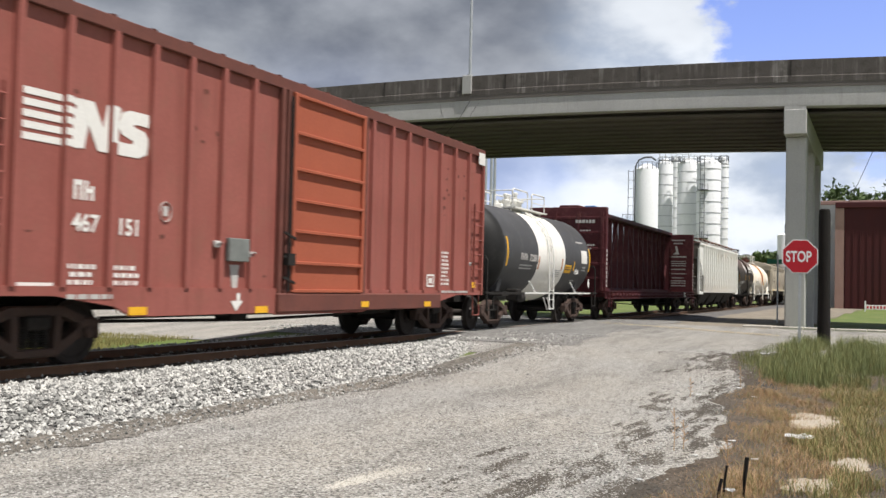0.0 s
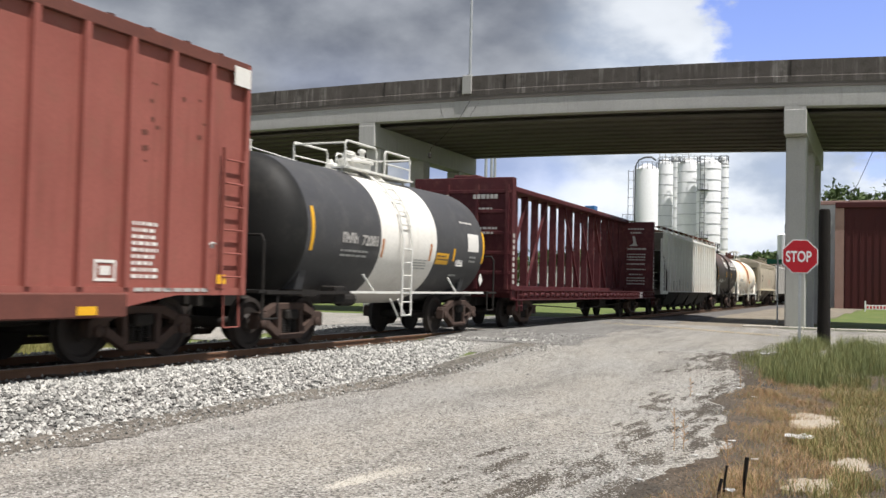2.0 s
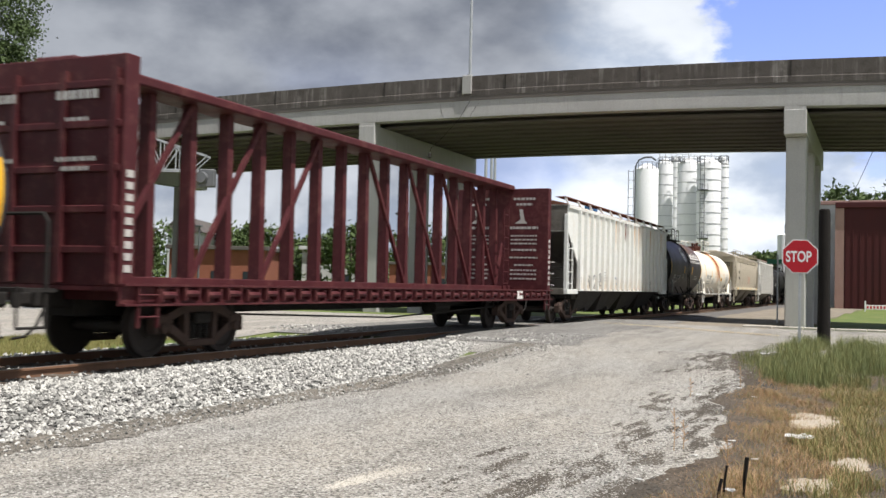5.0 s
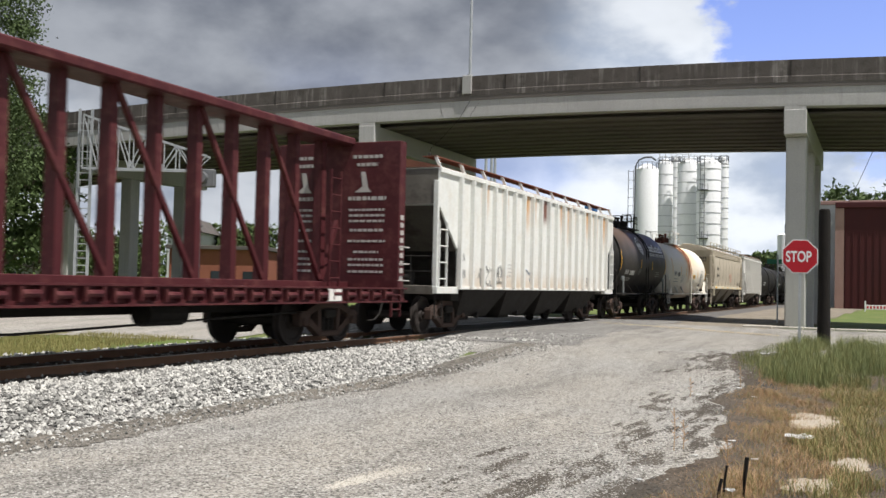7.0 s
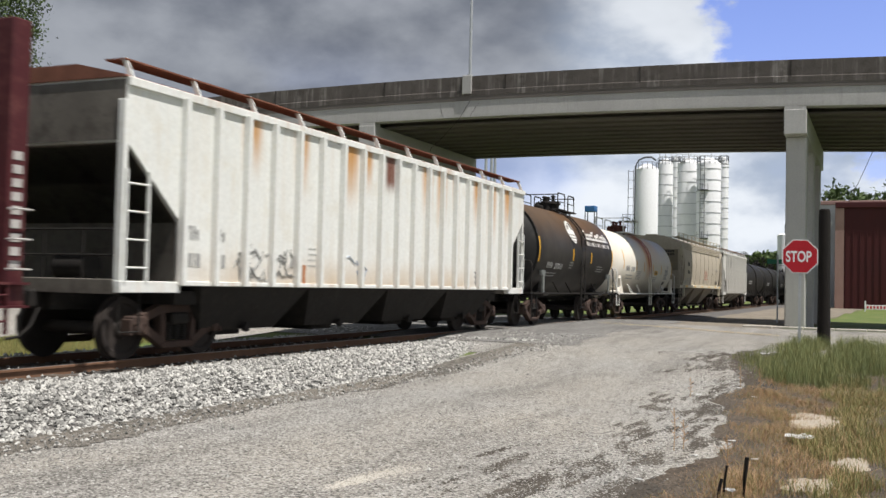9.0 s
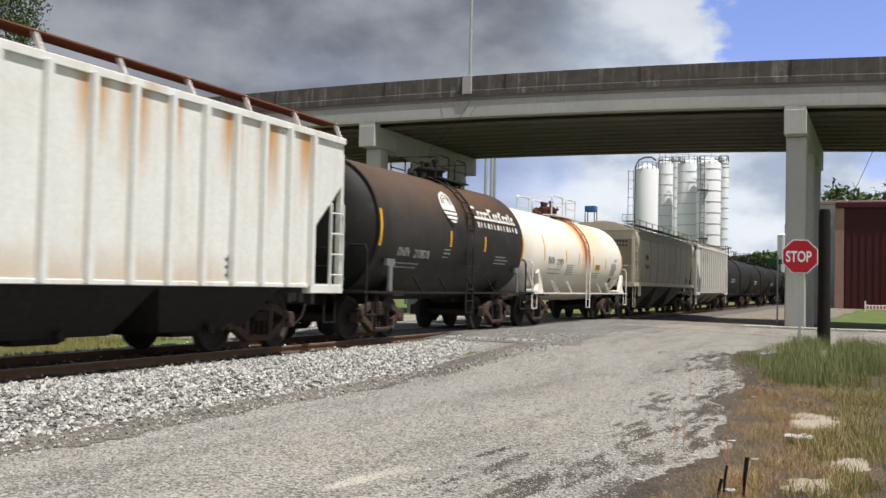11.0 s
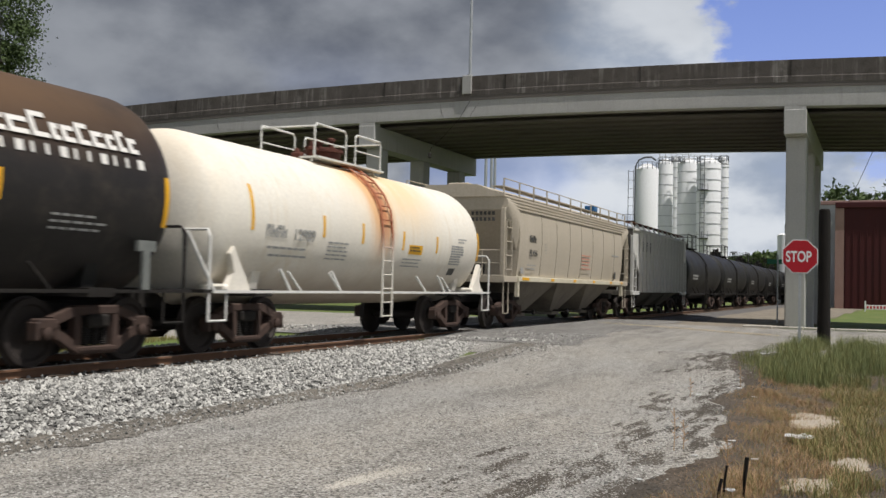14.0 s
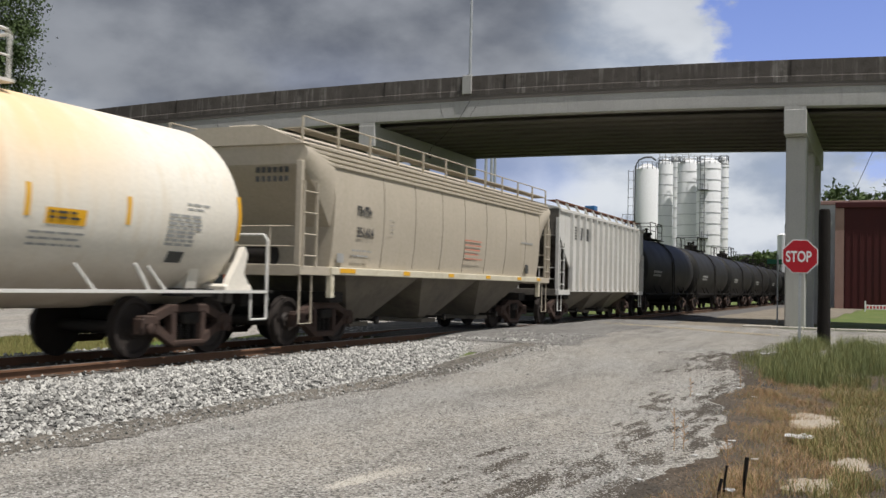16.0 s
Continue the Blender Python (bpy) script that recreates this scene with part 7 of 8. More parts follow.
def fence():
    root = thing("pipe_fence", "low dark pipe rail fence beside the far road", "fence", at=pose(0, 0, 0))
    bm = bmesh.new()
    lathe(bm, [(-0.2, 0.06), (0.75, 0.06), (0.8, 0.0)], Matrix.Identity(4), 8)
    first = None
    pts = [Vector((-27 + 2.2 * i, 25.0 + 0.45 * i, 0)) for i in range(8)]
    for p in pts:
        m = pose(p.x, p.y, level(p.x, p.y))
        if first is None:
            first = part("post", bm, KERB, root, at=m)
        else:
            again(first, m)
    for z in (0.35, 0.68):
        for a, b in zip(pts, pts[1:]):
            bm = bmesh.new()
            tube(bm, [(a.x, a.y, level(a.x, a.y) + z), (b.x, b.y, level(b.x, b.y) + z)], 0.03)
            part("rail", bm, STEEL_DARK, root)
    for x, y, w, h in ((-19.5, 29.5, 0.7, 1.0), (-16.2, 30.5, 0.5, 0.9), (-12.6, 31.0, 0.6, 0.8)):
        box_ = thing("signal_cabinet", "small silver equipment cabinet by the crossing", "cabinet", "equipment cabinets", pose(x, y, level(x, y)))
        bm = bmesh.new()
        box(bm, -w / 2, -0.3, 0, w / 2, 0.3, h, bevel=0.02)
        part("case", bm, GALV, box_)
        bm = bmesh.new()
        box(bm, -w / 2 - 0.04, -0.35, h, w / 2 + 0.04, 0.35, h + 0.06, bevel=0.015)
        part("lid", bm, GALV, box_)


fence()


def town():
    """Low buildings beyond the track."""
    for px0, px1, py, d, mat, roofm, lab in ((300, 470, 440, 92, BRICK, ROOF, "low red brick commercial building with a flat roof"), (296, 352, 410, 110, PALE_WALL, ROOF, "grey building with a dark hipped roof"),
                                             (535, 640, 442, 100, PALE_WALL, PALE_WALL, "pale grey metal shed"), (-60, 120, 470, 100, PALE_WALL, ROOF, "long low pale building"), (690, 850, 468, 130, BRICK, ROOF, "distant low brick building"),
                                             (900, 1100, 470, 220, PALE_WALL, ROOF, "distant pale warehouse beyond the railway")):
        a, b = at_depth(px0, d), at_depth(px1, d)
        w = (b - a).length
        ang = math.degrees(math.atan2(b.y - a.y, b.x - a.x))
        h = height(py, d, px0) + 0.3
        root = thing("building", lab, "building", "buildings beyond the track", pose(a.x, a.y, -0.3, 0, 0, ang))
        bm = bmesh.new()
        box(bm, 0, 0, 0, w, 9, h)
        part("wall", bm, mat, root)
        bm = bmesh.new()
        if "hipped" in lab:
            prism(bm, [(-0.5, 0), (w + 0.5, 0), (w * 0.7, 1.6), (w * 0.3, 1.6)], pose(0, 9.5, h, 90, 0, 0), 10)
        else:
            box(bm, -0.3, -0.4, h, w + 0.3, 9.3, h + 0.35, bevel=0.03)
        part("roof", bm, roofm, root)
        n = max(2, int(w / 2.6))
        for k in range(n):
            x = w * (k + 0.5) / n
            bm = bmesh.new()
            box(bm, x - 0.55, -0.05, 0.9, x + 0.55, 0.05, min(h - 0.5, 2.3))
            win = part("window", bm, WINDOW, root)
            bm = bmesh.new()
            box(bm, x - 0.65, -0.09, 0.8, x + 0.65, 0.0, 0.9)
            part("sill", bm, KERB, win)


town()


def low_sign():
    c = at_depth(1552, 82)
    root = thing("low_sign", "low red and white board on short legs in the grass", "sign", at=pose(c.x, c.y, -0.3, 0, 0, 12))
    bm = bmesh.new()
    for x in (-0.85, 0.85):
        box(bm, x - 0.05, -0.04, 0, x + 0.05, 0.04, 0.95)
    part("leg", bm, SIGN_WHITE, root)
    bm = bmesh.new()
    box(bm, -0.9, -0.05, 0.25, 0.9, 0.05, 0.62, bevel=0.01)
    part("board", bm, SIGN_WHITE, root)
    bm = bmesh.new()
    for k in range(6):
        box(bm, -0.75 + k * 0.26, -0.06, 0.33, -0.6 + k * 0.26, -0.052, 0.55)
    part("red_bars", bm, SIGN_RED, root)


low_sign()


# ---- plants ----
LEAF = paint("oak_leaf", (0.045, 0.075, 0.022), (0.085, 0.12, 0.04), 0.8, 6, (0.6, 0.8), 0)
LEAF_FAR = paint("far_leaf", (0.055, 0.09, 0.028), (0.095, 0.13, 0.045), 0.3, 4, (0.7, 0.9), 0)
BARK = paint("bark", (0.10, 0.08, 0.06), (0.15, 0.125, 0.10), 3, 25, (0.9, 1), 0.6, stretch=(4, 4, 0.6))


def leaves_mesh(name, centres, per, spread, size, seed, mat):
    """Small leaf clumps scattered round a cloud of centres."""
    rng = np.random.default_rng(seed)
    c = np.repeat(np.array(centres), per, 0)
    n = len(c)
    p = c + rng.normal(0, 1, (n, 3)) * spread * np.array([1, 1, 0.7])
    d1 = rng.normal(0, 1, (n, 3))
    d1 /= np.linalg.norm(d1, axis=1)[:, None]
    d2 = np.cross(d1, rng.normal(0, 1, (n, 3)))
    d2 /= np.linalg.norm(d2, axis=1)[:, None]
    s = (size * rng.uniform(0.6, 1.4, n))[:, None]
    v = np.stack([p - d1 * s, p + d2 * s * 0.45, p + d1 * s, p - d2 * s * 0.45], 1).reshape(-1, 3)
    f = np.arange(4 * n).reshape(-1, 4)
    me = bpy.data.meshes.new(name)
    me.from_pydata(v.tolist(), [], f.tolist())
    me.materials.append(mat)
    return me


def tree(x, y, h, crown, seed, mat=LEAF, clumps=150, per=70, size=0.12, low=0.35, label="broad leafy oak tree", group="", spread=0.10):
    rng = random.Random(seed)
    z0 = level(x, y)
    root = thing("tree", label, "tree", group, pose(x, y, z0))
    bm = bmesh.new()
    tube(bm, [(0, 0, -0.2), (0.05, 0, h * 0.18), (0.15, 0.1, h * 0.42), (0.1, 0.2, h * 0.75)], 0.028 * h, 10)
    for v in bm.verts:
        k = 1 - 0.75 * min(1, max(0, v.co.z / (h * 0.75)))
        v.co.x *= k
        v.co.y *= k
    tips = []
    for k in range(13):
        a = k * 2.4 + rng.uniform(-0.3, 0.3)
        zb = h * rng.uniform(low * 0.7, 0.7)
        reach = crown * rng.uniform(0.5, 0.95)
        e = Vector((reach * math.cos(a), reach * math.sin(a), min(h * 0.95, zb + h * rng.uniform(0.1, 0.3))))
        m = Vector((e.x * 0.45, e.y * 0.45, zb + (e.z - zb) * 0.35))
        tube(bm, [(0.05, 0.05, zb), m, e], 0.006 * h, 5)
        tips += [e, (e + m) / 2]
    part("trunk", bm, BARK, root, smooth=True)
    centres = []
    while len(centres) < clumps:
        q = Vector((rng.gauss(0, 1), rng.gauss(0, 1), rng.gauss(0, 1))).normalized() * rng.uniform(0.45, 1.0) ** 0.5
        lump = 0.78 + 0.35 * noise.noise(Vector((q.x * 1.7 + seed, q.y * 1.7, q.z * 1.7)))
        p = Vector((q.x * crown * lump, q.y * crown * lump, h * (low + 1) / 2 + q.z * h * (1 - low) / 2 * lump))
        centres.append(p[:])
    for t in tips:
        centres.append(t[:])
    o = new("crown", leaves_mesh("crown", centres, per, crown * spread, size, seed, mat))
    o.parent = root


tree(-27.0, 29.8, 16.8, 6.7, 3, clumps=620, per=150, size=0.085, low=0.12, spread=0.05)
tree(-33.5, 40.0, 12.0, 5.0, 4, clumps=160, per=60, size=0.2, low=0.1)
k = 0
for px, py, d, w in ((60, 380, 95, 5), (160, 400, 105, 5), (225, 390, 90, 4), (410, 385, 120, 4.5), (470, 400, 125, 5), (560, 410, 110, 4), (620, 385, 95, 4), (760, 400, 140, 6), (870, 420, 150, 6), (1000, 440, 240, 8),
                     (1307, 450, 210, 5), (1330, 455, 215, 5), (1352, 446, 205, 6), (1372, 440, 200, 6), (1490, 326, 128, 7), (1540, 322, 125, 8), (1590, 318, 122, 8), (1512, 340, 140, 7)):
    c = at_depth(px, d)
    tree(c.x, c.y, height(py, d, px) + 0.3, w, 20 + k, LEAF_FAR, 60, 45, 0.28 * d / 110, 0.12, "leafy green tree beyond the track", "trees in the distance")
    k += 1


def woods():
    """A distant belt of trees closing the view."""
    rng = np.random.default_rng(9)
    cs = []
    for k in range(700):
        px = rng.uniform(-900, 2600)
        d = rng.uniform(300, 420)
        c = at_depth(px, d)
        top = rng.uniform(5, 13)
        for _ in range(3):
            cs.append((c.x + rng.normal(0, 3), c.y + rng.normal(0, 3), rng.uniform(0.2, 1) * top))
    me = leaves_mesh("far_woods", cs, 14, 2.2, 1.1, 10, LEAF_FAR)
    tagged(new("far_woods", me), "distant belt of green trees on the horizon", "woods", "", "stuff")


woods()

GRASS_GREEN = paint("grass_green", (0.16, 0.195, 0.075), (0.24, 0.265, 0.115), 1.2, 9, (0.7, 0.9), 0)
GRASS_DRY = paint("grass_dry", (0.38, 0.225, 0.115), (0.52, 0.36, 0.21), 1.2, 9, (0.8, 0.95), 0)
GRASS_OLIVE = paint("grass_olive", (0.23, 0.215, 0.075), (0.32, 0.28, 0.115), 1.2, 9, (0.75, 0.9), 0)


def blades(name, spots, mat, label, seed, lean=0.35):
    """spots: x, y, height, width rows."""
    rng = np.random.default_rng(seed)
    s = np.array(spots)
    n = len(s)
    a = rng.uniform(0, math.tau, n)
    t = rng.uniform(0.05, lean, n) * s[:, 2]
    b = rng.uniform(0, math.tau, n)
    side_ = np.stack([np.cos(a), np.sin(a), np.zeros(n)], 1) * s[:, 3:4] / 2
    way = np.stack([np.cos(b), np.sin(b), np.zeros(n)], 1)
    z = np.array([level(x, y) for x, y in s[:, :2]])
    p0 = np.stack([s[:, 0], s[:, 1], z], 1)
    p1 = p0 + way * t[:, None] * 0.35 + np.array([0, 0, 1]) * (s[:, 2:3] * 0.55)
    p2 = p0 + way * t[:, None] * 1.2 + np.array([0, 0, 1]) * s[:, 2:3]
    v = np.stack([p0 - side_, p0 + side_, p1 + side_ * 0.8, p1 - side_ * 0.8, p2], 1).reshape(-1, 3)
    k = np.arange(n)[:, None] * 5
    f = [list(q) for q in np.concatenate([k + np.array([[0, 1, 2, 3]])])] + [list(q) for q in np.concatenate([k + np.array([[3, 2, 4]])])]
    me = bpy.data.meshes.new(name)
    me.from_pydata(v.tolist(), [], [[int(i) for i in q] for q in f])
    me.materials.append(mat)
    return tagged(new(name, me), label, "grass", "", "stuff")


def edge_x(y):
    """Where the verge's growth begins."""
    return float(np.interp(y, [4, 7.6, 9.5, 12, 15, 18, 20.6, 23, 27], [9.45, 9.15, 9.35, 9.05, 8.75, 8.6, 7.9, 8.2, 8.7]))


SLABS = ((10.1, 12.5, 0.34, 0.55), (10.28, 8.5, 0.2, 0.35), (10.52, 9.7, 0.17, 0.4), (9.95, 13.2, 0.28, 0.35))


def bare(x, y):
    return any(((x - a) / c) ** 2 + ((y - b) / d) ** 2 < 0.7 + 0.5 * noise.noise((x * 4, y * 4, 7)) for a, b, c, d in SLABS)


def grow_in(x, e):
    """Growth thins out towards the lane."""
    return min(1.0, 0.12 + (x - e) / 0.7)


def meadow():
    rng = random.Random(77)
    green, dry, olive = [], [], []
    tries = 0
    while tries < 430000:
        tries += 1
        y = 5.5 + 21 * rng.random() ** 1.25
        x = rng.uniform(7.6, 8.2 + 0.36 * y * 1.1 + 1.5)
        e = edge_x(y) + 0.3 * noise.noise((x * 1.2, y * 1.2, 4))
        if x < e or (bare(x, y) and rng.random() < 0.93):
            continue
        clump = noise.noise((x * 1.9, y * 1.1, 2.0))
        if clump < -0.15 + 0.6 * rng.random() - 0.3 or rng.random() > grow_in(x, e):
            continue
        far = y > 17.2 + 1.8 * noise.noise((x * 0.9, y * 0.5, 6)) + 0.8 * noise.noise((x * 4, y * 2, 6))
        if y > 25.2 and x > 8.6:
            continue
        inner = x > 10.15 + 0.5 * noise.noise((y * 0.6, 0, 1))
        grow = min(1.0, (x - e) / 0.5 + 0.35)
        if far:
            h = grow * (0.08 + 0.26 * rng.random() ** 1.6) * (1.2 if x > 8.9 else 0.5)
            (green if rng.random() < 0.8 else olive).append((x, y, h, 0.0055))
        elif inner:
            h = grow * (0.04 + 0.13 * rng.random())
            (olive if rng.random() < 0.6 else green if rng.random() < 0.45 else dry).append((x, y, h, 0.0045))
        else:
            h = grow * (0.03 + 0.12 * rng.random() * (1 + clump))
            (dry if rng.random() < 0.72 else olive).append((x, y, h * 0.7, 0.0034))
    for _ in range(500):
        y = rng.uniform(18, 25.0)
        x = rng.uniform(8.7, 13)
        green.append((x, y, rng.uniform(0.28, 0.5), 0.005))
    blades("grass_green", green, GRASS_GREEN, "tall green grass round the sign post", 1)
    blades("grass_dry", dry, GRASS_DRY, "dead brown grass on the sandy verge", 2, 1.15)
    blades("grass_olive", olive, GRASS_OLIVE, "yellow-green grass on the verge", 3, 0.85)
    # the lawn strip beyond the track and under the bridge
    lawn = []
    for _ in range(16000):
        y = rng.uniform(11, 19.3)
        x = rng.uniform(-8.0, -4.0)
        if noise.noise((x * 0.9, y * 0.6, 8)) > -0.2:
            lawn.append((x, y, rng.uniform(0.05, 0.14), 0.012))
    blades("grass_lawn", lawn, GRASS_OLIVE, "short grass strip behind the track", 4)


meadow()

SAND = paint("pale_sand", (0.33, 0.285, 0.225), (0.43, 0.38, 0.31), 2.0, 40, (0.9, 1), 0.5, dirt=(0.3, 0.24, 0.16), dirty=0.6)
for a, b, c, d in SLABS:
    bm = bmesh.new()
    ring = []
    for k in range(48):
        q = k * math.tau / 48
        w = 1 + 0.45 * noise.noise((a * 3 + math.cos(q) * 1.6, b * 3 + math.sin(q) * 1.6, 5)) + 0.25 * noise.noise((a + math.cos(q) * 5, b + math.sin(q) * 5, 8))
        x, y = a + c * w * math.cos(q), b + d * w * math.sin(q)
        ring.append((x - a, y - b))
    prism(bm, ring, pose(0, 0, 0), 0.014)
    tagged(new("sand_patch", mesh_of("sand_patch", bm, SAND)), "bare patch of pale sand in the verge", "ground", "", "structure").matrix_basis = pose(a, b, level(a, b) + 0.002)


def litter():
    rng = random.Random(31)
    paper = paint("litter_white", (0.75, 0.75, 0.74), (0.82, 0.82, 0.8), 3, 30, (0.5, 0.7), 0.05)
    for x, y, s in ((10.01, 10.9, 0.14), (8.56, 22.0, 0.10), (9.11, 15.0, 0.045), (8.75, 16.2, 0.05), (9.42, 10.3, 0.035), (8.35, 14.9, 0.04), (9.2, 9.4, 0.035), (9.0, 8.05, 0.03), (9.75, 9.3, 0.03), (9.74, 7.75, 0.05)):
        bm = bmesh.new()
        n = 6
        g = [[bm.verts.new(((i / n - 0.5) * 2 * s, (j / n - 0.5) * 1.5 * s, 0.25 * s * noise.noise((i * 0.9 + x, j * 0.9, y)) + 0.2 * s)) for j in range(n + 1)] for i in range(n + 1)]
        for i in range(n):
            for j in range(n):
                bm.faces.new((g[i][j], g[i + 1][j], g[i + 1][j + 1], g[i][j + 1]))
        r = bmesh.ops.solidify(bm, geom=bm.faces[:], thickness=0.004)
        o = new("litter", mesh_of("litter", bm, paper, True))
        o.matrix_basis = pose(x, y, level(x, y) + (0.055 if x > 9.3 else 0.02), 0, 0, rng.uniform(0, 180))
        tagged(o, "crumpled scrap of white paper on the ground", "litter", "scraps of litter")
    for x, y, h, r in ((9.67, 7.62, 0.16, 0.012), (9.69, 7.75, 0.24, 0.01), (9.84, 7.7, 0.32, 0.016)):
        o = thing("burnt_stub", "thin charred woody stalk standing in the verge", "stalk", "charred stalks", pose(x, y, level(x, y)))
        bm = bmesh.new()
        tube(bm, [(0, 0, -0.05), (0.01, 0, h * 0.5), (0.025, 0.01, h)], r, 7)
        part("stem", bm, POLE_WOOD, o)
    for x, y, h in ((8.98, 9.6, 0.42), (8.3, 14.5, 0.3), (9.05, 9.7, 0.3), (8.75, 16.4, 0.35), (9.2, 14.9, 0.45), (9.6, 8.6, 0.35)):
        o = thing("weed", "dry upright weed stalk with small seed heads", "weed", "weed stalks", pose(x, y, level(x, y)))
        bm = bmesh.new()
        tube(bm, [(0, 0, -0.03), (0.008, 0, h * 0.6), (-0.005, 0.01, h)], 0.004, 5)
        for k in range(9):
            z = h * (0.3 + 0.07 * k)
            a = k * 2.1
            tube(bm, [(0, 0, z), (0.045 * math.cos(a), 0.045 * math.sin(a), z + 0.03)], 0.0025, 4)
        part("stem", bm, GRASS_DRY, o)


litter()


def loose_grit():
    """Chips of stone on the lane, thickest towards its edges."""
    rng = np.random.default_rng(12)
    n = 9000
    y = 5 + 20 * rng.random(n) ** 1.5
    kind = rng.random(n)
    x = np.where(kind < 0.45, 8.9 - 0.25 * (y > 12) - np.abs(rng.normal(0, 0.55, n)), np.where(kind < 0.7, 3.9 + np.abs(rng.normal(0, 0.5, n)), rng.uniform(3.8, 9.2, n)))
    s = rng.uniform(0.005, 0.014, n) * np.where(rng.random(n) < 0.05, 2.0, 1)
    z = np.array([level(a, b) for a, b in zip(x, y)]) + 0.018
    base = np.array([(1, 0, 0), (-0.5, 0.87, 0), (-0.5, -0.87, 0), (0.1, 0.05, 0.8)])
    v = base[None] * s[:, None, None] * rng.uniform(0.6, 1.3, (n, 4, 1))
    a = rng.uniform(0, math.tau, n)[:, None]
    v = np.stack([v[..., 0] * np.cos(a) - v[..., 1] * np.sin(a), v[..., 0] * np.sin(a) + v[..., 1] * np.cos(a), v[..., 2]], -1) + np.stack([x, y, z], 1)[:, None]
    f = (np.array([[0, 1, 3], [1, 2, 3], [2, 0, 3]])[None] + (np.arange(n) * 4)[:, None, None]).reshape(-1, 3)
    me = bpy.data.meshes.new("loose_grit")
    me.from_pydata(v.reshape(-1, 3).tolist(), [], f.tolist())
    me.materials.append(STONE)
    tagged(new("loose_grit", me), "loose stone chips scattered over the lane", "gravel", "", "stuff")


loose_grit()


def dark_grit():
    """Crumbled dark asphalt in ragged drifts along the lane's right-hand side."""
    rng = random.Random(41)
    bm_v, bm_f = [], []
    made = 0
    while made < 24000:
        y = 5.0 + 17 * rng.random() ** 1.4
        e = 9.05 - 0.5 * sm(9, 17, y) - 0.7 * sm(17, 21, y) + 0.5 * ragged(y, 1)
        x = e + 0.35 - 1.9 * rng.random() ** 1.2
        near = 1 - min(1, abs(e - 0.05 - x) / 0.35)
        band = 1 - min(1, abs(e - 0.62 - x) / 0.4)
        q = 0.6 * noise.noise((x * 1.9, y * 0.8, 3.3)) + 0.75 * noise.noise((x * 9, y * 2.2, 1.3)) + 0.7 * near + 0.45 * band - 0.35
        if q < 1.0 * rng.random():
            continue
        s = rng.uniform(0.004, 0.015)
        z = level(x, y) + 0.0186
        k = len(bm_v)
        a = rng.uniform(0, math.tau)
        for i in range(4):
            w = s * rng.uniform(0.7, 1.5)
            bm_v.append((x + w * math.cos(a + i * math.tau / 4), y + w * math.sin(a + i * math.tau / 4), z))
        bm_v.append((x, y, z + s * 0.5))
        bm_f += [(k + i, k + (i + 1) % 4, k + 4) for i in range(4)]
        made += 1
    me = bpy.data.meshes.new("dark_grit")
    me.from_pydata(bm_v, [], bm_f)
    me.materials.append(paint("crumbled_asphalt", (0.06, 0.052, 0.043), (0.13, 0.115, 0.097), 2.0, 30, (0.9, 1), 0.3))
    tagged(new("dark_grit", me), "crumbled dark asphalt along the lane's edge", "gravel", "", "stuff")


dark_grit()


def sand_drift():
    """A scrape of pale sand lying across the lane."""
    rng = np.random.default_rng(19)
    n = 2600
    u = rng.beta(1.6, 2.2, n)
    x = 7.02 + 0.2 * u + rng.normal(0, 0.075, n) * (0.5 + u)
    y = 6.45 + 1.5 * u + rng.normal(0, 0.05, n)
    s = rng.uniform(0.003, 0.009, n)
    z = np.array([level(a, b) for a, b in zip(x, y)]) + 0.0185
    base = np.array([(1, 0, 0), (-0.5, 0.87, 0), (-0.5, -0.87, 0), (0.1, 0.05, 0.45)])
    v = base[None] * s[:, None, None] * rng.uniform(0.7, 1.4, (n, 4, 1)) + np.stack([x, y, z], 1)[:, None]
    f = (np.array([[0, 1, 3], [1, 2, 3], [2, 0, 3]])[None] + (np.arange(n) * 4)[:, None, None]).reshape(-1, 3)
    me = bpy.data.meshes.new("sand_drift")
    me.from_pydata(v.reshape(-1, 3).tolist(), [], f.tolist())
    me.materials.append(KERB)
    tagged(new("sand_drift", me), "pale sand scraped across the lane", "sand", "", "stuff")


sand_drift()


def hanging_cable():
    root = thing("hanging_cable", "loose black cable hanging from the bridge girder", "cable", at=pose(0, 0, 0))
    z = deck_z(-8)
    bm = bmesh.new()
    tube(bm, [(-5.9, BY0 - 0.02, z - 1.1), (-6.4, BY0 - 0.05, z - 1.9), (-7.2, BY0 - 0.05, z - 2.7), (-7.75, BY0 - 0.03, z - 3.15), (-7.8, BY0, z - 3.35)], 0.009, 6)
    part("cable", bm, JOINT, root, smooth=True)
    bm = bmesh.new()
    lathe(bm, [(0, 0.03), (0.05, 0.09), (0.22, 0.07), (0.26, 0.02)], pose(-7.8, BY0, z - 3.6), 10)
    part("fitting", bm, JOINT, root, smooth=True)


hanging_cable()


def power_cable():
    """A service wire that runs from behind the deck down to the maroon building."""
    a, b = at_depth(1575, 100), at_depth(1500, 96)
    za, zb = height(190, 100, 1560), height(362, 96, 1500)
    root = thing("power_cable", "thin black service wire down to the metal building", "cable", at=pose(0, 0, 0))
    bm = bmesh.new()
    tube(bm, [(a.x + (b.x - a.x) * q, a.y + (b.y - a.y) * q, za + (zb - za) * q - 1.2 * q * (1 - q)) for q in [i / 10 for i in range(11)]], 0.03, 5)
    part("wire", bm, JOINT, root)


power_cable()


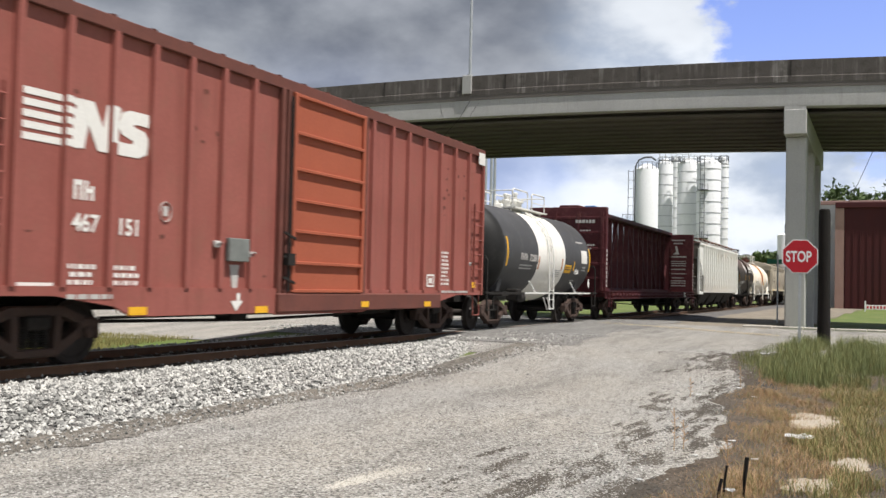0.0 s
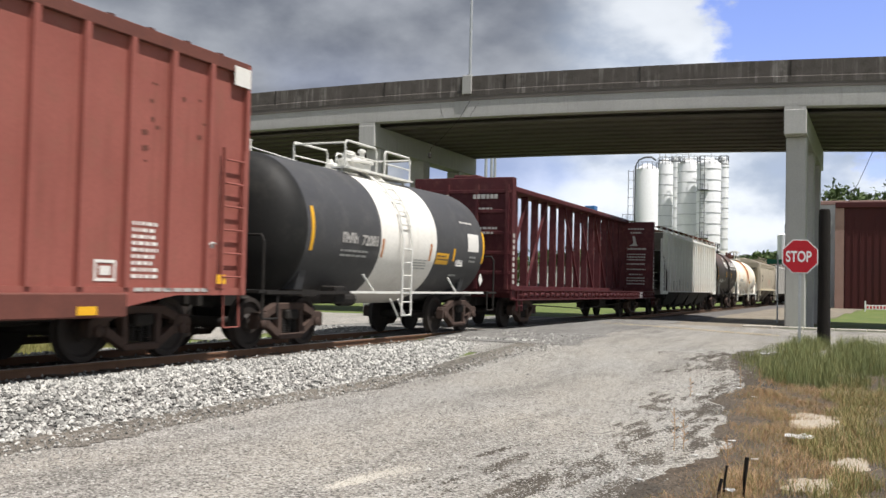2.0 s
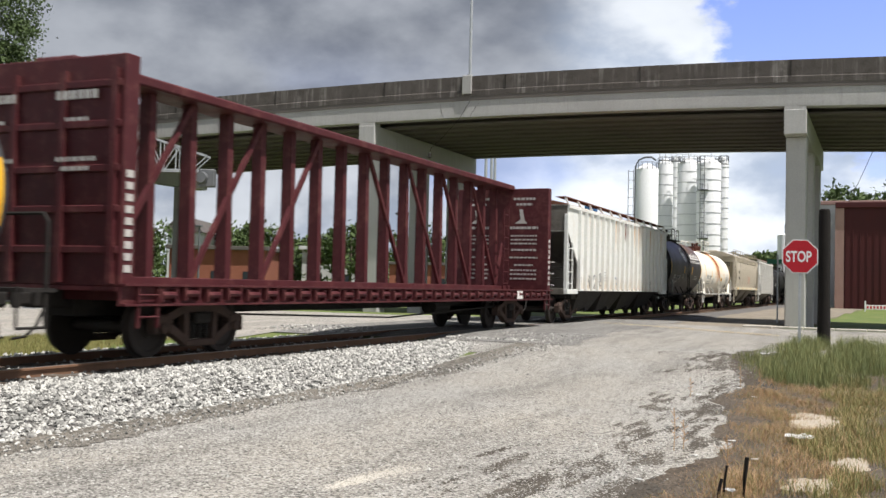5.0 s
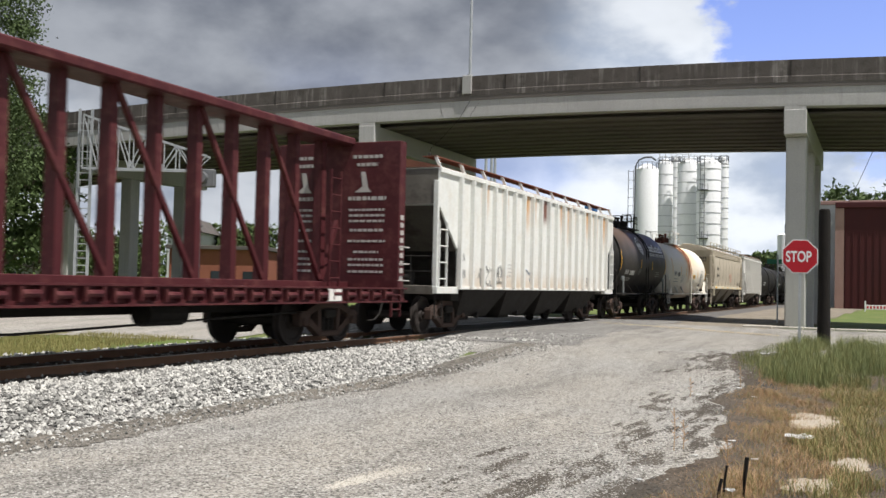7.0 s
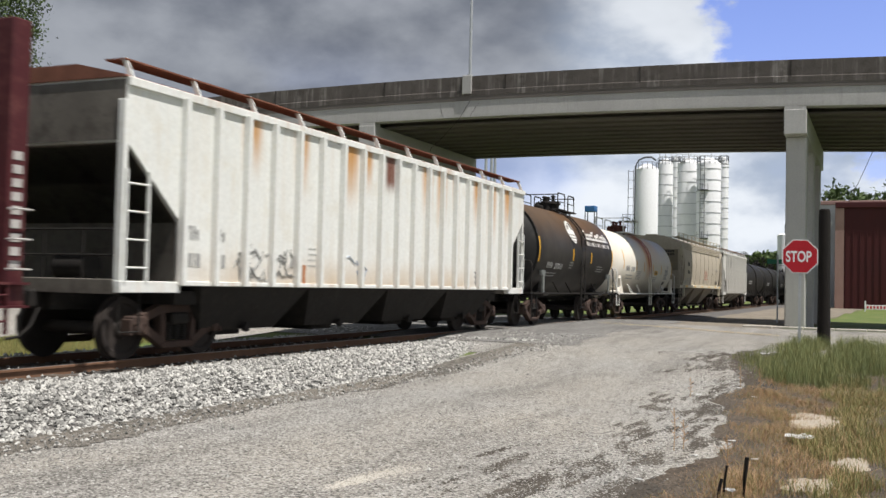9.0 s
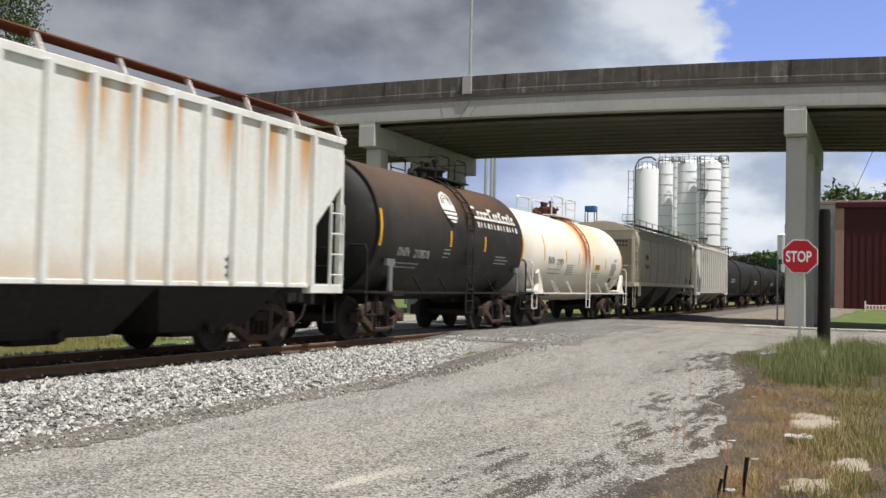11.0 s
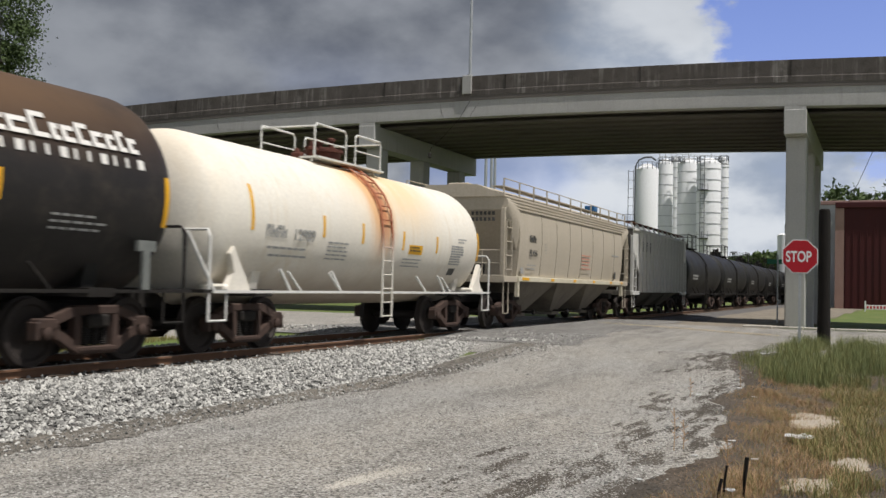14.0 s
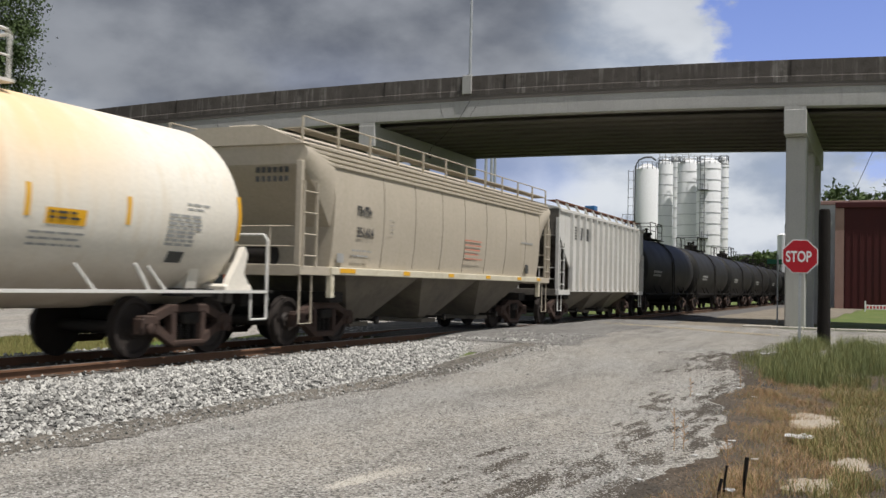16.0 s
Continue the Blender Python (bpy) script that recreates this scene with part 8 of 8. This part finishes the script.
# ---- the vehicle on the bridge ----
CAR_WHITE = paint("car_white", (0.70, 0.71, 0.72), (0.76, 0.77, 0.78), 1, 10, (0.2, 0.3), 0)
TYRE = paint("tyre", (0.02, 0.02, 0.02), (0.03, 0.03, 0.03), 5, 30, (0.8, 0.9), 0.1)
CAR_WHEELS = []
BRIDGE_CARS = []


def bridge_car():
    car = thing("pickup_truck", "white pickup truck driving over the bridge", "car")
    bm = bmesh.new()
    prism(bm, [(-2.6, 0.45), (2.55, 0.45), (2.65, 0.9), (1.3, 1.12), (-2.65, 1.12), (-2.65, 0.6)], pose(0, 0.92, 0, 90, 0, 0), 1.84)
    part("body", bm, CAR_WHITE, car)
    bm = bmesh.new()
    prism(bm, [(-0.95, 1.1), (1.35, 1.1), (0.75, 1.56), (0.5, 1.60), (-0.6, 1.60), (-0.85, 1.54)], pose(0, 0.8, 0, 90, 0, 0), 1.6)
    cab = part("cab", bm, CAR_WHITE, car)
    for s in (-1, 1):
        for o in ([(-0.8, 1.18), (-0.02, 1.18), (-0.02, 1.52), (-0.72, 1.52)], [(0.16, 1.18), (1.14, 1.18), (0.72, 1.52), (0.16, 1.52)]):
            bm = bmesh.new()
            prism(bm, o, pose(0, 0.806 if s > 0 else -0.796, 0, 90, 0, 0), 0.012)
            part("side_window", bm, WINDOW, cab)
    bm = bmesh.new()
    lathe(bm, [(-0.12, 0.0), (-0.12, 0.22), (-0.13, 0.36), (0.13, 0.36), (0.12, 0.22), (0.12, 0.0)], pose(0, 0, 0, 90, 0, 0), 20)
    wheel = mesh_of("wheel", bm, TYRE, True)
    for x in (-1.75, 1.7):
        for y in (-0.82, 0.82):
            CAR_WHEELS.append((child("wheel", wheel, car, pose(x, y, 0.36)), x, y))
    for x, m, nm in ((2.6, SIGN_WHITE, "headlight"), (-2.66, SIGN_RED, "tail_light")):
        for y in (-0.7, 0.7):
            bm = bmesh.new()
            box(bm, x - 0.04, y - 0.14, 0.72, x + 0.04, y + 0.14, 0.86, bevel=0.015)
            part(nm, bm, m, car)
    BRIDGE_CARS.append(car)


bridge_car()


# ---- what moves ----
def motions():
    times = [4.0 * i for i in range(5)]
    for car, y in MOVERS:
        walk(car, [(t, pose(0, y - SPEED * t, 0)) for t in times])
    step = 4 / FPS
    turns = [step * i for i in range(int(SECONDS / step) + 1)]
    turns = turns if turns[-1] >= SECONDS - 1e-6 else turns + [SECONDS]
    for ws, y in WHEELS:
        walk(ws, [(t, pose(0, y, WR, math.degrees(SPEED * t / WR))) for t in turns])
    # the pickup comes up the ramp, crosses and goes on
    speed, lane_y = 16.3, 43.2
    for car in BRIDGE_CARS:
        rows = []
        for i in range(33):
            t = 0.5 * i
            x = -3.85 + speed * (t - 12.5)
            road = lambda q: deck_z(q) - 0.87
            tilt = math.degrees(math.atan2(road(x + 2) - road(x - 2), 4))
            rows.append((t, pose(x, lane_y, road(x), 0, -tilt, 0)))
        walk(car, rows)
    for wheel, x, y in CAR_WHEELS:
        walk(wheel, [(i / FPS, pose(x, y, 0.36, 0, math.degrees(speed * i / FPS / 0.36))) for i in range(0, int(SECONDS * FPS) + 1)])


motions()
